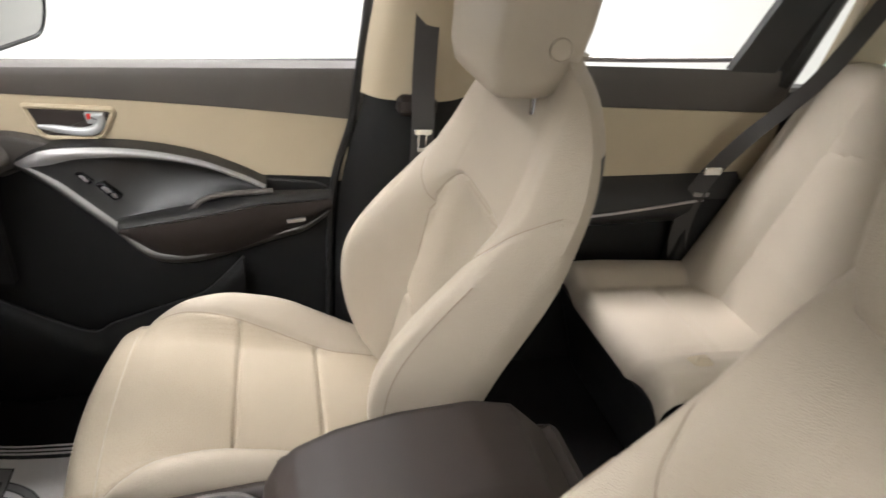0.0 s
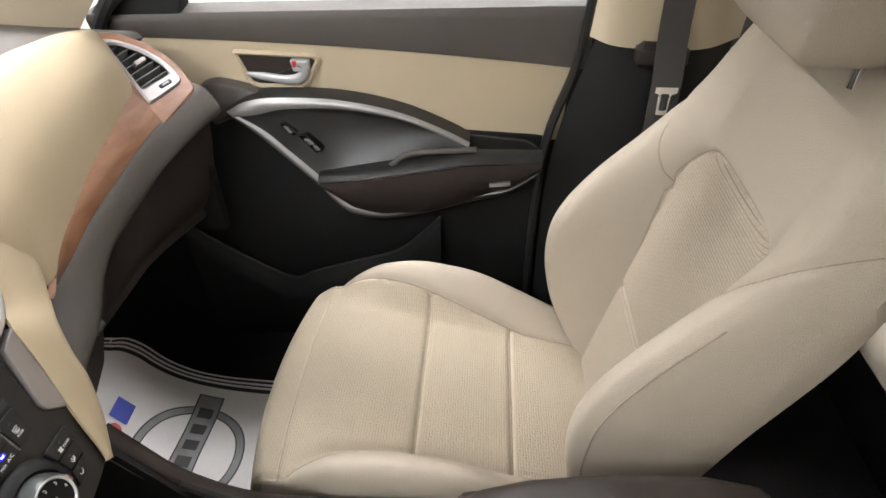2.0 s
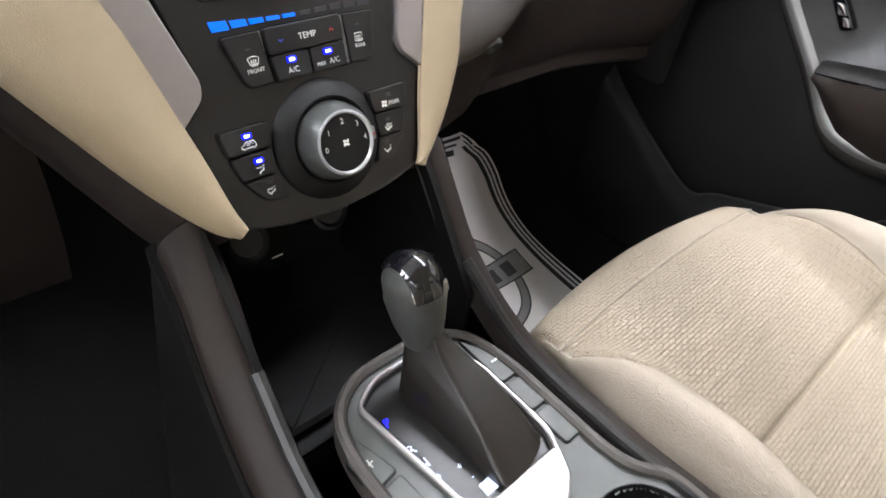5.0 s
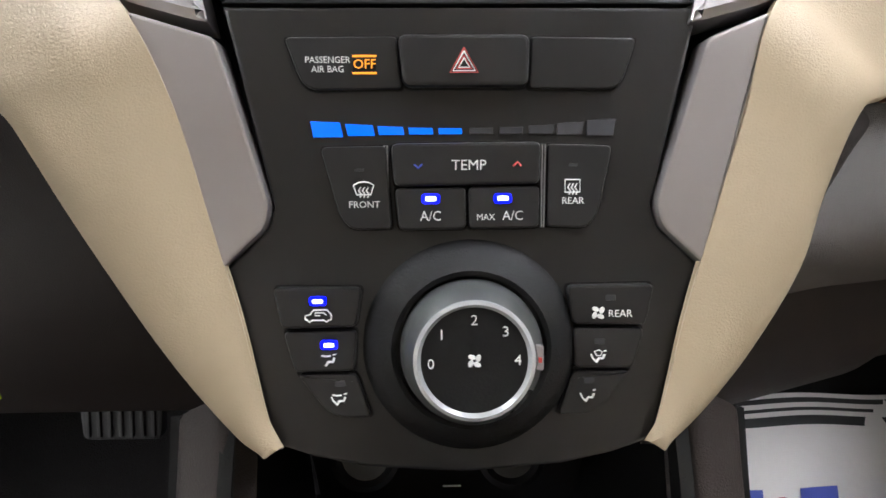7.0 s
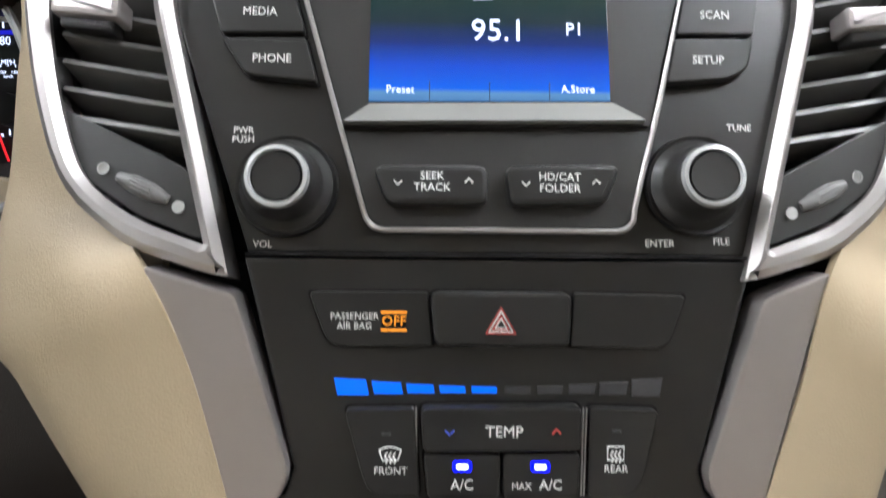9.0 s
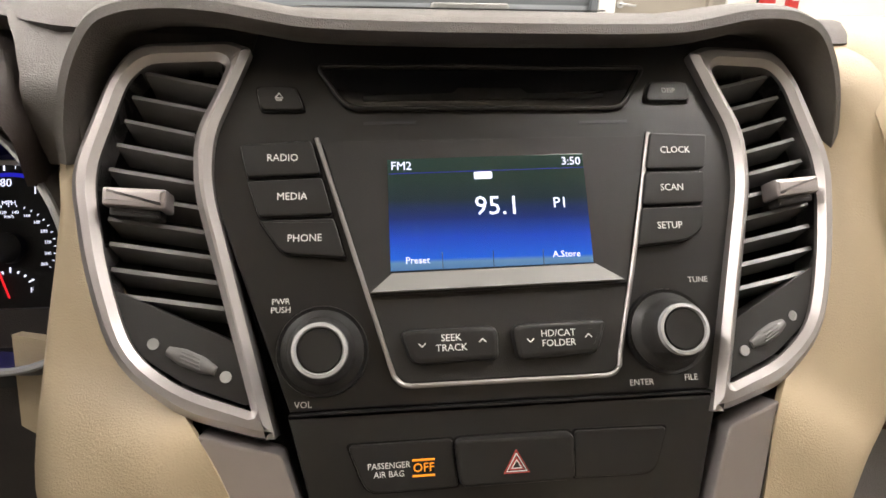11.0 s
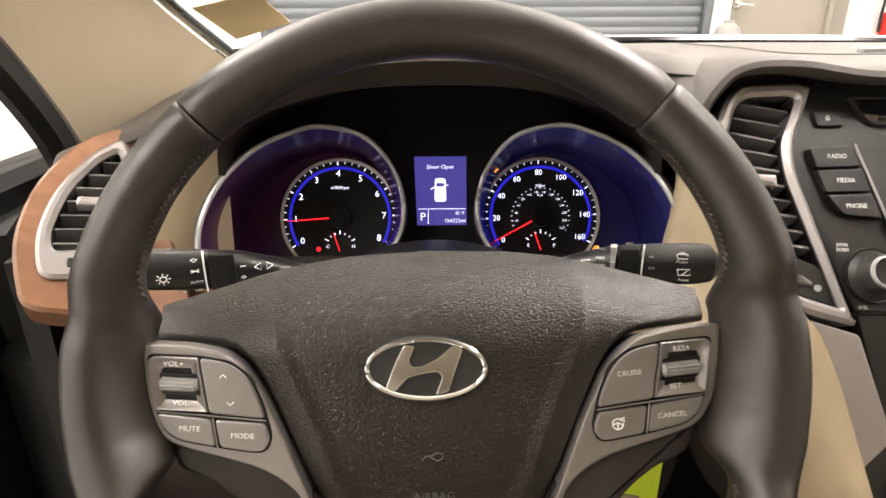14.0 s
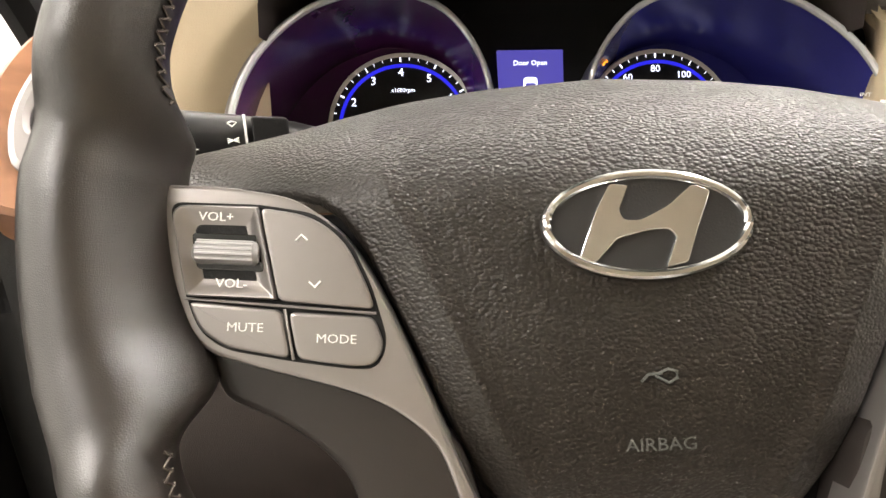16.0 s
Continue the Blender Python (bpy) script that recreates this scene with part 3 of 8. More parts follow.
def driver_door():
    t = thing("driver_door", "dark driver's door standing wide open", "car door", (-0.86, 1.2, 0.35), kind="structure")
    a = radians(62)
    d, n = Vector((-math.sin(a), -math.cos(a), 0)), Vector((-math.cos(a), math.sin(a), 0))
    o = Vector((-0.87, 1.2, 0))

    def f(u, v, k):
        return o + d * (1.08 * u) + n * (0.10 * k) + Vector((0, 0, 0.34 + 0.86 * v))
    bm = bmesh.new()
    rings(bm, [[f(0, v, 0), f(1, v, 0), f(1, v, 1), f(0, v, 1)] for v in (0, 0.3, 0.6, 0.9, 1.0)])
    part("leaf", bm, M["black"], t, "dark door leaf")
    part("window_frame", tube([f(0.02, 1.0, 0.5), f(0.35, 1.42, 0.5), f(0.7, 1.52, 0.5), f(0.98, 1.5, 0.5), f(1.0, 1.0, 0.5)], 0.02, 8), M["black"], t)

    k = thing("kick_panel", "black plastic footwell side panel below the driver's pillar", "trim panel", (-0.83, 1.25, 0.34), kind="structure")
    part("panel", block(-0.86, -0.80, 1.07, 1.46, 0.34, 1.112, 0.012), M["matt"], k)


driver_door()


# ---- dashboard ----
CP = frame_at((0, 0.990, 1.058), 0.433)
RP = frame_at((0, 0.990, 1.058), 0.645)
GP = frame_at((-0.378, 1.195, 1.133), 0.42)
WP = frame_at((-0.383, 0.888, 1.103), 0.466)
STRIP_UP = [(0.196, 1.010, 1.037), (0.22, 1.023, 1.041), (0.25, 1.040, 1.044), (0.30, 1.056, 1.052), (0.36, 1.066, 1.065), (0.41, 1.073, 1.077), (0.50, 1.080, 1.096), (0.594, 1.087, 1.115)]
STRIP_LOW = [(0.19, 1.031), (0.215, 1.0235), (0.253, 1.0235), (0.31, 1.030), (0.385, 1.041), (0.48, 1.053), (0.60, 1.070), (0.67, 1.083), (0.75, 1.09)]
VENT_SIDE = [(0.0, 0.594, 1.087, 1.115), (0.25, 0.604, 1.092, 1.126), (0.7, 0.626, 1.120, 1.163), (1.0, 0.636, 1.139, 1.184)]


def dash_section(x):
    """Outline of the passenger dash at x, from the windscreen down to under the glovebox."""
    s = abs(x)
    side = max(0.0, (s - 0.45) / 0.27) ** 1.6 * 0.040
    back = 1.60 - 0.16 * (s / 0.7) ** 2
    yf = 1.055 - 0.02 * max(0.0, (0.35 - s) / 0.15) - 0.035 * max(0.0, (s - 0.52) / 0.16) ** 1.5
    zu, zl = soft([(p[0], p[2]) for p in STRIP_UP], s), soft(STRIP_LOW, s)
    return back, side, yf, zu, zl


def dashboard():
    t = thing("dashboard", "dark grey and beige car dashboard with wood trim", "dashboard", (0, 1.2, 0.8), kind="structure")

    zfront = [(0, 1.2265), (0.2, 1.2255), (0.3, 1.221), (0.45, 1.214), (0.55, 1.200), (0.615, 1.182), (0.665, 1.164), (0.735, 1.140)]
    zback = [(0, 1.206), (0.3, 1.206), (0.5, 1.209), (0.58, 1.211), (0.65, 1.194), (0.735, 1.162)]

    zfront_r = [(0, 1.2265), (0.2, 1.2255), (0.3, 1.2235), (0.45, 1.2235), (0.55, 1.213), (0.615, 1.199), (0.665, 1.186), (0.75, 1.162)]
    zback_r = [(0, 1.206), (0.3, 1.206), (0.5, 1.212), (0.58, 1.216), (0.65, 1.213), (0.70, 1.205), (0.75, 1.182)]

    def top(a, b):
        x = -0.695 + 1.428 * a
        back = 1.60 - 0.16 * (abs(x) / 0.7) ** 2
        k = min(1.0, max(0.0, (abs(x) - 0.200) / 0.05))
        front = 1.108 + 0.034 * k * k * (3 - 2 * k) - 0.03 * max(0, (abs(x) - 0.55) / 0.18)
        hump = 0.020 * math.exp(-((x + 0.378) / 0.17) ** 4) * math.exp(-((b - 0.85) / 0.25) ** 2)
        zb, zf = (soft(zback_r, x), soft(zfront_r, x)) if x > 0 else (soft(zback, -x), soft(zfront, -x))
        c = 1 - (1 - b) ** 2.2
        lip = 0.012 * max(0.0, (b - 0.95) / 0.05) ** 2
        return (x, back + (front - back) * b, zb + (zf - zb) * c + hump - lip)
    part("upper_pad", sheet(top, 90, 60, -0.012), M["darkgrey"], t, "dark grey grained upper pad")

    # beige belly, wood band and dark lower band on the passenger side
    def strip_up(x):
        return Vector((x, soft([(p[0], p[1]) for p in STRIP_UP], x), soft([(p[0], p[2]) for p in STRIP_UP], x)))

    def belly(a, b):
        x = 0.206 + 0.434 * a
        top_p = Vector((x, 1.145, soft([(0.2, 1.2165), (0.3, 1.2195), (0.45, 1.2205), (0.55, 1.2105), (0.60, 1.2005), (0.66, 1.183)], x)))
        if a < 0.82:
            low_p = strip_up(0.206 + 0.386 * a / 0.82)
        else:
            k = (a - 0.82) / 0.18
            low_p = Vector([lerp([(q[0], q[c]) for q in VENT_SIDE], k) for c in (1, 2, 3)])
        mix = lambda u, ky, kz: Vector((top_p.x + (low_p.x - top_p.x) * u, top_p.y + (low_p.y - top_p.y) * ky, top_p.z + (low_p.z - top_p.z) * kz))
        q = curve([top_p, mix(0.15, 0.40, 0.08), mix(0.4, 0.86, 0.40), mix(0.8, 0.98, 0.87), low_p], 16)
        k = b * (len(q) - 1)
        i = min(int(k), len(q) - 2)
        return q[i].lerp(q[i + 1], k - i) + Vector((0, 0.020 * max(0.0, 1 - a / 0.07) ** 2, 0))
    part("beige_face", sheet(belly, 50, 24, 0.01), M["dashbeige"], t, "beige grained upper face")

    def lower(a, b):
        x = 0.125 + (0.562 + 0.03 * b) * a
        back, side, yf, zu, zl = dash_section(x)
        near = 0.03 * max(0.0, (0.3 - x) / 0.14)
        w = min(1.0, max(0.0, (x - 0.27) / 0.10))
        p = [Vector((x, yf + 0.012, zl + 0.004)), Vector((x, yf - 0.002, zl - 0.006)), Vector((x, yf - 0.010 - near * 0.4, zl - 0.028)), Vector((x, yf - 0.016 + 0.008 * w - near, zl - 0.06 + 0.010 * w)), Vector((x, yf - 0.004 + 0.022 * w - near, zl - 0.085 + 0.020 * w))]
        q = curve(p, 16)
        k = b * (len(q) - 1)
        i = min(int(k), len(q) - 2)
        return q[i].lerp(q[i + 1], k - i)
    part("lower_band", sheet(lower, 50, 20, 0.01), M["darkgrey"], t, "dark grey rounded lower band")

    def glove(a, b):
        x = 0.115 + 0.60 * a
        back, side, yf, zu, zl = dash_section(x)
        near = 0.03 * max(0.0, (0.3 - x) / 0.17)
        w = min(1.0, max(0.0, (x - 0.27) / 0.10))
        g = 0.024 * w
        p = [Vector((x, yf + 0.004 - near + g, zl - 0.083 + 0.022 * w)), Vector((x, yf - near + g, zl - 0.10 + 0.010 * w)), Vector((x, yf + 0.01 - near + g * 1.4, 0.88)), Vector((x, yf + 0.035 - near + g * 1.5, 0.83)), Vector((x, yf + 0.10, 0.80)), Vector((x, 1.42, 0.79))]
        q = curve(p, 25)
        k = b * (len(q) - 1)
        i = min(int(k), len(q) - 2)
        return q[i].lerp(q[i + 1], k - i)
    gb = part("glovebox_lid", sheet(glove, 40, 24, 0.01), M["brown"], t, "dark brown glovebox lid, closed")
    m = frame_at((0.248, 1.0131, 0.9405), -0.6)
    part("latch", turned([(0.0, 0.001), (0.005, 0.0015), (0.0075, 0.0045), (0.009, 0.0045), (0.0102, 0.002), (0.0104, -0.02)], m, n=24, caps=(False, True)), M["knobside"], gb, "round grey glovebox lock")

    # wood band
    def woodband(a, b):
        x = 0.200 + (0.394 - 0.008 * b) * a
        back, side, yf, zu, zl = dash_section(x)
        hi = strip_up(x)
        lo = Vector((x, yf - 0.002, min(zl, hi.z - 0.001)))
        return hi.lerp(lo, b) + Vector((0, -0.002, 0.0015)) * math.sin(math.pi * b) * min(1.0, a / 0.2)
    part("wood_band", sheet(woodband, 60, 12, 0.008), M["wood"], t, "glossy reddish wood trim band")
    part("wood_edge", tube([Vector(woodband(i / 40, 1.0)) + Vector((0, -0.0005, 0.0004)) for i in range(1, 41)], 0.0016, 6), M["woodedge"], t, "dark wood band edge")
    part("wood_band", sheet(lambda a, b: (-0.655 + 0.165 * a, 1.055 + 0.05 * a - 0.004 * math.sin(math.pi * b), 1.062 - 0.012 * a - (0.030 - 0.018 * a) * b), 24, 8, 0.008), M["wood"], t, "glossy reddish wood trim band")

    # beige wings beside the centre stack
    C = lambda u, v, d=0: CP @ Vector((u, v, d))
    R = lambda u, v, d=0: RP @ Vector((u, v, d))
    for s in (1, -1):
        far = 0.29 if s > 0 else 0.21
        inn = [C(s * 0.0785, -0.1640), C(s * 0.083, -0.145), C(s * 0.090, -0.111), C(s * 0.0995, -0.075), C(s * 0.113, -0.026), C(s * (0.120 if s > 0 else 0.128), 0.008), R(s * 0.146, 0.030, -0.010), R(s * 0.166, 0.07, -0.018), R(s * 0.192, 0.112, -0.026), R(s * 0.205, 0.150, -0.040), R(s * 0.200, 0.185, -0.050)]
        if s > 0:
            out = [C(0.0800, -0.1640, -0.002), C(0.0964, -0.1507, -0.004), C(0.1156, -0.1269, -0.004), C(0.1365, -0.0911, -0.004), C(0.1463, -0.0584, -0.004), C(0.1611, -0.0239, -0.004), Vector((0.194, 1.011, 1.038)), Vector((0.224, 1.031, 1.078)), Vector((0.236, 1.047, 1.136)), Vector((0.240, 1.090, 1.193)), Vector((0.240, 1.147, 1.2140))]
            inn[6:] = [R(0.136, 0.030, -0.008), R(0.155, 0.07, -0.012), Vector((0.172, 1.078, 1.160)), Vector((0.166, 1.098, 1.200)), Vector((0.150, 1.140, 1.2150))]
        else:
            out = [C(-0.0800, -0.1650, -0.002), C(-0.0935, -0.1560, -0.004), C(-0.119, -0.1238, -0.004), C(-0.151, -0.0733, -0.004), C(-0.176, -0.0310, -0.005), C(-0.193, -0.010, -0.012), Vector((-0.205, 1.050, 1.080)), Vector((-0.199, 1.066, 1.12)), Vector((-0.196, 1.082, 1.152)), Vector((-far, 1.11, 1.185)), Vector((-far, 1.15, 1.205))]
        mid = [(p + q) / 2 + CP.to_3x3() @ Vector((0, 0, 0.004)) for p, q in zip(inn, out)]
        roll = [q + Vector((0.006 if s > 0 or i < 5 else 0.012, 0.03, -0.003)) if s > 0 or i >= 5 else q + Vector((-0.006, 0.03, -0.003)) for i, q in enumerate(out)]
        roll[0] = out[0] + Vector((0, 0.004, 0.001))
        roll[1] = out[1] + Vector((0.004 * s, 0.018, -0.002))
        strip_loft("wing", [inn, mid, out, roll] if s > 0 else [roll, out, mid, inn], M["dashbeige"], t, "beige grained wing beside the centre stack", 0.004, 60)
        part("wing_edge", tube(curve([p + CP.to_3x3() @ Vector((0, 0, 0.001)) for p in inn[:6]], 30), 0.0012, 6), M["dashbeige"], t)
    # brown lining outside the wings, down to the console
    for s in (1, -1):
        a = [C(s * 0.20, -0.015, -0.05), C(s * 0.160, -0.033, -0.014), C(s * 0.135, -0.074, -0.010), C(s * 0.110, -0.120, -0.010), C(s * 0.091, -0.154, -0.012), C(s * 0.080, -0.172, -0.018)]
        b = [p + Vector((s * 0.020, 0.012, -0.012)) for p in a]
        c = [p + Vector((s * 0.034, 0.05, -0.035)) for p in a]
        d = [p + Vector((s * 0.040, 0.16, -0.06)) for p in a]
        strip_loft("knee_lining", [a, b, c, d] if s > 0 else [d, c, b, a], M["brown"], t, "dark brown knee lining", 0.006, 40)

    # brow over the stack: a rounded lip that runs down beside both vents
    brow = [(-0.200, 1.160), (-0.1975, 1.180), (-0.190, 1.203), (-0.177, 1.2225), (-0.163, 1.2300), (-0.145, 1.2325), (-0.122, 1.2318), (-0.100, 1.2285), (-0.082, 1.2260), (-0.05, 1.2252), (0, 1.2252)]
    brow += [(-x - 0.013 * min(1.0, max(0.0, (-x - 0.10) / 0.06)), z) for x, z in brow[-2::-1]]
    line = curve([(x, 1.056 + 0.018 * abs(x) / 0.19, z) for x, z in brow], 100)
    nrm = []
    for i, p in enumerate(line):
        d = line[min(i + 1, len(line) - 1)] - line[max(i - 1, 0)]
        nrm.append(Vector((-d.z, 0, d.x)).normalized())

    def lip(off, dy, flat=0.0):
        rows = []
        for p, n in zip(line, nrm):
            q = p + n * off + Vector((0, dy, 0))
            if n.z > 0.5:
                q.z += (1.2262 - q.z) * flat
            rows.append(q)
        return rows
    rows = [lip(-0.016, 0.055), lip(-0.013, 0.012), lip(-0.0105, 0.003), lip(-0.006, -0.002), lip(-0.002, 0.0), lip(0.0, 0.006), lip(0.0006, 0.02), lip(0.0005, 0.040, 0.25), lip(0.0, 0.060, 0.7), lip(-0.0005, 0.080, 1.0), lip(-0.006, 0.10, 1.0)]
    part("stack_brow", rings(bmesh.new(), rows, closed=False), M["darkgrey"], t, "dark grey rounded brow over the radio")
    hood_x = [(1.155, -0.203), (1.175, -0.208), (1.190, -0.210), (1.205, -0.219), (1.2175, -0.232), (1.225, -0.25)]

    def cheek(a, b):
        z = 1.2228 - 0.066 * b ** 1.6
        return (-0.184 + (lerp(hood_x, z) + 0.184) * a * 1.1, 1.165 - 0.080 * min(1.0, b * 1.5) ** 0.75 + 0.012 * a, z)
    part("brow_cheek", sheet(cheek, 10, 24, -0.008), M["darkgrey"], t, "dark grey pad beside the vent")
    part("stack_backing", sheet(lambda a, b: (-0.185 + 0.37 * a, 1.135, 1.224 - 0.16 * b), 8, 6, 0.01), M["matt"], t, "black panel behind the vents")
    part("light_sensor", plate(rounded([(-0.017, 1.172), (0.032, 1.184), (0.031, 1.196), (-0.019, 1.184)], 0.004), FLAT, 1.215, 1.2302, 0.002), M["sill"], t, "small grey sensor strip on the pad")
    for q in ([(-0.115, 1.335), (-0.098, 1.242), (-0.086, 1.165), (-0.02, 1.150), (0.05, 1.152), (0.083, 1.165), (0.095, 1.194), (0.121, 1.277)],):
        part("pad_seam", tube([Vector((p.x, p.y, 1.2272 - 0.10 * (p.y - 1.15) ** 2)) for p in curve([(x, y, 0) for x, y in q], 50)], 0.0005, 6), M["black"], t)

    # lower driver's side lining and column shroud
    part("driver_knee_panel", sheet(lambda a, b: (-0.72 + 0.56 * a, 1.13 - 0.05 * math.sin(math.pi * b) + 0.02 * b, 1.06 - 0.32 * b), 24, 12, 0.012), M["brown"], t, "dark brown knee panel under the column")
    strip_loft("lower_beige", [[(-0.150, 1.055, 1.062), (-0.20, 1.062, 1.070), (-0.22, 1.070, 1.071), (-0.24, 1.078, 1.071)], [(-0.160, 1.048, 0.965), (-0.195, 1.056, 0.990), (-0.215, 1.060, 1.008), (-0.24, 1.066, 1.024)]], M["dashbeige"], t, "beige panel under the instruments", 0.006, 24)
    for x0, x1, y0, y1 in ((-0.608, -0.556, 1.078, 1.112),):
        part("beige_surround", sheet(lambda a, b: (x0 + (x1 - x0) * a, y0 + (y1 - y0) * a + 0.02 * (1 - b), (lerp(zfront, abs(x0 + (x1 - x0) * a)) - 0.012 if x0 < -0.5 else 1.168) - 0.125 * b), 16, 10, 0.01), M["dashbeige"], t, "beige panel beside the instruments")
    part("cluster_sill", sheet(lambda a, b: (-0.60 + 0.45 * a, 1.10 + 0.10 * b, 1.045 + 0.0 * b), 16, 6, 0.02), M["matt"], t)
    part("end_cap", sheet(lambda a, b: (-0.712 - 0.03 * a, 1.06 + 0.25 * a, 1.085 - 0.35 * b), 6, 8, 0.02), M["matt"], t, "black dashboard end cap")
    # Matt black here so that the end reads as the dark gap beside the door
    part("end_cap", sheet(lambda a, b: (0.716 + 0.03 * a, 1.035 + 0.25 * a, 1.075 - 0.30 * b), 6, 8, -0.02), M["matt"], t, "black dashboard end cap")
    return t


DASH = dashboard()


def side_vent(s):
    """The outer air vent with its silver ring and wood surround."""
    t = thing("air_vent", "side air vent with silver ring and wood surround, open slats", "air vent", (0.64 * s, 1.08, 1.05), "side air vents")
    dz = 0.010 * s
    c, b, a = Vector((0.600, 1.060, 1.085 + dz)), Vector((0.668, 1.030, 1.097 + dz)), Vector((0.640, 1.130, 1.170 + dz))
    X = (b - c).normalized()
    N = (a - c).cross(b - c).normalized() * -1
    Y = N.cross(X)
    m = Matrix((X, Y, N)).transposed().to_4x4()
    m.translation = c
    if s < 0:
        m = Matrix.Diagonal((-1, 1, 1, 1)) @ m
    ring_o = rounded([(-0.002, -0.004), (0.074, -0.004), (0.078, 0.030), (0.066, 0.072), (0.040, 0.106), (0.022, 0.118), (0.016, 0.110), (0.006, 0.050)], [0.006, 0.012, 0.02, 0.03, 0.02, 0.006, 0.006, 0.03], 4)
    ring_i = rounded([(0.008, 0.022), (0.066, 0.018), (0.068, 0.032), (0.058, 0.068), (0.036, 0.097), (0.024, 0.105), (0.022, 0.100), (0.013, 0.050)], [0.004, 0.006, 0.02, 0.03, 0.02, 0.003, 0.004, 0.03], 4)
    wood_o = rounded([(-0.034, -0.046), (0.030, -0.034), (0.084, -0.024), (0.094, 0.028), (0.080, 0.080), (0.050, 0.119), (0.022, 0.134), (0.006, 0.118), (-0.010, 0.050)], [0.006, 0.03, 0.012, 0.03, 0.04, 0.03, 0.01, 0.02, 0.04], 4)
    ring_w = rounded([(-0.002, -0.004), (0.036, -0.004), (0.074, -0.004), (0.078, 0.030), (0.066, 0.072), (0.040, 0.106), (0.022, 0.118), (0.016, 0.110), (0.006, 0.050)], [0.006, 0.01, 0.012, 0.02, 0.03, 0.02, 0.006, 0.006, 0.03], 4)
    part("wood_surround", collar(wood_o, inset(ring_w, 0.003), m, -0.03, 0.0025, 0.003), M["wood"], t, "glossy wood surround")
    part("ring", collar(ring_o, ring_i, m, -0.02, 0.008, 0.003), M["silver"], t, "satin silver ring")
    part("duct", plate(ring_i, m, -0.045, -0.035), M["matt"], t)
    part("duct_wall", collar(inset(ring_i, -0.003), ring_i, m, -0.045, 0.004, 0.001), M["matt"], t)
    lo, hi = min(p.y for p in ring_i), max(p.y for p in ring_i)
    for k in range(7):
        v = lo + (k + 0.55) * (hi - lo) / 7.2
        xs = []
        for i, p in enumerate(ring_i):
            q = ring_i[i - 1]
            if (p.y > v) != (q.y > v):
                xs.append(p.x + (q.x - p.x) * (v - p.y) / (q.y - p.y))
        if len(xs) < 2:
            continue
        bm = bmesh.new()
        rings(bm, [[m @ Vector((x, v + dy, d)) for dy, d in ((0, 0.002), (0.0018, 0.001), (-0.003, -0.016), (-0.0055, -0.015))] for x in (min(xs) + 0.001, max(xs) - 0.001)])
        part("slat", bm, M["slat"], t)
    part("tab", plate(rounded([(0.030, 0.054), (0.052, 0.054), (0.051, 0.062), (0.031, 0.062)], 0.002), m, 0.0, 0.010, 0.002), M["satin"], t, "grey adjusting tab")
    part("wheel_slot", plate(rounded([(0.032, 0.005), (0.056, 0.004), (0.056, 0.011), (0.032, 0.012)], 0.002), m, 0.006, 0.0095, 0.0008), M["black"], t)
    part("thumb_wheel", plate(rounded([(0.037, 0.0065), (0.050, 0.006), (0.050, 0.0095), (0.037, 0.010)], 0.001), m, 0.006, 0.0115, 0.001), M["satin"], t, "grey thumb wheel")


side_vent(1)
side_vent(-1)


# ---- centre stack ----
def mirrored(pts, s):
    return [(p[0] * s, p[1]) for p in pts]


def key(parent, pts, m, r, d0=0.0, d1=0.003, material=None, name="button", bev=0.0007):
    r = [max(q, bev * 2.6) for q in (r if isinstance(r, list) else [r] * len(pts))]
    if name == "button" and material is None:
        part("button_gap", plate(rounded(inset(pts, -0.0008), r), m, d0 - 0.001, min(d1 - 0.0004, d0 + 0.0010), 0.0001), M["matt"], parent)
    return part(name, plate(rounded(pts, r), m, d0, d1, bev), material or M["button"], parent)


def icon_lines(parent, m, lines, material, d, w=0.00035, name="symbol"):
    for l in lines:
        ob = part(name, tube([m @ Vector((p[0], p[1], d)) for p in l], w, 4), material, parent, smooth=False)
    return ob


def arrow(u, v, s, up=1):
    return [(u - s, v - s * 0.5 * up), (u, v + s * 0.5 * up), (u + s, v - s * 0.5 * up)]


class Bent:
    """The radio's plane, which bends a little away from the driver towards its outer edges."""

    def __matmul__(self, p):
        u, k = p[0], max(0.0, abs(p[0]) - 0.112)
        if u > 0.06:
            u -= 0.0095 + 0.10 * max(0.0, u - 0.13)
        return RP @ Vector((u, p[1], p[2] - 0.08 * k))


BP = Bent()


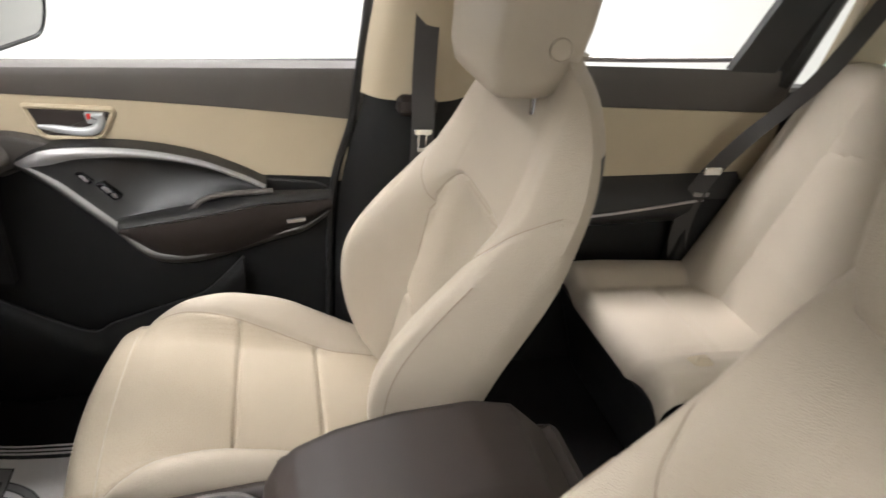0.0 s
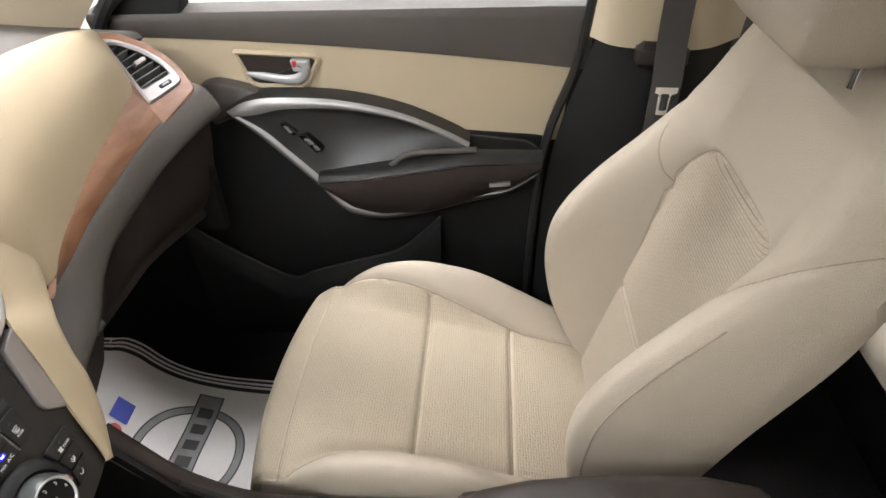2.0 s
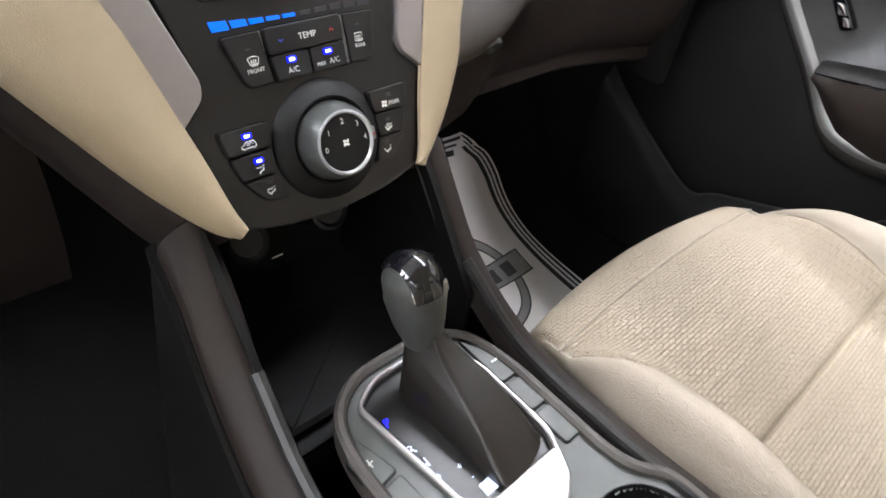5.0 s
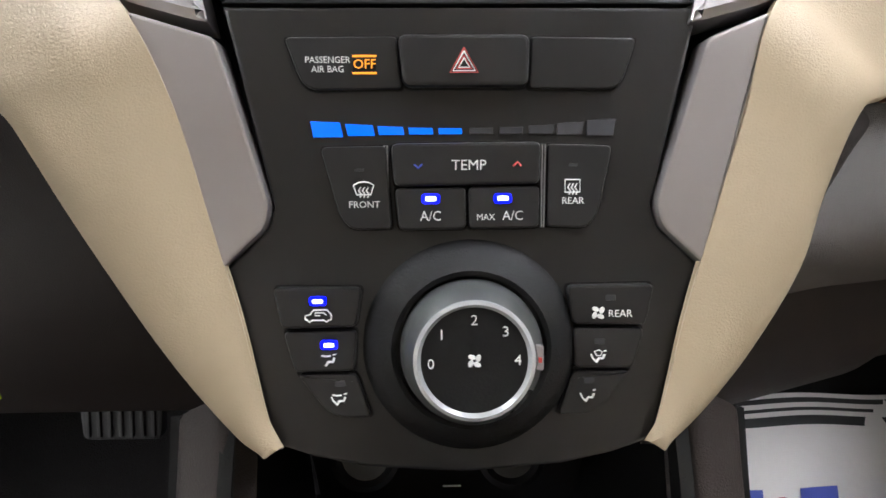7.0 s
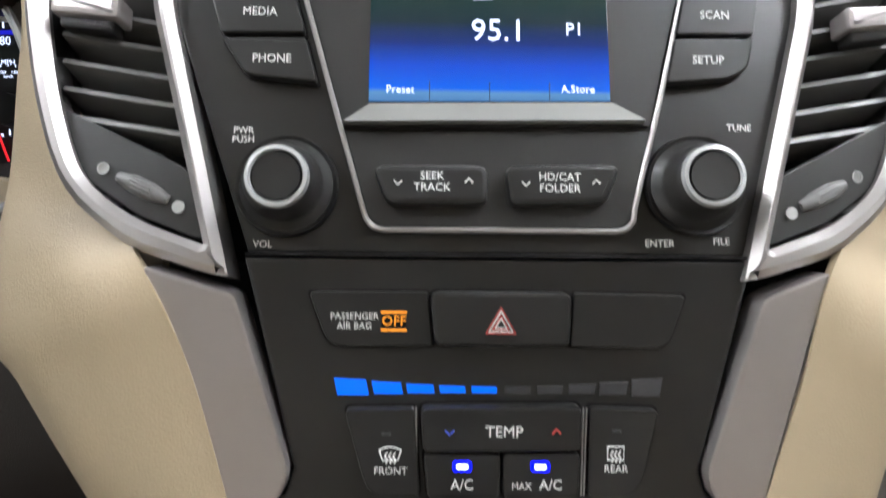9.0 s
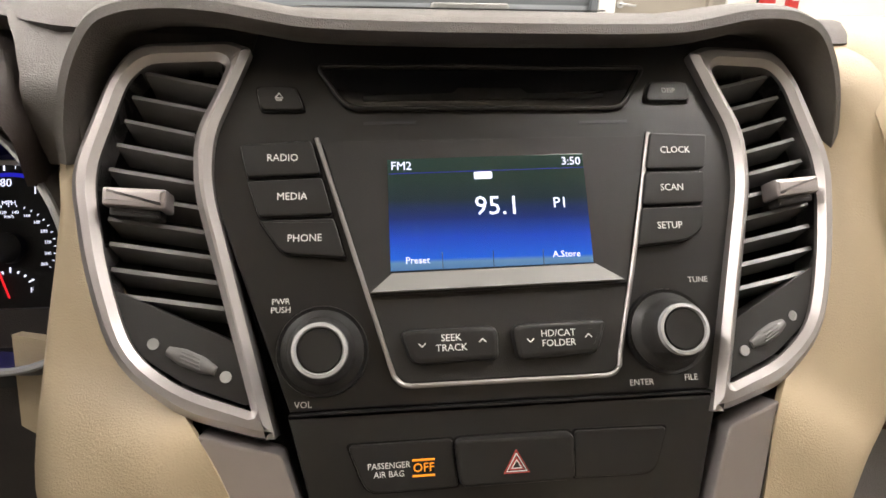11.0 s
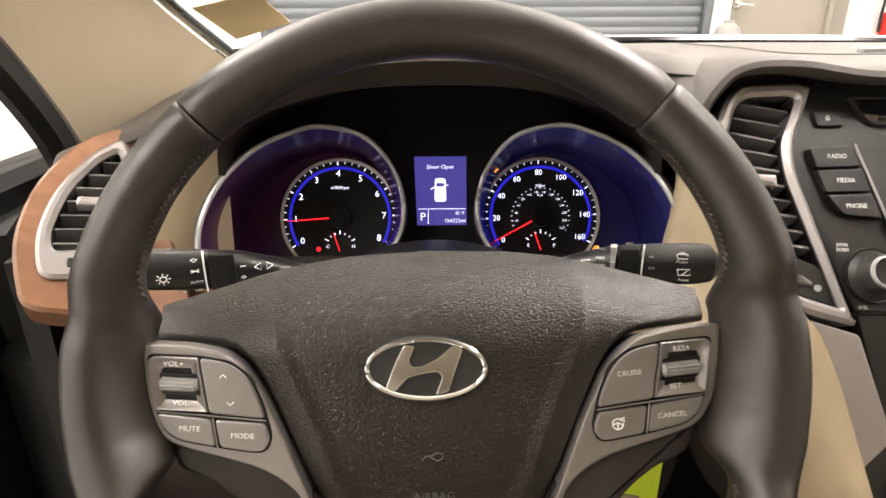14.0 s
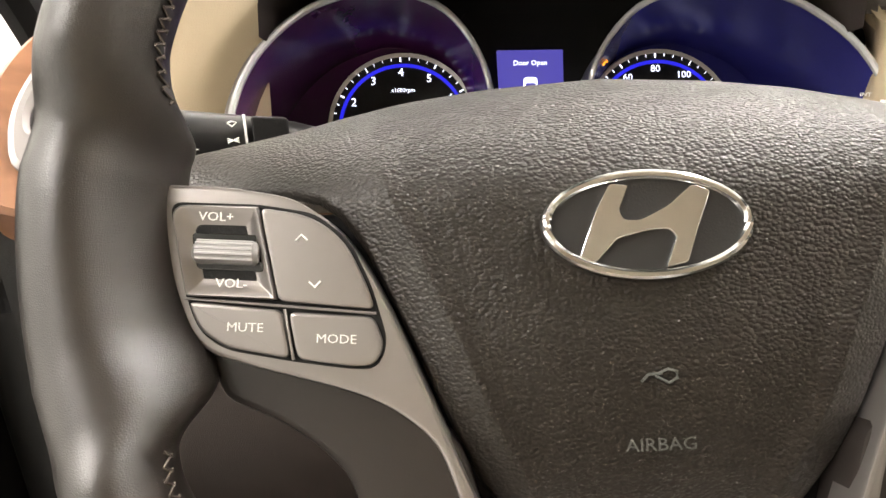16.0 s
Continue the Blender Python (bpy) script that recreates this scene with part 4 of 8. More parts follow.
def centre_vent(s):
    t = thing("air_vent", "tall centre air vent with satin silver ring, open slats", "air vent", (0.14 * s, 1.04, 1.1), "centre air vents")
    o = [(-0.187, 0.122), (-0.172, 0.168), (-0.161, 0.182), (-0.119, 0.182), (-0.1095, 0.178), (-0.1165, 0.160), (-0.1262, 0.137), (-0.1265, 0.114), (-0.0990, 0.0065), (-0.107, 0.008), (-0.136, 0.0170), (-0.164, 0.038), (-0.178, 0.075)]
    r = [0.012, 0.008, 0.008, 0.003, 0.002, 0.008, 0.01, 0.01, 0.001, 0.004, 0.01, 0.016, 0.02]
    i_pts = [(-0.1770, 0.121), (-0.164, 0.164), (-0.1555, 0.1725), (-0.124, 0.1725), (-0.1205, 0.170), (-0.125, 0.158), (-0.1345, 0.138), (-0.134, 0.113), (-0.1085, 0.0180), (-0.111, 0.0190), (-0.135, 0.0275), (-0.157, 0.043), (-0.1690, 0.077)]
    outer, inner = rounded(mirrored(o, -s), r, 4), rounded(mirrored(i_pts, -s), r, 4)
    part("ring", collar(outer, inner, BP, -0.012, 0.0065, 0.003), M["silver"], t, "satin silver ring")
    part("duct", plate(inner, BP, -0.05, -0.04), M["matt"], t)
    part("duct_wall", collar(inset(inner, -0.002), inner, BP, -0.05, 0.002, 0.0006), M["matt"], t)
    low = [(-0.1685, 0.072), (-0.160, 0.046), (-0.136, 0.030), (-0.109, 0.0195), (-0.1165, 0.047)]
    part("lower_plate", plate(rounded(mirrored(low, -s), 0.004), BP, -0.01, 0.001), M["black"], t)
    edge_l = [(0.05, 0.163), (0.075, 0.170), (0.12, 0.1745), (0.164, 0.163), (0.173, 0.156)]
    edge_r = [(0.04, 0.115), (0.06, 0.120), (0.113, 0.134), (0.138, 0.1345), (0.158, 0.125), (0.17, 0.121)]
    for k in range(10):
        v = 0.064 + k * 0.0112
        a, b = -lerp(edge_l, v + 0.004) + 0.0015, -lerp(edge_r, v - 0.004) - 0.001
        bm = bmesh.new()
        loops = []
        for x, dv in ((a, 0.004), ((a + b) / 2, 0.0), (b, -0.004)):
            loops.append([BP @ Vector((-x * s, v + dv + e, d)) for e, d in ((0.0, 0.0), (0.002, -0.001), (-0.002, -0.017), (-0.0045, -0.016))])
        part("slat", rings(bm, loops), M["slat"], t, "grey-black slat")
    v = 0.108
    tab = [(-0.170, v - 0.002), (-0.170, v + 0.006), (-0.143, v + 0.0035), (-0.143, v - 0.0055)]
    part("tab", plate(rounded(mirrored(tab, -s), 0.0015), BP, 0.0, 0.011, 0.002), M["satin"], t, "satin grey adjusting tab")
    part("tab", plate(rounded(mirrored([(-0.168, v - 0.006), (-0.168, v - 0.001), (-0.146, v - 0.004), (-0.146, v - 0.009)], -s), 0.0015), BP, 0.0, 0.0075, 0.0015), M["button"], t)
    # thumb wheel
    bm = bmesh.new()
    c0, c1 = Vector((-0.1435, 0.0445)), Vector((-0.1235, 0.0350))
    tube([BP @ Vector((p.x * -s, p.y, 0.0005)) for p in (c0, c0.lerp(c1, 0.3), c0.lerp(c1, 0.7), c1)], [0.0020, 0.0036, 0.0036, 0.0020], 12, bm=bm)
    for a in (0.9, 1.3, 1.7, 2.1):
        tube([BP @ Vector((p.x * -s, p.y + 0.0036 * math.cos(a), 0.0005 + 0.0036 * math.sin(a))) for p in (c0.lerp(c1, 0.3), c0.lerp(c1, 0.7))], 0.0004, 5, bm=bm)
    part("thumb_wheel", bm, M["slat"], t, "dark grey ribbed thumb wheel")
    part("mark", turned([(0.0024, 0.0011), (0.0024, 0.0016), (0.0017, 0.0016), (0.0017, 0.0011)], BP, (0.1495 * s, 0.0475), 18), M["greyprint"], t, "grey ring mark")
    part("mark", turned([(0.0024, 0.0011), (0.0024, 0.0018), (0.001, 0.0018)], BP, (0.1195 * s, 0.0325), 18), M["greyprint"], t, "grey round mark")


centre_vent(-1)
centre_vent(1)


def radio():
    t = thing("car_radio", "black car radio with a lit colour screen", "radio", (0, 1.05, 1.07))
    face = [(-0.094, 0.0165), (0.094, 0.0165), (0.120, 0.115), (0.120, 0.138), (0.105, 0.178), (0.102, 0.196), (-0.106, 0.196), (-0.111, 0.178), (-0.128, 0.138), (-0.128, 0.115)]
    part("fascia", plate(face, RP, -0.03, -0.002, 0.001), M["fascia"], t, "matt black fascia")
    # slot above the screen
    rec = rounded([(-0.079, 0.171), (-0.067, 0.152), (0.064, 0.152), (0.076, 0.171)], [0.002, 0.006, 0.006, 0.002])
    part("slot_recess", collar(inset(rec, -0.002), rec, RP, -0.004, 0.0008, 0.0006), M["button"], t)
    part("slot_panel", plate(rec, RP, -0.004, -0.001), M["gloss"], t, "glossy panel with disc slot")
    part("disc_slot", plate(rounded([(-0.060, 0.1545), (0.056, 0.1565), (0.056, 0.1588), (0.018, 0.1588), (0.015, 0.1615), (-0.015, 0.1615), (-0.018, 0.1588), (-0.060, 0.1572)], 0.0006), RP, -0.002, -0.0004, 0.0003), M["matt"], t)
    k = key(t, [(-0.108, 0.1612), (-0.0905, 0.1612), (-0.0865, 0.150), (-0.106, 0.150)], RP, 0.003, -0.002, 0.0008)
    icon_lines(k, RP, [[(-0.0992, 0.1545), (-0.0965, 0.1545)], [(-0.0995, 0.1555), (-0.0978, 0.1578), (-0.096, 0.1555), (-0.0995, 0.1555)]], M["white"], 0.0010)
    k = key(t, [(0.0795, 0.1645), (0.099, 0.1645), (0.0995, 0.1545), (0.0765, 0.1545)], RP, 0.003, -0.002, 0.0008)
    word("DISP", RP, 0.0885, 0.1595, 0.0036, M["white"], k, 0.0010)
    names = (("RADIO", "CLOCK"), ("MEDIA", "SCAN"), ("PHONE", "SETUP"))
    rows = ([(-0.1145, 0.1325), (-0.0835, 0.1345), (-0.0795, 0.1190), (-0.1115, 0.1180)],
            [(-0.1112, 0.1160), (-0.0790, 0.1170), (-0.0748, 0.1005), (-0.1065, 0.1000)],
            [(-0.1060, 0.0980), (-0.0742, 0.0985), (-0.0695, 0.0810), (-0.0965, 0.0835)])
    right = ([(0.0757, 0.1372), (0.1044, 0.1360), (0.1012, 0.1193), (0.0717, 0.1192)],
             [(0.0713, 0.1175), (0.1008, 0.1176), (0.0986, 0.1022), (0.0679, 0.1018)],
             [(0.0675, 0.1001), (0.0982, 0.1006), (0.0955, 0.0890), (0.0890, 0.0845), (0.0639, 0.0823)])
    for (a, b), left, rt in zip(names, rows, right):
        for w, q in ((a, left), (b, rt)):
            r = [0.0005] * len(q)
            if a == "PHONE":
                r[3] = 0.004
            k = key(t, q, RP, r, -0.002, 0.003)
            word(w, RP, min(p[0] for p in q) * 0.5 + max(p[0] for p in q) * 0.5 + (0.001 if q is left else -0.001), min(p[1] for p in q) * 0.5 + max(p[1] for p in q) * 0.5, 0.0047, M["white"], k, 0.0032, squeeze=0.95)
    # silver line round the screen part
    path = curve([(-0.0812, 0.1360), (-0.0660, 0.0835), (-0.0515, 0.0335)], 12) + curve([(-0.0500, 0.0290), (-0.0470, 0.0258), (-0.0430, 0.0248)], 6) + curve([(0.0430, 0.0248), (0.0470, 0.0258), (0.0500, 0.0290)], 6) + curve([(0.0505, 0.0335), (0.0625, 0.0800), (0.0757, 0.1378)], 12)
    part("silver_line", tube([RP @ Vector((p[0], p[1], 0.001)) for p in path], 0.0011, 8), M["silver"], t, "thin silver line")
    part("screen_surround", plate([(-0.079, 0.1345), (-0.0595, 0.0640), (0.0575, 0.0660), (0.0745, 0.1365)], RP, -0.004, 0.0002, 0.0002), M["black"], t, "black screen surround")
    part("lower_panel", plate([(-0.0585, 0.0620), (-0.0495, 0.0300), (-0.045, 0.0262), (0.045, 0.0262), (0.0490, 0.0300), (0.0570, 0.0640)], RP, -0.004, 0.0006, 0.0004), M["black"], t)
    part("sill", rings(bmesh.new(), [lay([(-0.0590, 0.0650), (0.0548, 0.0668), (0.0435, 0.0750), (-0.0495, 0.0735)], RP, d) if d < 0 else [RP @ Vector(q) for q in ((-0.0590, 0.0650, 0.005), (0.0548, 0.0668, 0.005), (0.0435, 0.0750, 0.0008), (-0.0495, 0.0735, 0.0008))] for d in (-0.003, 0.001)]), M["sill"], t, "satin grey screen sill")
    # screen
    screen = bpy.data.materials.new("lit_screen")
    screen.use_nodes = True
    nt = screen.node_tree
    b = nt.nodes["Principled BSDF"]
    b.inputs["Base Color"].default_value = (0.01, 0.01, 0.012, 1)
    b.inputs["Roughness"].default_value = 0.15
    tc = nt.nodes.new("ShaderNodeTexCoord")
    sep = nt.nodes.new("ShaderNodeSeparateXYZ")
    ramp = nt.nodes.new("ShaderNodeValToRGB")
    stops = ((0.0, (0.06, 0.2, 0.5)), (0.10, (0.15, 0.36, 0.65)), (0.13, (0.0, 0.16, 0.95)), (0.3, (0.0, 0.09, 0.75)), (0.46, (0.0, 0.03, 0.22)), (0.62, (0.004, 0.03, 0.04)), (0.8, (0.010, 0.045, 0.032)), (1.0, (0.015, 0.055, 0.04)))
    e = ramp.color_ramp.elements
    e[0].position, e[0].color = stops[0][0], (*stops[0][1], 1)
    e[1].position, e[1].color = stops[-1][0], (*stops[-1][1], 1)
    for p, c in stops[1:-1]:
        e.new(p).color = (*c, 1)
    nt.links.new(tc.outputs["Generated"], sep.inputs[0])
    nt.links.new(sep.outputs["Z"], ramp.inputs[0])
    nt.links.new(ramp.outputs[0], b.inputs["Emission Color"])
    b.inputs["Emission Strength"].default_value = 0.9
    SP = RP @ Matrix.Translation((-0.0010, -0.0008, 0))
    sc = part("screen", plate([(-0.0490, 0.0752), (0.0435, 0.0765), (0.0430, 0.1285), (-0.0490, 0.1265)], SP, -0.002, 0.0012, 0.0003), screen, t, "lit blue and dark green radio screen")
    word("95.1", SP, 0.0005, 0.1035, 0.0125, M["lit"], sc, 0.0016)
    word("P1", SP, 0.030, 0.1045, 0.007, M["lit"], sc, 0.0016)
    word("FM2", SP, -0.0475, 0.1230, 0.0055, M["lit"], sc, 0.0016, "LEFT")
    word("3:50", SP, 0.0415, 0.1245, 0.0055, M["lit"], sc, 0.0016, "RIGHT")
    part("badge", plate(rounded([(-0.0095, 0.1165), (-0.001, 0.1168), (-0.001, 0.1202), (-0.0095, 0.1200)], 0.001), SP, 0.001, 0.0015, 0.0001), M["lit"], sc)
    part("screen_line", plate([(-0.0485, 0.1195), (0.0425, 0.1215), (0.0425, 0.1217), (-0.0485, 0.1197)], SP, 0.001, 0.0014, 0.0001), M["litblue"], sc)
    word("Preset", SP, -0.037, 0.0795, 0.0042, M["lit"], sc, 0.0016)
    word("A.Store", SP, 0.031, 0.0805, 0.0042, M["lit"], sc, 0.0016)
    for u in (-0.026, -0.003, 0.020):
        part("screen_line", plate([(u, 0.0756), (u + 0.0003, 0.0756), (u + 0.0003, 0.083), (u, 0.083)], SP, 0.001, 0.0014, 0.0001), M["baroff"], sc)
    # keys under the screen
    for q, w, u in (([(-0.0480, 0.0482), (-0.0045, 0.0488), (-0.0050, 0.0355), (-0.0070, 0.0340), (-0.0400, 0.0335), (-0.0430, 0.0355)], "SEEK\nTRACK", -0.0255),
                    ([(0.0010, 0.0488), (0.0450, 0.0496), (0.0395, 0.0360), (0.0365, 0.0345), (0.0050, 0.0335), (0.0030, 0.0350)], "HD/CAT\nFOLDER", 0.0215)):
        k = key(t, q, RP, [0.003, 0.003, 0.003, 0.003, 0.003, 0.003], -0.001, 0.006, bev=0.002)
        word(w, RP, u, 0.0420, 0.0042, M["white"], k, 0.0063)
        icon_lines(k, RP, [arrow(u - 0.0125, 0.0415, 0.0015, -1), arrow(u + 0.0135, 0.0425, 0.0015, 1)], M["white"], 0.0063)
    # turning knobs
    for u, v in ((-0.0800, 0.0412), (0.0745, 0.0430)):
        kn = part("knob", turned([(0.0175, -0.002), (0.0175, 0.001), (0.0150, 0.0035), (0.0138, 0.005), (0.0132, 0.012), (0.0115, 0.0145)], RP, (u, v), 40), M["black"], t, "round black knob")
        part("knob_ring", turned([(0.0116, 0.0140), (0.0110, 0.0165), (0.0097, 0.0168), (0.0091, 0.0155)], RP, (u, v), 40, caps=(False, False)), M["bright"], kn, "satin silver ring")
        part("knob_cap", turned([(0.0088, 0.0150), (0.0085, 0.0160), (0.004, 0.0157)], RP, (u, v), 32), M["button"], kn)
        part("knob_collar", turned([(0.0195, -0.001), (0.0190, 0.0012), (0.0175, 0.0006)], RP, (u, v), 40, caps=(False, False)), M["button"], t)
    word("PWR\nPUSH", RP, -0.0975, 0.0612, 0.0036, M["white"], t, -0.0016)
    word("VOL", RP, -0.0885, 0.0192, 0.0038, M["white"], t, -0.0016)
    word("TUNE", RP, 0.0930, 0.0662, 0.0038, M["white"], t, -0.0016)
    word("ENTER", RP, 0.0605, 0.0208, 0.0038, M["white"], t, -0.0016)
    word("FILE", RP, 0.0840, 0.0218, 0.0038, M["white"], t, -0.0016)
    for u in (-0.048, 0.055):
        part("small_print", plate([(u - 0.012, 0.1435), (u + 0.012, 0.1440), (u + 0.012, 0.1456), (u - 0.012, 0.1450)], RP, -0.0021, -0.0017, 0.0001), M["baroff"], t)


radio()


def climate():
    t = thing("climate_panel", "black climate control panel with blue lights and a fan knob", "control panel", (0, 0.96, 0.9))
    face = [(-0.0945, 0.0140), (-0.0765, -0.0650), (-0.0795, -0.0735), (-0.0975, -0.0900), (-0.0790, -0.1630), (-0.0620, -0.1690), (-0.0410, -0.1735), (0, -0.1765)]
    face = face + [(-p[0], p[1]) for p in face[-2::-1]]
    part("fascia", plate(face, CP, -0.025, -0.0015, 0.0015), M["fascia"], t, "matt black fascia")
    for s in (-1, 1):
        sil = [(-0.1300 if s < 0 else -0.1215, 0.0110), (-0.0965, 0.0010), (-0.0770, -0.0640), (-0.0795, -0.0735), (-0.0970, -0.0895)]
        part("silver_plate", plate(rounded(mirrored(sil, -s), [0.003, 0.003, 0.006, 0.004, 0.003]), CP, -0.01, 0.0035, 0.0014), M["satin"], t, "satin grey side plate")
    g = [(-0.094, 0.0150), (0.094, 0.0150), (0.094, 0.0157), (-0.094, 0.0157)]
    part("joint", plate(g, CP, -0.004, -0.0006, 0.0002), M["matt"], t)
    # top keys
    a = [(-0.0705, 0.0018), (-0.0265, 0.0020), (-0.0245, -0.0182), (-0.0630, -0.0186)]
    k = key(t, a, CP, [0.003, 0.0005, 0.0005, 0.006], -0.002, 0.0006)
    word("PASSENGER\nAIR BAG", CP, -0.0535, -0.0090, 0.0036, M["white"], k, 0.0009, squeeze=0.95)
    lamp = part("warning_lamp", plate([(-0.0436, -0.0066), (-0.0345, -0.0066), (-0.0345, -0.0112), (-0.0436, -0.0112)], CP, 0.0004, 0.0007, 0.0001), M["matt"], k)
    word("OFF", CP, -0.0390, -0.0089, 0.0052, M["amber"], lamp, 0.0010)
    for v in (-0.0056, -0.0122):
        part("lamp_line", plate([(-0.0438, v - 0.0004), (-0.0343, v - 0.0004), (-0.0343, v + 0.0004), (-0.0438, v + 0.0004)], CP, 0.0005, 0.0010, 0.0001), M["amber"], k, "lit amber line")
    k = key(t, [(-0.0260, 0.0022), (0.0260, 0.0022), (0.0256, -0.0178), (-0.0240, -0.0178)], CP, 0.001, -0.002, 0.0038, bev=0.0015)
    for r, mt in ((0.0063, M["redmark"]), (0.0050, M["white"]), (0.0034, M["redmark"]), (0.0024, M["white"])):
        icon_lines(k, CP, [[(r * math.sin(q), -0.0095 + r * math.cos(q)) for q in (0, math.tau / 3, math.tau * 2 / 3, 0)]], mt, 0.0040, 0.0004)
    key(t, [(0.0270, 0.0020), (0.0690, 0.0014), (0.0625, -0.0186), (0.0262, -0.0182)], CP, [0.0005, 0.003, 0.006, 0.0005], -0.002, 0.0006)
    # temperature bars
    starts = (-0.0612, -0.0473, -0.0345, -0.0222, -0.0101, 0.0025, 0.0145, 0.0264, 0.0378, 0.0498)
    for i, u in enumerate(starts):
        e = abs(i - 4.5) / 4.5
        h = 0.0023 + 0.0040 * e ** 2.2
        w = 0.0093 + 0.0024 * e ** 2
        skew = 0.0012 * (1 if i < 5 else -1) * e
        top = -0.0336 + 0.0030 * e ** 2
        q = [(u, top), (u + w, top - (0.0006 if i < 5 else -0.0006) * e), (u + w + (skew if i < 5 else skew), top - h), (u + (skew if i < 5 else 0), top - h)]
        part("bar", plate(q, CP, -0.002, -0.0008, 0.0002), M["bar"] if i < 5 else M["baroff"], t, "lit blue temperature bar" if i < 5 else "unlit temperature bar")
    # middle keys
    k = key(t, [(-0.0570, -0.0412), (-0.0312, -0.0408), (-0.0292, -0.0736), (-0.0450, -0.0740), (-0.0495, -0.0690)], CP, [0.003, 0.0008, 0.0008, 0.004, 0.004], -0.002, 0.0028)
    word("FRONT", CP, -0.0398, -0.0640, 0.0038, M["white"], k, 0.0030)
    icon_lines(k, CP, [[(-0.0440, -0.0562), (-0.0420, -0.0552), (-0.0400, -0.0549), (-0.0380, -0.0552), (-0.0360, -0.0562), (-0.0372, -0.0600), (-0.0428, -0.0600), (-0.0440, -0.0562)]] + [[(x, -0.0612), (x + 0.0006, -0.0598), (x - 0.0005, -0.0585), (x + 0.0004, -0.0570)] for x in (-0.0415, -0.0400, -0.0385)], M["white"], 0.0030)
    part("lamp", plate([(-0.0432, -0.0497), (-0.0398, -0.0497), (-0.0398, -0.0508), (-0.0432, -0.0508)], CP, 0.0020, 0.0030, 0.0002), M["baroff"], k)
    k = key(t, [(-0.0290, -0.0400), (0.0303, -0.0394), (0.0300, -0.0562), (-0.0280, -0.0568)], CP, 0.0008, -0.002, 0.0045, bev=0.0012)
    word("TEMP", CP, 0.0017, -0.0488, 0.0058, M["white"], k, 0.0047)
    icon_lines(k, CP, [arrow(-0.0183, -0.0490, 0.0016, -1)], M["bluemark"], 0.0047, 0.0005)
    icon_lines(k, CP, [arrow(0.0208, -0.0484, 0.0016, 1)], M["redmark"], 0.0047, 0.0005)
    for q, w, u, size in (([(-0.0278, -0.0576), (0.0006, -0.0574), (0.0006, -0.0740), (-0.0262, -0.0742)], "A/C", -0.0135, 0.0056),
                          ([(0.0016, -0.0572), (0.0300, -0.0568), (0.0298, -0.0736), (0.0016, -0.0740)], "MAX A/C", 0.0152, 0.0046)):
        k = key(t, q, CP, 0.0008, -0.002, 0.0035, bev=0.001)
        if w == "A/C":
            word(w, CP, u, -0.0688, size, M["white"], k, 0.0038, squeeze=0.92)
        else:
            word("MAX", CP, u - 0.0068, -0.0693, 0.0036, M["white"], k, 0.0038, squeeze=0.95)
            word("A/C", CP, u + 0.0040, -0.0688, 0.0054, M["white"], k, 0.0038, squeeze=0.95)
        # Blue plate drawn oversize under a white core, to imitate the lamp's bloom
        part("lamp", plate(rounded([(u - 0.0036, -0.0598), (u + 0.0036, -0.0598), (u + 0.0036, -0.0638), (u - 0.0036, -0.0638)], 0.0014), CP, 0.002, 0.0042, 0.0003), M["led"], k, "lit blue indicator")
        part("lamp_core", plate(rounded([(u - 0.0022, -0.0608), (u + 0.0022, -0.0608), (u + 0.0022, -0.0627), (u - 0.0022, -0.0627)], 0.0008), CP, 0.004, 0.0045, 0.0001), M["core"], k, "bright lamp core")
    k = key(t, [(0.0335, -0.0402), (0.0592, -0.0410), (0.0535, -0.0690), (0.0490, -0.0738), (0.0332, -0.0732)], CP, [0.0008, 0.003, 0.004, 0.004, 0.0008], -0.002, 0.0028)
    word("REAR", CP, 0.0434, -0.0630, 0.0038, M["white"], k, 0.0030)
    icon_lines(k, CP, [[(0.0402, -0.0545), (0.0462, -0.0545), (0.0462, -0.0595), (0.0402, -0.0595), (0.0402, -0.0545)]] + [[(x, -0.0605), (x + 0.0006, -0.0590), (x - 0.0005, -0.0577), (x + 0.0004, -0.0560)] for x in (0.0418, 0.0432, 0.0446)], M["white"], 0.0030)
    part("lamp", plate([(0.0418, -0.0482), (0.0452, -0.0482), (0.0452, -0.0493), (0.0418, -0.0493)], CP, 0.0020, 0.0030, 0.0002), M["baroff"], k)
    # fan knob
    c = (0.0022, -0.1222)
    part("knob_cone", turned([(0.0445, -0.003), (0.0430, 0.0010), (0.0370, 0.0055), (0.0320, 0.0080), (0.0300, 0.0070)], CP, c, 64, caps=(True, False)), M["matt"], t, "black flared knob base")
    kn = part("fan_knob", turned([(0.0285, 0.004), (0.0282, 0.0100), (0.0262, 0.0190), (0.0230, 0.0238)], CP, c, 64, caps=(False, False)), M["knobside"], t, "dark satin knob side")
    part("pointer", plate(rounded([(c[0] + 0.0222, c[1] - 0.004), (c[0] + 0.0262, c[1] - 0.0045), (c[0] + 0.0262, c[1] + 0.0050), (c[0] + 0.0222, c[1] + 0.0060)], 0.001), CP, 0.016, 0.0228, 0.0006), M["trim"], kn, "pale pointer")
    part("pointer_mark", plate([(c[0] + 0.0240, c[1] - 0.0012), (c[0] + 0.0254, c[1] - 0.0012), (c[0] + 0.0254, c[1] + 0.0008), (c[0] + 0.0240, c[1] + 0.0008)], CP, 0.016, 0.0232, 0.0002), M["redmark"], kn, "red pointer mark")
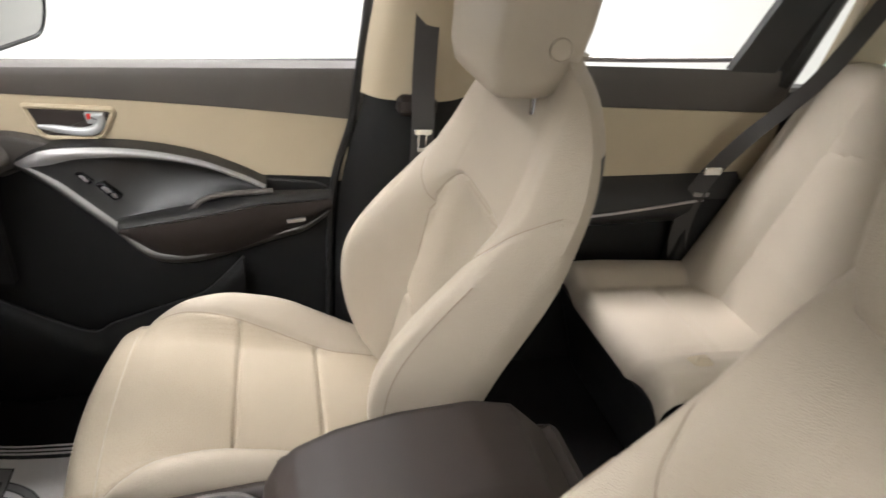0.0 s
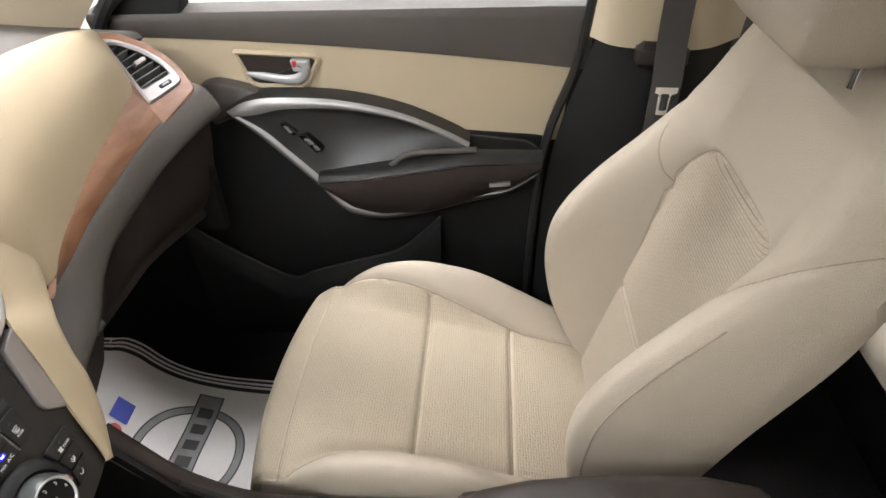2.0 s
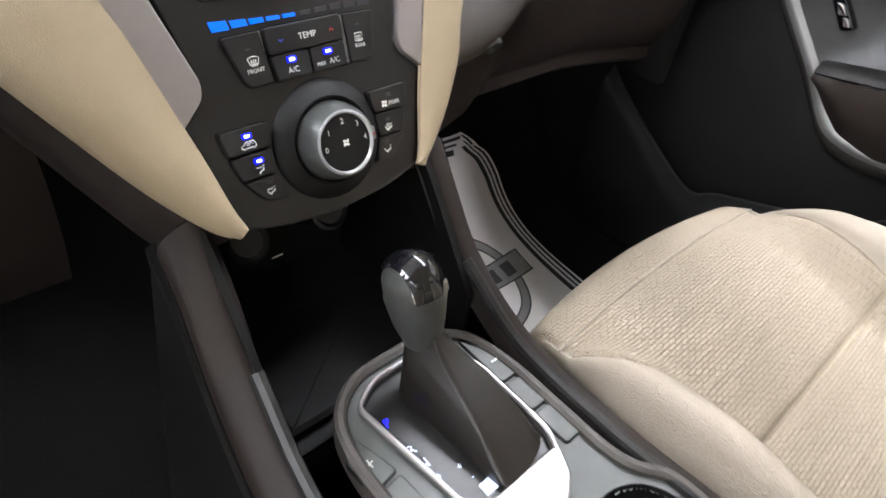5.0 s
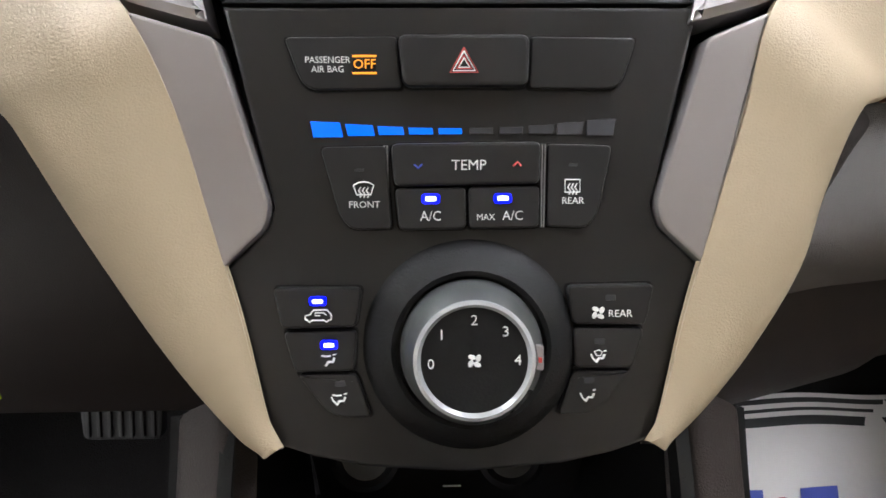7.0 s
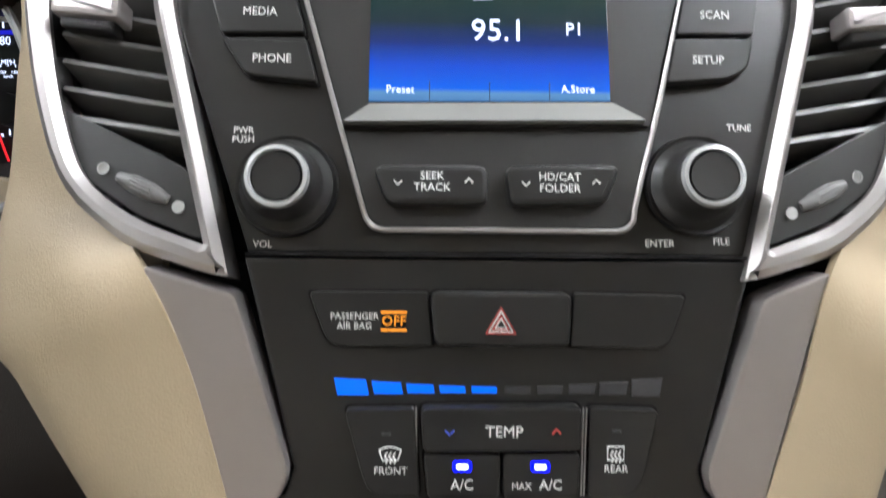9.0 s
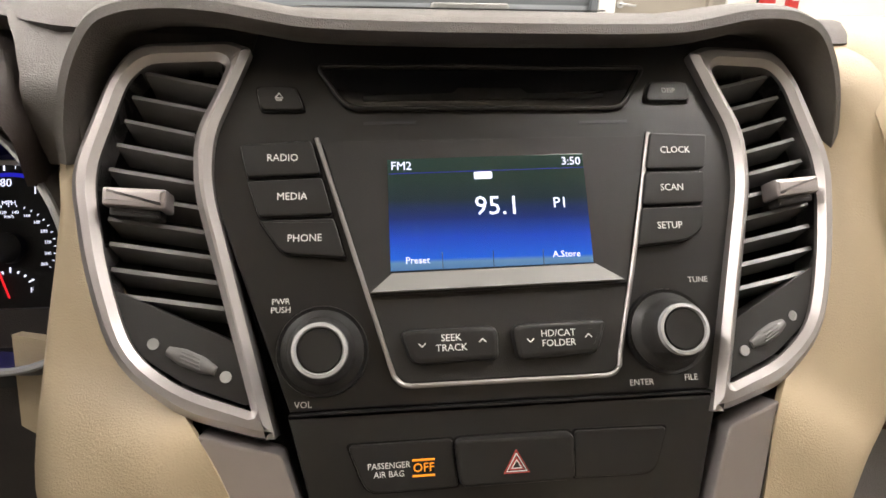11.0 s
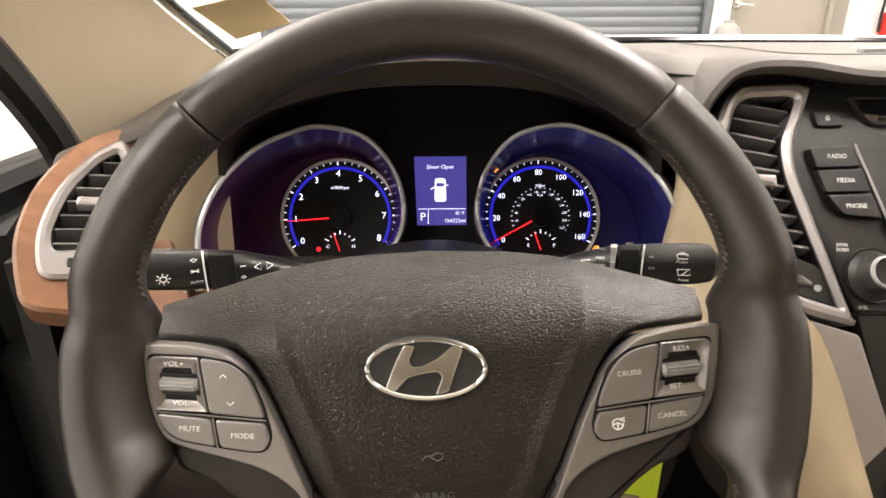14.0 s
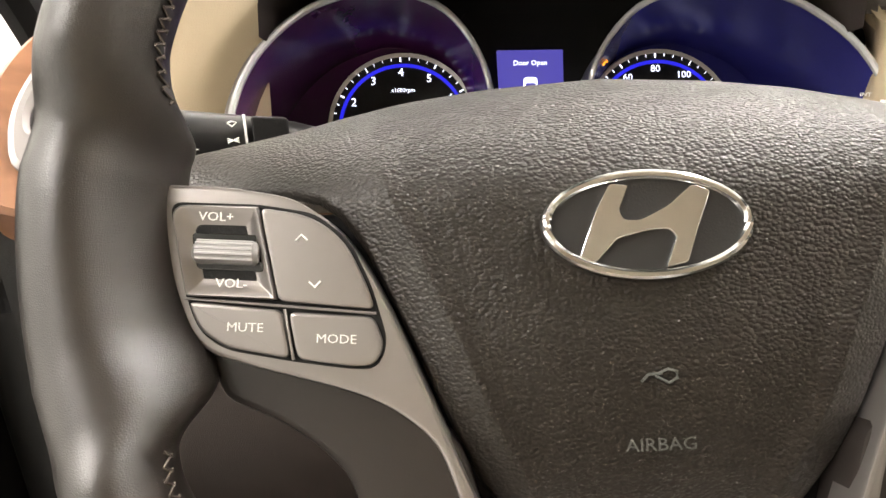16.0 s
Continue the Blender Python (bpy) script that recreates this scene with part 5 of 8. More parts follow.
    part("knob_ring", turned([(0.0233, 0.0228), (0.0228, 0.0246), (0.0214, 0.0250), (0.0201, 0.0232)], CP, c, 64, caps=(False, False)), M["bright"], kn, "bright silver ring")
    part("knob_face", turned([(0.0203, 0.0210), (0.0201, 0.0232), (0.005, 0.0234)], CP, c, 56), M["matt"], kn, "black numbered face")
    for i, (u, v) in enumerate(((-0.0163, -0.0012), (-0.0122, 0.0098), (0.0, 0.0152), (0.0117, 0.0108), (0.0163, 0.0))):
        word(str(i), CP, c[0] + u, c[1] + v, 0.0056, M["white"], kn, 0.0237)
    for i in range(4):
        q = 0.6 + i * math.pi / 2
        blade = [(c[0] + 0.0017 * math.cos(q) + p.x * math.cos(q + 0.6) - p.y * math.sin(q + 0.6), c[1] + 0.0017 * math.sin(q) + p.x * math.sin(q + 0.6) + p.y * math.cos(q + 0.6)) for p in circle(0.0015, 14, ry=0.0009)]
        part("fan_symbol", plate([Vector(p) for p in blade], CP, 0.0232, 0.0238, 0.0001), M["white"], kn)
    for u in (-0.0312, 0.0318):
        for d in (-0.0006, 0.0006):
            part("divider", tube([CP @ Vector((u + d, -0.0405, 0.0016)), CP @ Vector((u + d * 0.9 - 0.0004 * (1 if u > 0 else -1), -0.0735, 0.0016))], 0.00038, 6), M["trim"], t)
    # side keys
    L = ([(-0.0770, -0.0968), (-0.0415, -0.0972), (-0.0440, -0.1130), (-0.0738, -0.1134)],
         [(-0.0735, -0.1150), (-0.0440, -0.1146), (-0.0450, -0.1312), (-0.0690, -0.1316)],
         [(-0.0685, -0.1326), (-0.0445, -0.1328), (-0.0385, -0.1510), (-0.0545, -0.1512)])
    for s in (-1, 1):
        for i, q in enumerate(L):
            r = [0.003 if i == 0 else 0.0008, 0.003 if i == 0 else 0.0008] + ([0.0008] * (len(q) - 2) if i < 2 else [0.0008, 0.007])
            k = key(t, mirrored(q, -s), CP, r, -0.002, 0.0035 - 0.0008 * i, bev=0.001)
            u, v, d = -s * (-0.0590 + 0.004 * i), (-0.1070, -0.1250, -0.1415)[i], 0.0037 - 0.0008 * i
            lit = s < 0 and i < 2
            # Lit lamps are enlarged for their blue halo; unlit ones keep their size
            g = 0.0034 if lit else 0.0021
            part("lamp", plate(rounded([(u - g, v + 0.0048 + g * 0.55), (u + g, v + 0.0048 + g * 0.55), (u + g, v + 0.0048 - g * 0.55), (u - g, v + 0.0048 - g * 0.55)], g * 0.35), CP, 0.001, d + (0.0006 if lit else 0), 0.0002), M["led"] if lit else M["baroff"], k, "lit blue indicator" if lit else "unlit indicator")
            if lit:
                part("lamp_core", plate(rounded([(u - 0.0021, v + 0.0056), (u + 0.0021, v + 0.0056), (u + 0.0021, v + 0.0039), (u - 0.0021, v + 0.0039)], 0.0007), CP, d + 0.0004, d + 0.0009, 0.0001), M["core"], k, "bright lamp core")
            v -= 0.0013
            line = lambda pts, w: icon_lines(k, CP, [[(u + p[0] * 0.001, v + p[1] * 0.001) for p in pts]], M["white"], d, w)
            fan = lambda c0: [part("fan_symbol", plate([Vector((c0 + 0.0018 * math.cos(q) + p.x * math.cos(q + 0.6) - p.y * math.sin(q + 0.6), v + 0.0018 * math.sin(q) + p.x * math.sin(q + 0.6) + p.y * math.cos(q + 0.6))) for p in circle(0.0015, 14, ry=0.0010)], CP, d - 0.0006, d + 0.0001, 0.0001), M["white"], k) for q in (0.6, 2.17, 3.74, 5.31)]
            if s < 0 and i == 0:
                line([(-5.3, -1.2), (-5.0, 0.2), (-3.2, 0.6), (-1.8, 2.4), (3.6, 2.5), (5.2, 0.6), (5.2, -1.5), (4.2, -1.7), (3.4, -2.5), (2.4, -1.7), (-2.4, -1.7), (-3.4, -2.5), (-4.2, -1.7), (-5.3, -1.2)], 0.0004)
                line([(0.8, 0.2), (-1.2, 0.2), (-1.2, 1.3), (2.2, 1.3), (3.4, 0.3)], 0.0003)
            elif s > 0 and i == 0:
                word("REAR", CP, u + 0.004, v - 0.0005, 0.0042, M["white"], k, d)
                fan(u - 0.0050)
            else:
                # seated figure sign with its air streams, drawn as bare strokes
                line([(2.1, 2.3), (2.2, 1.9)], 0.0008)
                line([(2.0, 0.7), (1.4, -1.0), (-0.3, -0.9), (-1.5, -2.6)], 0.00065)
                if s < 0:
                    line([(-3.2, 1.7), (-1.4, 1.3), (0.6, 1.5)], 0.00045)
                if i == 2 or s > 0:
                    line([(-3.6, 0.8), (-2.9, -0.8), (-1.7, -2.0)], 0.00045)
                if s > 0 and i == 1:
                    line([(-2.2, 1.9), (-0.4, 2.5), (1.2, 1.7), (0.4, 0.2), (-1.2, 0.2), (-2.2, 1.9)], 0.0003)


climate()


# ---- instruments ----
def cluster():
    t = thing("instrument_cluster", "lit instrument cluster with two round gauges and a display", "instrument cluster", (-0.378, 1.2, 1.05))
    # Plum and blue tints put the reflected backlight into the wells' colour
    deeps = (mat("plum_glow_plastic", (0.060, 0.010, 0.060), 0.25, var=0.3, vscale=14), mat("blue_glow_plastic", (0.026, 0.026, 0.17), 0.25, var=0.3, vscale=14))
    part("housing", plate(rounded([(-0.190, -0.13), (0.190, -0.13), (0.190, -0.03), (0.175, 0.03), (0.10, 0.085), (-0.10, 0.085), (-0.175, 0.03), (-0.190, -0.03)], 0.02), GP, -0.03, -0.004), M["matt"], t, "matt black housing")
    part("middle_panel", plate(rounded([(-0.05, -0.12), (0.05, -0.12), (0.05, 0.03), (-0.05, 0.03)], 0.006), GP, -0.006, -0.002), M["matt"], t)
    egg = [(-0.205, -0.075), (-0.190, -0.035), (-0.159, -0.003), (-0.125, 0.013), (-0.099, 0.0175), (-0.062, 0.007), (-0.037, -0.025), (-0.032, -0.065), (-0.052, -0.098), (-0.092, -0.115), (-0.150, -0.122), (-0.195, -0.110)]
    for s, cx in ((-1, -0.094), (1, 0.0935)):
        line = curve([(p[0] * -s, p[1], 0) for p in egg], 60, True)
        line = [(p.x, p.y) for p in line]
        c = Vector((cx * 1.12, -0.053))

        def rise(p):
            """The loop comes towards the driver at its outer end."""
            k = 0.0
            for _ in range(4):
                d = 0.0426 + 0.47 * max(0.0, abs(p[0] * (1 - k)) - 0.031)
                k = (d - 0.056) / 0.52
            return Vector((p[0] * (1 - k), p[1] + k * (-0.092 - p[1]), d))
        loop = [rise(p) for p in line]
        base = [Vector((*c.lerp(Vector(p), 0.82), -0.003)) for p in line]
        mids = [[GP @ b.lerp(q, k) + GP.to_3x3() @ Vector((q.x - b.x, q.y - b.y, 0)) * (0.10 * math.sin(math.pi * k)) for b, q in zip(base, loop)] for k in (0, 0.2, 0.4, 0.6, 0.8, 0.97)]
        part("gauge_well", rings(bmesh.new(), mids, (True, False)), deeps[s > 0], t, "dark gauge well tinted plum for backlight glow" if s < 0 else "dark gauge well tinted blue for backlight glow")
        part("chrome_loop", tube([GP @ q for q in loop], 0.0021, 8, True), M["bright"], t, "thin silver loop")
        mid = sum(loop, Vector()) / len(loop)
        flank = []
        for w, d in ((0.0, 0.0), (0.005, -0.002), (0.011, -0.012), (0.014, -0.035), (0.015, -0.09)):
            flank.append([GP @ (q + Vector((q.x - mid.x, q.y - mid.y, 0)).normalized() * (w * max(0.05, (q.x - mid.x) * s / abs((q - mid).length))) + Vector((0, 0, d))) for q in loop])
        part("pod_flank", rings(bmesh.new(), flank, (False, False)), M["darkgrey"], t, "dark grey pod flank")
        g = part("gauge", turned([(0.056, -0.004), (0.0555, 0.0012), (0.0525, 0.0012), (0.050, 0.0006), (0.02, 0.0006)], GP, (cx, -0.0565), 64), M["matt"], t, "lit round gauge")
        part("outer_ring", turned([(0.0560, 0.0010), (0.0552, 0.003), (0.0525, 0.0020)], GP, (cx, -0.0565), 64, caps=(False, False)), M["satin"], g, "grey ring")
        P = lambda a, r: (cx + r * math.cos(radians(a)), -0.0565 + r * math.sin(radians(a)))
        bm = bmesh.new()
        arc = [-30 + 244 * i / 60 for i in range(61)]
        rings(bm, [lay([P(a, 0.0478) for a in arc], GP, 0.0012), lay([P(a, 0.0492 - 0.004) for a in arc], GP, 0.0012)], closed=False)
        part("blue_band", bm, M["litblue"], g, "lit blue band")
        n = 8
        bm = bmesh.new()
        for i in range(n * 4 + 1):
            a = 212 - 240 * i / (n * 4)
            big = i % 4 == 0
            tube([GP @ Vector((*P(a, 0.0522), 0.0022)), GP @ Vector((*P(a, 0.0490 if big else 0.0502), 0.0022))], 0.00055 if big else 0.00035, 4, bm=bm)
        part("tick_marks", bm, M["lit"], g, "lit white tick marks", kind="stuff")
        for i in range(n + 1):
            a = 212 - 30 * i
            word(str(i) if s < 0 else str(i * 20), GP, *P(a, 0.0412), 0.0086 if s < 0 else 0.0072, M["lit"], g, 0.0014)
        if s > 0:
            bm = bmesh.new()
            for i in range(25):
                a = 208 - 236 * i / 24
                tube([GP @ Vector((*P(a, 0.0275), 0.0014)), GP @ Vector((*P(a, 0.0262), 0.0014))], 0.0003, 4, bm=bm)
            part("tick_marks", bm, M["lit"], g, kind="stuff")
            for i in range(1, 14):
                a = 208 - 236 * i / 13
                word(str(i * 20), GP, *P(a, 0.0228), 0.0028, M["lit"], g, 0.0014)
            word("MPH", GP, cx, -0.0280, 0.0042, M["lit"], g, 0.0014)
            word("km/h", GP, cx, -0.0365, 0.0028, M["lit"], g, 0.0014)
        else:
            word("x1000rpm", GP, cx, -0.0285, 0.0042, M["lit"], g, 0.0014)
        # small gauge
        bm = bmesh.new()
        for i in range(7):
            a = radians(150 - 20 * i)
            o = Vector((cx, -0.0845))
            tube([GP @ Vector((o.x + r * math.cos(a), o.y + r * math.sin(a), 0.0014)) for r in (0.0125, 0.0160 if i % 3 == 0 else 0.0142)], 0.0005, 4, bm=bm)
        part("small_scale", bm, M["lit"], g, "lit white scale")
        word("C" if s < 0 else "E", GP, cx - 0.0115, -0.0835, 0.0045, M["lit"], g, 0.0014)
        word("H" if s < 0 else "F", GP, cx + 0.0125, -0.0835, 0.0045, M["lit"], g, 0.0014)
        part("small_needle", tube([GP @ Vector((cx, -0.088, 0.003)), GP @ Vector((cx - 0.006, -0.071, 0.003))], 0.0006, 6), M["litred"], g, "lit red needle")
        a = 184 if s < 0 else 208
        part("needle", tube([GP @ Vector((*P(a, 0.004), 0.005)), GP @ Vector((*P(a, 0.049), 0.005))], [0.0009, 0.0004], 6), M["litred"], g, "lit red needle")
        part("needle_cap", turned([(0.010, 0.001), (0.0095, 0.007), (0.006, 0.008)], GP, (cx, -0.0565), 28), M["matt"], g)
        if s < 0:
            part("warning_lamp", turned([(0.0022, 0.001), (0.0022, 0.0016)], GP, (cx - 0.020, -0.086), 12), M["litred"], g, "lit red lamp")
    for u, v, lamp_d in ((0.0500, -0.0135, 0.016), (0.1380, -0.0870, 0.030)):
        icon = [[(u - 0.003, v - 0.002), (u - 0.001, v + 0.002), (u + 0.002, v + 0.002), (u + 0.003, v - 0.001), (u - 0.003, v - 0.002)], [(u - 0.0015, v - 0.003), (u + 0.001, v - 0.0028)], [(u - 0.001, v + 0.0005), (u + 0.0015, v)]]
        icon_lines(t, GP, icon, M["amber"], lamp_d, 0.0007, "warning_lamp")
    disp = glow("lit_display", (0.085, 0.075, 0.42), 0.75)
    d = part("display", plate(rounded([(-0.0245, 0.0005), (0.0245, 0.0005), (0.0245, -0.0640), (-0.0220, -0.0640)], 0.001), GP, -0.004, 0.0006), disp, t, "lit violet-blue trip display")
    word("Door Open", GP, 0.0, -0.0095, 0.0052, M["lit"], d, 0.0010)
    part("car_symbol", plate(rounded([(-0.0050, -0.0200), (0.0050, -0.0200), (0.0055, -0.0420), (-0.0055, -0.0420)], 0.003), GP, 0.0006, 0.0010, 0.0002), M["lit"], d)
    part("car_symbol", plate(rounded([(-0.0040, -0.0245), (0.0040, -0.0245), (0.0035, -0.0280), (-0.0035, -0.0280)], 0.001), GP, 0.0010, 0.0013, 0.0001), disp, d)
    icon_lines(d, GP, [[(-0.0052, -0.028), (-0.0092, -0.0305)], [(0.0052, -0.0270), (0.0075, -0.0265)]], M["lit"], 0.0012, 0.0004)
    icon_lines(d, GP, [[(-0.0205, -0.0488), (0.0235, -0.0488)], [(-0.0115, -0.0495), (-0.0115, -0.0630)]], M["lit"], 0.0010, 0.0003)
    word("P", GP, -0.0165, -0.0565, 0.0105, M["lit"], d, 0.0010)
    word("81°F", GP, 0.0225, -0.0530, 0.0045, M["lit"], d, 0.0010, "RIGHT")
    word("156023mi", GP, 0.0235, -0.0600, 0.0050, M["lit"], d, 0.0010, "RIGHT")
    # hood
    o = [(-0.166, 1.152), (-0.165, 1.178), (-0.150, 1.206), (-0.112, 1.228), (-0.066, 1.243), (0, 1.248)]
    i = [(-0.164, 1.151), (-0.158, 1.174), (-0.138, 1.193), (-0.088, 1.210), (-0.04, 1.216), (0, 1.217)]
    full = lambda q: q + [(-p[0], p[1]) for p in q[-2::-1]]
    O = curve([(-0.378 + x, 1.085, z - 0.004) for x, z in full(o)], 60)
    I = curve([(-0.378 + x, 1.082, z - 0.004) for x, z in full(i)], 60)
    k = min(len(O), len(I))
    O, I = O[:k], I[:k]
    lip = [p.lerp(q, 0.5) + Vector((0, -0.010, 0.002)) for p, q in zip(O, I)]
    back = [p + Vector(((p.x + 0.378) * -0.04, 0.105, -0.012)) for p in I]
    top = [p + Vector((0, 0.10, -0.006)) for p in O]
    part("hood", rings(bmesh.new(), [back, I, lip, O, top], closed=False), M["brown"], t, "dark brown hood over the gauges")


cluster()


# ---- steering wheel ----
def steering_wheel():
    t = thing("steering_wheel", "black leather steering wheel with silver button pods", "steering wheel", (-0.383, 0.9, 1.0))
    TH = radians(1.5)
    WR = WP @ Matrix.Rotation(TH, 4, "Z")      # the wheel is turned a touch to the left
    wl = lambda p: (p[0] * math.cos(TH) + p[1] * math.sin(TH), p[1] * math.cos(TH) - p[0] * math.sin(TH))
    c, R0 = Vector((0.003, 0.002)), 0.1597
    # by degrees from the top: how far the rim reaches inwards, its half height, its middle's depth, the drop of its inner edge
    side_table = [(0, 0.0135, 0.0165, 0.020, 0.0), (56, 0.0135, 0.0165, 0.020, 0.0), (66, 0.0145, 0.0165, 0.020, 0.001), (71, 0.0150, 0.0165, 0.020, 0.003), (74.5, 0.0168, 0.0160, 0.0195, 0.008), (77.2, 0.0198, 0.0145, 0.0175, 0.014), (79.5, 0.0214, 0.0125, 0.0150, 0.018), (82, 0.0190, 0.0118, 0.0155, 0.020), (86.5, 0.0178, 0.0118, 0.0165, 0.021), (89.5, 0.0180, 0.0118, 0.0165, 0.020), (96, 0.0195, 0.0115, 0.0165, 0.020), (101.2, 0.0217, 0.0118, 0.0165, 0.020), (105, 0.0242, 0.0125, 0.0170, 0.018), (109, 0.0238, 0.0135, 0.0175, 0.0135), (110.6, 0.0192, 0.0145, 0.0185, 0.010), (112.4, 0.0130, 0.0158, 0.020, 0.003), (116, 0.0108, 0.0165, 0.020, 0.0), (128, 0.0110, 0.0165, 0.020, 0.0), (150, 0.0135, 0.0165, 0.020, 0.0), (180, 0.0135, 0.0165, 0.020, 0.0)]

    def at(off, s, q, fat=1.0):
        """A place on the rim's skin: off degrees from the top on side s, q round its section."""
        rin, hh, dc, dr = [sum(lerp([(r[0], r[k]) for r in side_table], off + w) for w in (-1, -0.5, 0, 0.5, 1)) / 5 for k in (1, 2, 3, 4)]
        if s > 0:
            rin += 0.0045 * max(0.0, 1 - abs(off - 94) / 16)
        a = radians(90 - s * off)
        cq, sq = math.cos(q), math.sin(q)
        rad = 0.0135 * fat * cq if cq > 0 else rin * fat * cq
        flat = lerp([(81, 1.0), (84.5, 0.55), (104, 0.55), (113, 1.0)], off)
        dep = dc + hh * fat * math.copysign(abs(sq) ** flat, sq) - (dr * cq * cq if cq < 0 else 0)
        p = c + Vector((math.cos(a), math.sin(a))) * (R0 + rad)
        return WR @ Vector((p.x, p.y, dep))

    def rim(offs, ends=0.94):
        n = len(offs) - 1
        return rings(bmesh.new(), [[at(abs(o), 1 if o >= 0 else -1, j * math.tau / 32, ends if i in (0, n) else 1.0) for j in range(32)] for i, o in enumerate(offs)])
    part("rim_top", rim([-42 + i * 2 for i in range(43)]), M["leather"], t, "smooth dark leather rim section")
    part("rim_bottom", rim([128 + i for i in range(53)] + [-179 + i for i in range(52)]), M["leather"], t)
    for s in (-1, 1):
        part("rim_side", rim([s * (42.4 + i * 85.2 / 170) for i in range(171)]), M["leather"], t, "smooth dark leather rim section with a thumb rest")
        bm = bmesh.new()
        for a0, a1 in ((44, 76), (113, 127)):
            n = int((a1 - a0) / 1.25)
            for i in range(n):
                a = a0 + (a1 - a0) * i / n
                for q0, q1, b in ((2.86, 3.08, 0.75), (3.08, 2.86, 1.25)):
                    st = [at(a + (b - 0.75), s, q0, 1.03), at(a + b, s, q1, 1.03)]
                    tube([st[0], (st[0] + st[1]) / 2, st[1]], 0.00036, 5, bm=bm)
        part("stitching", bm, M["thread"], t, "grey-brown zigzag stitching", kind="stuff")

    LOW = [(0, -0.116), (0.028, -0.1115), (0.052, -0.0765), (0.056, -0.0685), (0.070, -0.0352), (0.084, -0.0049), (0.091, 0.0044), (0.098, 0.0099), (0.107, 0.0123), (0.119, 0.0135), (0.150, 0.0156)]
    TOP = [(0, 0.0588), (0.045, 0.0572), (0.075, 0.0533), (0.096, 0.0482), (0.124, 0.0396), (0.139, 0.0350), (0.150, 0.0318)]
    BACK = [(0, 0.049), (0.05, 0.052), (0.085, 0.051), (0.112, 0.046), (0.135, 0.037), (0.150, 0.031)]

    def crease(v):
        return lerp([(-0.11, 0.027), (-0.0745, 0.0385), (-0.0540, 0.0485), (-0.0330, 0.0565), (-0.0110, 0.066), (0.0090, 0.0752), (0.0330, 0.0815), (0.055, 0.0835)], v)

    def dome(u, v):
        up = max(0.0, (v - 0.004) / (soft(TOP, abs(u)) - 0.004))
        x = max(0.0, abs(u) - crease(v))
        flank = 0.27 * x * (1 - min(1.0, up) ** 2)
        return -soft(BACK, abs(u)) * up ** 2.0 - flank - 0.006 * (abs(u) / 0.14) ** 2.0 * (1 - 0.5 * min(1, up)) - 0.022 * max(0, -(v + 0.03) / 0.08) ** 2

    def cover(a, b):
        u = 0.1465 * (2 * a - 1)
        lo, hi = lerp(LOW, abs(u)), soft(TOP, abs(u))
        v = lo + (hi - lo) * b
        k = crease(v)
        fade = 1 - min(1.0, max(0.0, (v - 0.020) / 0.030))
        groove = -0.0016 * max(0.0, min(1.0, (k - abs(u)) / 0.007)) * fade
        edge = -0.003 * max(0.0, 1 - (v - lo) / 0.004) ** 2
        return WR @ Vector((u, v, dome(u, v) + groove + edge + 0.002))
    bm = sheet(cover, 200, 90, 0.006)
    inv = WR.inverted()
    for f in bm.faces:
        p = inv @ f.calc_center_median()
        f.material_index = 0 if abs(p.x) < crease(p.y) else 1
    hub = part("airbag_cover", bm, [M["airbag"], M["airbaglit"]], t, "grained black airbag cover")
    # Embossed lettering and sign in paler grey, for the highlights on their edges
    word("AIRBAG", WR, 0.0, -0.0648, 0.0052, M["plategrey"], hub, dome(0, -0.065) + 0.0019, squeeze=1.15)
    hz = dome(0, -0.045) + 0.0012
    icon_lines(hub, WR, [[(-0.0055, -0.0462), (-0.0035, -0.0442), (0.0005, -0.0440)], [(-0.0015, -0.0447), (0.0022, -0.0467), (0.0047, -0.0455), (0.0047, -0.0435), (0.0022, -0.0428), (-0.0008, -0.0440)]], M["plategrey"], hz, 0.0005)
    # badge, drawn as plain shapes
    m = WP @ Matrix.Translation((-0.0020, -0.0013, 0.0022))
    bd = part("badge", plate(circle(0.0302, 56, ry=0.0158), m, -0.004, 0.0006, 0.0004), M["black"], t, "oval chrome badge on a dark ground")
    part("badge_ring", tube([m @ Vector((0.0289 * math.cos(q), 0.0144 * math.sin(q), 0.0012)) for q in [i * math.tau / 64 for i in range(64)]], 0.0014, 8, True), M["chrome"], bd, "chrome oval ring")
    bars = [(-0.0200, -0.0096), (-0.0148, 0.0040), (-0.0108, 0.0118), (-0.0052, 0.0112), (-0.0082, 0.0040), (-0.0068, 0.0012), (-0.0020, 0.0012), (0.0058, 0.0052), (0.0130, 0.0114), (0.0182, 0.0094), (0.0140, -0.0020), (0.0112, -0.0112), (0.0046, -0.0128), (0.0080, -0.0040), (0.0058, -0.0016), (0.0000, -0.0020), (-0.0088, -0.0042), (-0.0152, -0.0112)]
    part("badge_bar", plate(rounded(bars, 0.0012, 2), m, 0.0, 0.0022, 0.0005), M["chrome"], bd, "chrome slanted bars")

    pod = [(-0.1435, 0.0125), (-0.1223, 0.0113), (-0.1028, 0.0078), (-0.0900, -0.0017), (-0.0821, -0.0132), (-0.0728, -0.0309), (-0.0623, -0.0547), (-0.0440, -0.0960), (-0.0520, -0.0960), (-0.0566, -0.0780), (-0.0625, -0.0625), (-0.0718, -0.0545), (-0.0827, -0.0488), (-0.0986, -0.0443), (-0.1145, -0.0403), (-0.1289, -0.0358), (-0.1377, -0.0231), (-0.1418, -0.0037)]
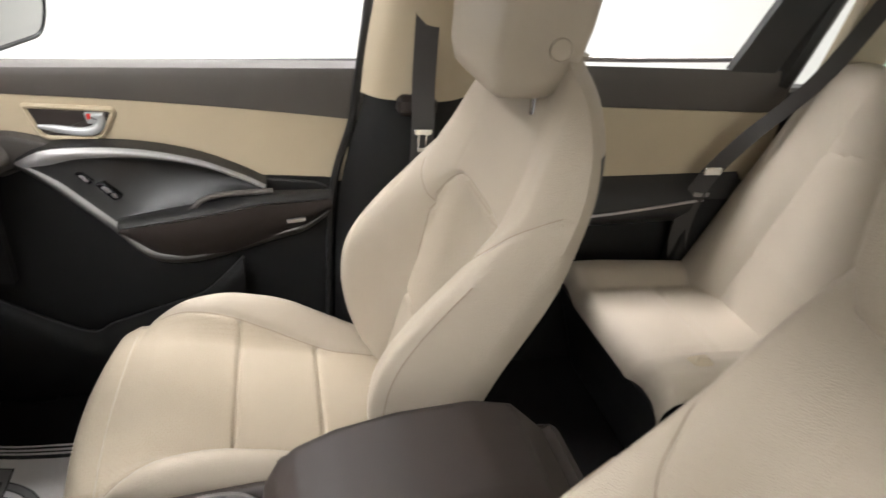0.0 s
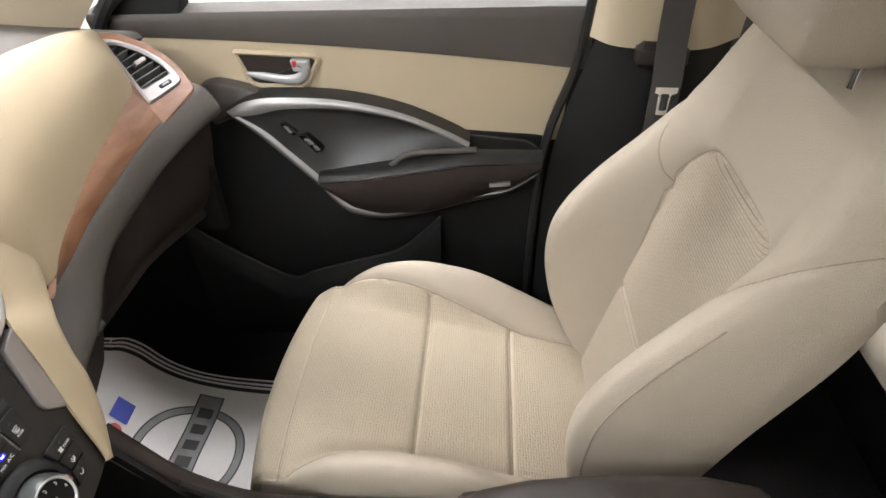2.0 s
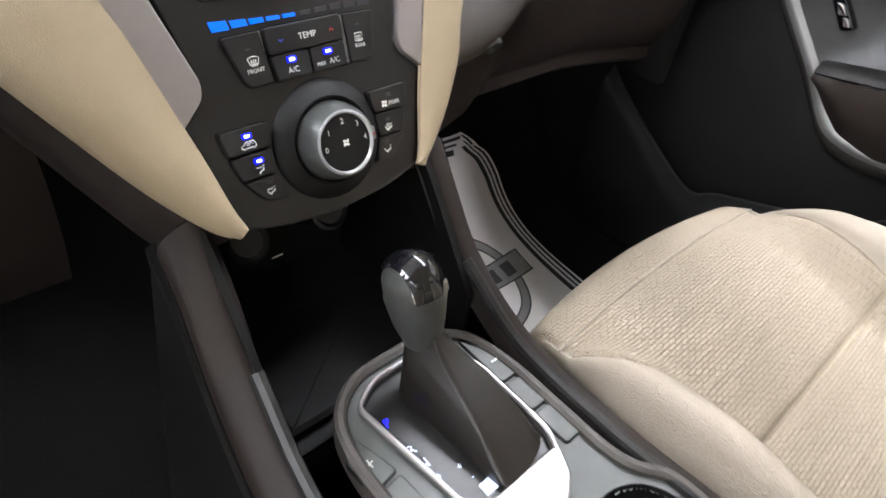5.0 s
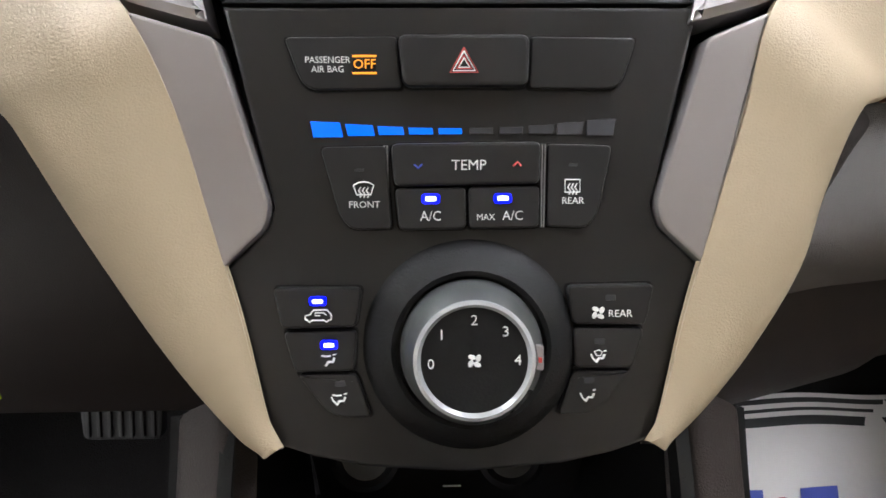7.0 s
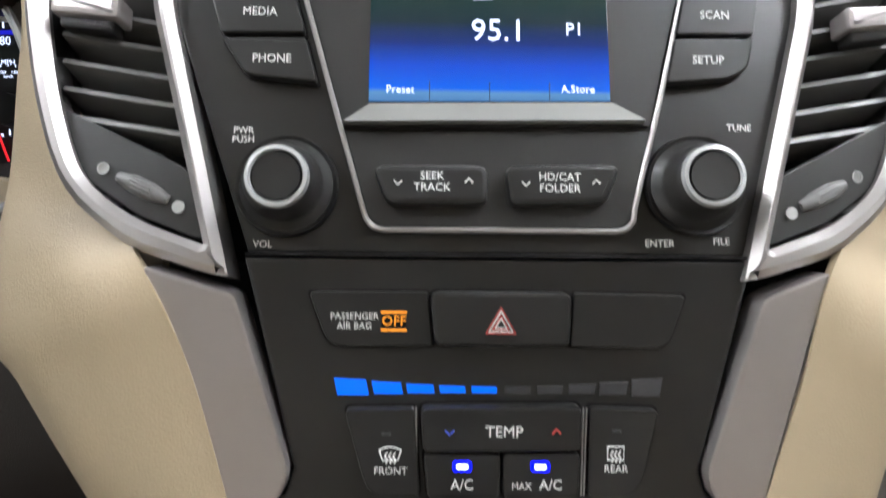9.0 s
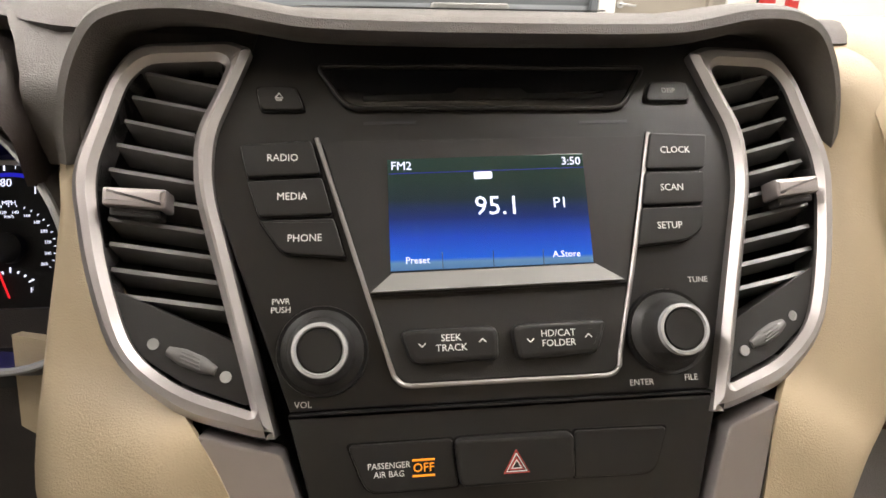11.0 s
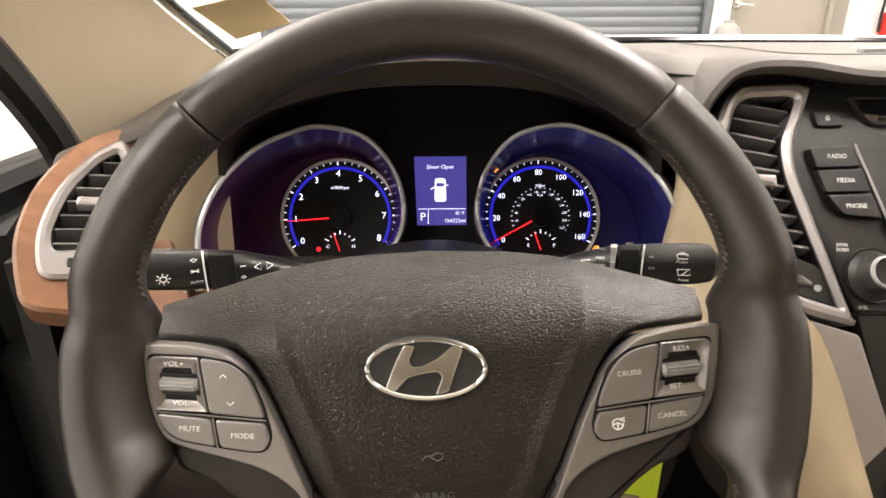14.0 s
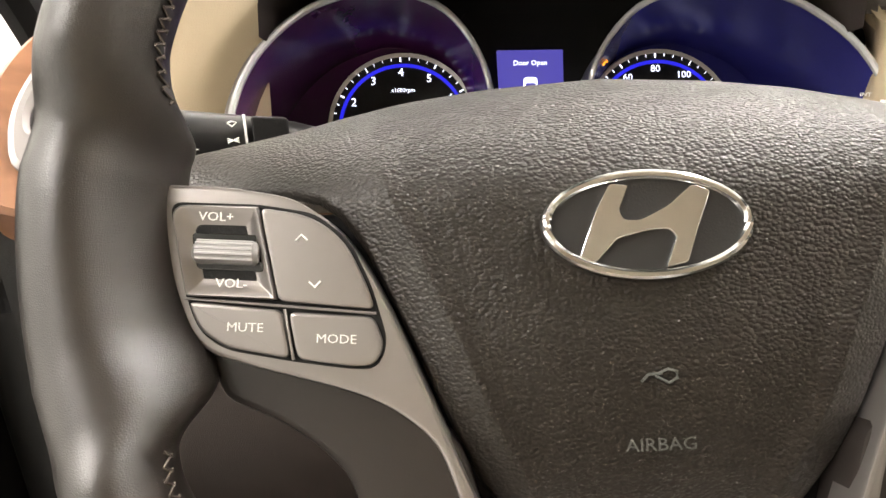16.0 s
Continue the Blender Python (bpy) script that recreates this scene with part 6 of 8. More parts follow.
    keys = (([(-0.1378, 0.0061), (-0.1129, 0.0050), (-0.1075, -0.0214), (-0.1328, -0.0199)], [0.005, 0.0006, 0.0006, 0.0006]),
            ([(-0.1123, 0.0048), (-0.0977, 0.0023), (-0.0882, -0.0051), (-0.0820, -0.0180), (-0.0800, -0.0245), (-0.1070, -0.0218)], [0.0006, 0.006, 0.008, 0.01, 0.0006, 0.0006]),
            ([(-0.1326, -0.0214), (-0.1060, -0.0244), (-0.1036, -0.0378), (-0.1218, -0.0344), (-0.1289, -0.0296)], [0.0026, 0.0006, 0.0006, 0.003, 0.003]),
            ([(-0.1042, -0.0248), (-0.0803, -0.0266), (-0.0772, -0.0345), (-0.0800, -0.0402), (-0.0865, -0.0402), (-0.1016, -0.0380)], [0.0006, 0.0006, 0.003, 0.004, 0.003, 0.0006]))
    for s in (-1, 1):
        side = lambda pts: mirrored([wl(p) for p in pts], -s)
        bk = [(-0.152, 0.006), (-0.060, 0.006), (-0.020, -0.110), (-0.062, -0.108), (-0.085, -0.074), (-0.122, -0.046), (-0.150, -0.045)]
        part("spoke_core", plate(rounded(side(bk), 0.01), WR, -0.034, -0.019, 0.003), M["matt"], t, "black spoke core")
        sp = [(-0.1310, -0.0330), (-0.1145, -0.0380), (-0.0827, -0.0460), (-0.0560, -0.0640), (-0.0460, -0.0960), (-0.0560, -0.1080), (-0.0850, -0.0815), (-0.0885, -0.0720), (-0.0970, -0.0638), (-0.1085, -0.0562), (-0.1240, -0.0500)]
        part("spoke_trim", plate(rounded(side(sp), 0.004), WR, -0.016, -0.0005, 0.0022), M["spoke"], t, "dark satin trim under the pod")
        p = part("button_pod", plate(rounded(side(pod), [0.003] + [0.006] * 6 + [0.003, 0.003] + [0.006] * 6 + [0.006, 0.008, 0.008]), WR, -0.010, 0.0035, 0.0012), M["podgrey"], t, "satin grey button pod")
        out = rounded(side([(-0.1388, 0.0071), (-0.1129, 0.0059), (-0.0970, 0.0032), (-0.0873, -0.0045), (-0.0809, -0.0176), (-0.0763, -0.0340), (-0.0795, -0.0412), (-0.0865, -0.0412), (-0.1030, -0.0389), (-0.1224, -0.0353), (-0.1297, -0.0303), (-0.1338, -0.0200)]), 0.004)
        part("pod_gap", plate(out, WR, 0.002, 0.0038, 0.0002), M["matt"], p)
        for i, (q, r) in enumerate(keys):
            if i:
                key(p, side(q), WR, r, 0.002, 0.0058, M["podgrey"], "button", 0.0009)
        for line in ([(-0.1336, -0.0206), (-0.1063, -0.0231), (-0.0796, -0.0256)], [(-0.1053, -0.0240), (-0.1028, -0.0382)]):
            part("divider", tube([WR @ Vector((*q, 0.0050)) for q in side(line)], 0.00042, 8), M["podgrey"], p)
        # the roller's key is a shallow bowl
        k1 = rounded(side(keys[0][0]), keys[0][1])
        k1 = [Vector(q) for q in k1]
        mid = sum(k1, Vector((0, 0))) / len(k1)
        slot = rounded(side([(-0.1320, -0.0018), (-0.1124, -0.0030), (-0.1108, -0.0136), (-0.1304, -0.0124)]), 0.0018, 4)
        ring = lambda f, d: [WR @ Vector((*(mid + (q - mid) * f), d)) for q in k1]
        kb = part("button", rings(bmesh.new(), [ring(1.0, 0.002), ring(1.0, 0.0055), ring(0.965, 0.0062), ring(0.91, 0.0060), ring(0.80, 0.0046), ring(0.55, 0.0036)]), M["podgrey"], p, "satin grey rocker bowl")
        part("roller_well", plate(slot, WR, 0.002, 0.0047, 0.0003), M["gloss"], kb, "black roller slot")
        roll = [wl(q) for q in ((-0.1308, -0.0074), (-0.1296, -0.0075), (-0.1136, -0.0084), (-0.1124, -0.0085))]
        bm = bmesh.new()
        tube([WR @ Vector((-s * u, v, 0.0052)) for u, v in roll], [0.0022, 0.0034, 0.0034, 0.0022], 14, bm=bm)
        for a in (0.35, 0.8, 1.25, 1.7, 2.15):
            tube([WR @ Vector((-s * u, v + 0.0034 * math.cos(a), 0.0052 + 0.0034 * math.sin(a))) for u, v in roll[1:3]], 0.00045, 6, bm=bm)
        part("roller", bm, M["trim"], kb, "ribbed grey roller")
        d = 0.0061
        if s < 0:
            for w, u, v, size, dd in (("VOL+", -0.1243, 0.0022, 0.0036, 0.0063), ("VOL-", -0.1199, -0.0167, 0.0036, 0.0063), ("MUTE", -0.1161, -0.0290, 0.0036, d), ("MODE", -0.0906, -0.0326, 0.0036, d)):
                word(w, WR, *wl((u, v)), size, M["white"], p, dd, turn=-4, squeeze=1.12)
            icon_lines(p, WR, [arrow(*wl((-0.1003, -0.0040)), 0.0016, 1), arrow(*wl((-0.0966, -0.0172)), 0.0016, -1)], M["white"], d)
        else:
            for w, u, v, size, dd in (("RES+", 0.1222, 0.0050, 0.0036, 0.0063), ("SET-", 0.1191, -0.0130, 0.0036, 0.0063), ("CRUISE", 0.0964, -0.0062, 0.0034, d), ("CANCEL", 0.1164, -0.0267, 0.0034, d)):
                word(w, WR, u, v, size, M["white"], p, dd, turn=4, squeeze=1.1)
            u, v = 0.0898, -0.0304
            icon_lines(p, WR, [[(u + 0.0026 * math.cos(q), v + 0.0026 * math.sin(q)) for q in [1.2 + i * 5.2 / 12 for i in range(13)]], [(u - 0.0022, v - 0.0002), (u, v + 0.0006), (u + 0.0022, v - 0.0002)], [(u, v + 0.0004), (u, v - 0.0024)], [(u + 0.0012, v + 0.0022), (u + 0.0032, v + 0.0030), (u + 0.0032, v + 0.0012), (u + 0.0012, v + 0.0022)]], M["white"], d, 0.0004)
    part("column_shroud", sheet(lambda a, b: (-0.383 + (0.055 + 0.02 * b) * math.cos(a * math.tau), 0.95 + 0.16 * b, 1.045 + 0.034 * math.sin(a * math.tau)), 28, 8, 0.004), M["black"], t, "black column shroud")
    part("lower_spoke", plate(rounded([(-0.05, -0.09), (0.05, -0.09), (0.075, -0.152), (-0.075, -0.152)], 0.01), WR, -0.02, 0.0, 0.006), M["satin"], t)


steering_wheel()


def stalk(s):
    nm, lab = ("light_stalk", "black light and indicator stalk with white symbols") if s < 0 else ("wiper_stalk", "black wiper stalk with white symbols")
    t = thing(nm, lab, "control stalk", (-0.383 + 0.1 * s, 1.02, 1.07), "column stalks")
    bm, loops = bmesh.new(), []
    for x, h, w, y, z in ((0.06, 0.004, 0.006, 1.035, 1.088), (0.085, 0.006, 0.007, 1.025, 1.093), (0.105, 0.0115, 0.009, 1.018, 1.098), (0.125, 0.0150, 0.0115, 1.012, 1.102), (0.15, 0.0168, 0.0125, 1.002, 1.106), (0.172, 0.0168, 0.0125, 0.993, 1.110), (0.180, 0.0155, 0.011, 0.989, 1.112), (0.184, 0.010, 0.008, 0.988, 1.112)):
        h, z = h * 0.80, z - (0.001 if s < 0 else -0.001)
        loops.append([Vector((-0.383 + s * x * (1.05 if s < 0 else 0.98), y + w * math.cos(q), z + h * math.copysign(abs(math.sin(q)) ** 0.7, math.sin(q)))) for q in [i * math.tau / 20 for i in range(20)]])
    part("lever", rings(bm, loops), M["button"], t)
    m = Matrix.Translation((-0.383 + s * (0.152 if s < 0 else 0.142), 1.0075, 1.1055 + 0.001 * s)) @ Matrix.Rotation(radians(-19 * s), 4, "Z") @ frame_at((0, 0, 0), 0.1) @ Matrix.Diagonal((1, 0.84, 1, 1))
    d = 0.0168
    if s < 0:
        bm = bmesh.new()
        for q in range(8):
            a = q * math.tau / 8
            tube([m @ Vector((-0.026 + r * math.cos(a), r * math.sin(a), d)) for r in (0.0031, 0.0045)], 0.0003, 4, bm=bm)
        tube([m @ Vector((-0.026 + 0.0021 * math.cos(a), 0.0021 * math.sin(a), d)) for a in [i * math.tau / 12 for i in range(12)]], 0.0004, 4, True, bm=bm)
        part("symbol", bm, M["white"], t, "white sun symbol")
        part("switch_ring", plate(rounded([(0.002, -0.015), (0.018, -0.015), (0.018, 0.013), (0.002, 0.015)], 0.002), m, 0.008, d, 0.001), M["matt"], t)
        part("switch_line", plate([(-0.0015, -0.016), (-0.0005, -0.016), (-0.0005, 0.016), (-0.0015, 0.016)], m, 0.008, d, 0.0002), M["white"], t)
        word("AUTO", m, -0.0065, -0.0055, 0.0028, M["white"], t, d)
        word("OFF", m, -0.0060, -0.0125, 0.0026, M["white"], t, d)
        icon_lines(t, m, [[(-0.0085, 0.0125), (-0.0065, 0.0132), (-0.0045, 0.0125), (-0.0065, 0.0105), (-0.0085, 0.0125)], [(-0.0092, 0.0045), (-0.0042, 0.0020)], [(-0.0092, 0.0020), (-0.0042, 0.0045)], [(-0.0092, 0.0032), (-0.0042, 0.0032)], [(-0.0155, -0.0116), (-0.0135, -0.0124), (-0.0155, -0.0132), (-0.0155, -0.0116)]], M["white"], d, 0.0003)
        icon_lines(t, m, [[(0.030, 0.0), (0.034, 0.003), (0.034, -0.003), (0.030, 0.0)], [(0.042, 0.0), (0.038, 0.003), (0.038, -0.003), (0.042, 0.0)], [(0.021, 0.002), (0.0245, 0.002)], [(0.0225, -0.006), (0.024, -0.007), (0.0225, -0.008), (0.021, -0.007), (0.0225, -0.006)]], M["white"], d - 0.001)
    else:
        part("switch_ring", plate(rounded([(-0.016, -0.014), (-0.004, -0.014), (-0.004, 0.015), (-0.016, 0.013)], 0.002), m, 0.008, d, 0.001), M["matt"], t)
        for w, u, v in (("INT", -0.010, 0.0185), ("HI", 0.004, 0.010), ("LO", 0.0050, 0.001), ("OFF", 0.0070, -0.009), ("MIST", -0.0275, 0.004), ("OFF", -0.0265, -0.002), ("PULL", -0.0275, 0.0115), ("PUSH", 0.0225, 0.0085), ("REAR", 0.0250, -0.0055)):
            word(w, m, u, v, 0.0028, M["white"], t, d - (0.001 if u < -0.02 else 0))
        for k in range(4):
            w, v = 0.0026 - 0.0004 * k, 0.0115 - 0.0062 * k
            part("scale_block", plate([(-0.0190 - w, v - 0.0024), (-0.0180, v - 0.0024), (-0.0180, v + 0.0024), (-0.0194 - w, v + 0.0024)], m, 0.008, d, 0.0002), M["greyprint"], t)
        part("switch_line", plate([(-0.0015, -0.014), (-0.0005, -0.014), (-0.0005, 0.016), (-0.0015, 0.016)], m, 0.008, d, 0.0002), M["white"], t)
        icon_lines(t, m, [[(0.0190, 0.0145), (0.0255, 0.0150), (0.0258, 0.0115), (0.0198, 0.0110), (0.0190, 0.0145)], [(0.0205, 0.0155), (0.0240, 0.0160)], [(0.0205, 0.0025), (0.0280, 0.0035), (0.0285, -0.0010), (0.0215, -0.0020), (0.0205, 0.0025)], [(0.0235, -0.0015), (0.0270, 0.0030)], [(0.0125, -0.0092), (0.0142, -0.0084), (0.0142, -0.0100), (0.0125, -0.0092)], [(-0.040, 0.0), (-0.034, 0.002), (-0.036, -0.003), (-0.040, 0.0)]], M["white"], d)


stalk(-1)
stalk(1)


# ---- seats ----
def hollow(x, at, w):
    return math.exp(-((x - at) / w) ** 2)


def front_seat(cx, dy, name, label, dz=0.0):
    """A front seat, its middle at cx, moved forward by dy."""
    t = thing(name, label, "car seat", (cx, 0.55 + dy, 0.4), "front seats")
    # cushion: closed loops across, from the rear to the front lip
    crest = [(0.20, 0.600), (0.30, 0.655), (0.40, 0.712), (0.52, 0.778), (0.63, 0.800), (0.72, 0.783), (0.80, 0.735), (0.86, 0.66), (0.895, 0.56)]
    floor = [(0.20, 0.62), (0.30, 0.645), (0.44, 0.672), (0.60, 0.708), (0.70, 0.728), (0.78, 0.735), (0.83, 0.715), (0.87, 0.65), (0.895, 0.56)]
    seam_x = lambda y: 0.150 + 0.055 * max(0, (y - 0.42)) / 0.4

    def cushion(a, b):
        # a runs front to rear over the top, b across
        s = a
        if s < 0.22:
            k = s / 0.22
            ang = (1 - k) * math.pi / 2
            y = 0.80 + 0.092 * math.sin(ang)
            drop = 0.33 * (1 - math.cos(ang)) ** 1.6 if ang > 0 else 0
        else:
            y = 0.80 - 0.60 * (s - 0.22) / 0.78
            drop = 0.0
        u = 2 * b - 1
        half = 0.252 - 0.035 * max(0, (y - 0.68)) / 0.2 - 0.012 * max(0, (0.4 - y)) / 0.2
        # across: sides fall away at the ends
        e = abs(u)
        if e > 0.80:
            q = (e - 0.80) / 0.20 * math.pi / 2
            x = (0.205 + (half - 0.205) * math.sin(q))
            side = 0.27 * (1 - math.cos(q)) ** 1.3
        else:
            x = 0.205 * e / 0.80
            side = 0.0
        x = math.copysign(x, u)
        yy = min(y, 0.80)
        bol = max(0.0, min(1.0, (abs(x) - 0.135) / 0.075))
        bol = bol * bol * (3 - 2 * bol)
        z = soft(floor, yy) * (1 - bol) + (soft(crest, yy) - 0.004) * bol
        z -= 0.006 * (x / 0.2) ** 2 * 0
        z -= drop + side
        if side < 0.05:
            z -= 0.0055 * hollow(abs(x), seam_x(y), 0.0035) * (1 if y < 0.86 else 0)
            z -= 0.009 * hollow(y, 0.605, 0.0045) * (abs(x) < seam_x(y))
            z -= 0.008 * hollow(y, 0.455, 0.0045) * (abs(x) < seam_x(y))
            z += 0.010 * math.sin(math.pi * min(1, max(0, (y - 0.605) / 0.22))) * (1 - min(1, abs(x) / 0.17) ** 4) * (y > 0.605)
        fx = 1 - 0.16 * max(0, (y - 0.82)) / 0.08
        return (cx + x * fx, y + dy - 0.03 * (abs(x) / 0.25) ** 2 * (y > 0.7) * min(1, (y - 0.7) / 0.1), z)
    bm = sheet(cushion, 210, 170, 0.0)
    for f in bm.faces:
        p = f.calc_center_median()
        x, y = abs(p.x - cx), p.y - dy
        f.material_index = 1 if (x < seam_x(y) and y > 0.24) else 0
    cu = part("seat_cushion", bm, [M["seat"], M["seatcloth"]], t, "beige leather cushion with stitched cloth middle")
    part("cushion_piping", tube([Vector(cushion(0.20 + 0.02 * math.sin(3.14 * i / 40), 0.07 + 0.86 * i / 40)) + Vector((0, 0.001, 0.001)) for i in range(41)], 0.0013, 6), M["seat"], cu)
    for s in (-1, 1):
        part("side_shield", block(cx + s * 0.235 - 0.022, cx + s * 0.235 + 0.022, 0.18 + dy, 0.72 + dy, 0.40, 0.60, 0.02), M["brown"], t, "dark brown side shield")
        part("rail", block(cx + s * 0.18 - 0.02, cx + s * 0.18 + 0.02, 0.15 + dy, 0.85 + dy, 0.365, 0.41, 0.006), M["steel"], t)
    part("seat_base", block(cx - 0.2, cx + 0.2, 0.22 + dy, 0.80 + dy, 0.40, 0.56, 0.02), M["matt"], t)

    # backrest
    mid_y = [(0.60, 0.330), (0.75, 0.300), (0.90, 0.262), (1.05, 0.213), (1.20, 0.168), (1.30, 0.142), (1.37, 0.120)]
    bol_y = [(0.58, 0.300), (0.65, 0.345), (0.74, 0.385), (0.83, 0.402), (0.917, 0.392), (1.00, 0.338), (1.08, 0.262), (1.15, 0.205), (1.24, 0.168), (1.37, 0.12)]
    width = [(0.58, 0.215), (0.70, 0.238), (0.85, 0.250), (1.00, 0.246), (1.12, 0.238), (1.20, 0.225), (1.27, 0.200), (1.32, 0.165), (1.35, 0.125), (1.365, 0.09)]
    rear_y = [(0.58, 0.255), (0.75, 0.225), (0.90, 0.172), (1.05, 0.095), (1.20, 0.055), (1.28, 0.058), (1.33, 0.075), (1.365, 0.10)]
    ins_x = lambda z: lerp([(0.80, 0.125), (0.93, 0.135), (1.02, 0.142), (1.058, 0.139), (1.083, 0.126), (1.096, 0.10), (1.101, 0.0)], z)
    insert = [(0.125, 0.62), (0.125, 0.80), (0.135, 0.93), (0.142, 1.02), (0.139, 1.058), (0.126, 1.083), (0.100, 1.096), (0.06, 1.100), (0.0, 1.101)]
    shoulder = [(0.139, 1.015), (0.165, 1.062), (0.198, 1.120), (0.222, 1.165)]

    def near(p, line):
        best = 9.0
        for (ax, az), (bx, bz) in zip(line, line[1:]):
            dx, dz2 = bx - ax, bz - az
            k = max(0.0, min(1.0, ((p[0] - ax) * dx + (p[1] - az) * dz2) / (dx * dx + dz2 * dz2)))
            best = min(best, math.hypot(p[0] - ax - k * dx, p[1] - az - k * dz2))
        return best

    def face_y(x, z):
        """Depth of the backrest's front at x from its middle."""
        w, yr = soft(width, z), soft(rear_y, z)
        e = min(1.0, abs(x) / w)
        bol = max(0.0, min(1.0, (e - 0.50) / 0.28))
        bol = bol * bol * (3 - 2 * bol)
        y = soft(mid_y, z) * (1 - bol) + soft(bol_y, z) * bol
        if e > 0.84:
            k = (e - 0.84) / 0.16 * math.pi / 2
            y -= (y - yr - 0.05) * (1 - math.cos(k)) * 0.8
        p = (abs(x), z)
        y -= 0.010 * math.exp(-(near(p, insert) / 0.0050) ** 2)
        y -= 0.008 * math.exp(-(near(p, shoulder) / 0.0045) ** 2)
        y -= 0.009 * hollow(z, 0.832, 0.0050) * (abs(x) < 0.126)
        return y

    def loopat(z):
        w, yr = soft(width, z), soft(rear_y, z)
        out, n = [], 210
        for i in range(n):
            q = i / n
            if q < 0.62:           # front, from one side to the other
                u = 2 * q / 0.62 - 1
                x = u * w
                y = face_y(x, z)
            else:                  # rear shell
                u = 1 - 2 * (q - 0.62) / 0.38
                x = u * w * 0.985
                y = yr + 0.05 * abs(u) ** 4
            out.append(Vector((cx + x, y + dy, z - 0.03 * (1 - (x / max(w, 0.01)) ** 2) * 0)))
        return out
    zs = [0.58 + (1.365 - 0.58) * i / 210 for i in range(211)]
    bm = rings(bmesh.new(), [loopat(z) for z in zs] + [[Vector((cx + (p.x - cx) * 0.4, p.y * 0.6 + (0.108 + dy) * 0.4, 1.372)) for p in loopat(1.365)]])
    for f in bm.faces:
        p = f.calc_center_median()
        x, z = abs(p.x - cx), p.z
        front = p.y - dy > soft(rear_y, z) + 0.06
        f.material_index = 1 if front and x < ins_x(z) and 0.62 < z < 1.168 else (2 if (p.y - dy) < soft(rear_y, z) + 0.052 and z < 1.24 else 0)
    part("backrest", bm, [M["seat"], M["backcloth"], M["matt"]], t, "beige leather backrest with ribbed cloth insert")
    bk = t.children[-1]
    lift = 0.0012
    for s in (-1, 1):
        part("seam", tube([(cx + s * x, face_y(x, z) + dy + lift, z) for x, z in [(p.x, p.y) for p in curve([(a, b, 0) for a, b in insert], 80)]], 0.0008, 5), M["seam"], bk, "brown seam")
        part("seam", tube([(cx + s * p.x, face_y(p.x, p.y) + dy + lift, p.y) for p in curve([(a, b, 0) for a, b in shoulder], 24)], 0.0008, 5), M["seam"], bk)
        zz = [0.62 + 0.44 * i / 50 for i in range(51)]
        part("piping", tube([(cx + s * soft(width, z) * 0.90, face_y(soft(width, z) * 0.90, z) + dy + 0.0008, z) for z in zz], 0.0011, 5), M["seam"], bk, "brown piping")
    part("seam", tube([(cx - 0.125 + 0.25 * i / 30, face_y(-0.125 + 0.25 * i / 30, 0.832) + dy + lift, 0.832) for i in range(31)], 0.0008, 5), M["seam"], bk)
    on_top = lambda x, y, up=0.0012: Vector(cushion(0.22 + 0.78 * (0.80 - y) / 0.60, 0.5 + x / 0.205 * 0.4)) + Vector((0, 0, up))
    for s in (-1, 1):
        part("seam", tube([on_top(s * seam_x(y), y) for y in [0.30 + 0.50 * i / 60 for i in range(61)]], 0.0008, 5), M["seam"], cu, "brown seam")
    for y in (0.605, 0.455):
        h = seam_x(y)
        part("seam", tube([on_top(-h + 2 * h * i / 40, y) for i in range(41)], 0.0008, 5), M["seam"], cu)
    # headrest
    thing_part_headrest(cx, dy, t)
    t.location.z += dz
    return t


def thing_part_headrest(cx, dy, t):
    loops = []
    prof = [(1.286, 0.070, 0.020), (1.292, 0.098, 0.046), (1.302, 0.110, 0.058), (1.33, 0.120, 0.068), (1.39, 0.128, 0.074), (1.45, 0.130, 0.074), (1.50, 0.124, 0.066), (1.535, 0.104, 0.05), (1.548, 0.06, 0.025)]
    for z, w, d in prof:
        yc = 0.170 - 0.10 * (z - 1.36)
        loops.append([Vector((cx + w * math.copysign(abs(math.cos(q)) ** 0.32, math.cos(q)), yc + dy + d * math.copysign(abs(math.sin(q)) ** 0.38, math.sin(q)) + 0.012 * (abs(math.cos(q)) ** 3), z)) for q in [i * math.tau / 48 for i in range(48)]])
    h = part("headrest", rings(bmesh.new(), loops), M["seat"], t, "beige leather headrest")
    for s in (-1, 1):
        part("post", tube([(cx + s * 0.065, 0.150 + dy, 1.26), (cx + s * 0.065, 0.150 + dy, 1.32)], 0.006, 12), M["chrome"], h, "chrome post")
        part("post_guide", turned([(0.016, 0), (0.016, 0.006), (0.010, 0.009)], Matrix.Translation((cx + s * 0.075, 0.10 + dy, 1.345)), n=20), M["seat"], t)
    m = Matrix(((0, 0, -1, cx - 0.126), (-1, 0, 0, 0.152 + dy), (0, 1, 0, 1.365), (0, 0, 0, 1)))
    part("fold_button", turned([(0.016, -0.01), (0.016, 0.003), (0.0145, 0.0045), (0.0135, 0.003), (0.004, 0.0028)], m, n=28), M["seat"], h, "round beige release button")
    return h


front_seat(0.385, 0.0, "passenger_seat", "beige leather front passenger seat with cloth insert")
front_seat(-0.385, -0.035, "driver_seat", "beige leather driver seat, set high", 0.030)


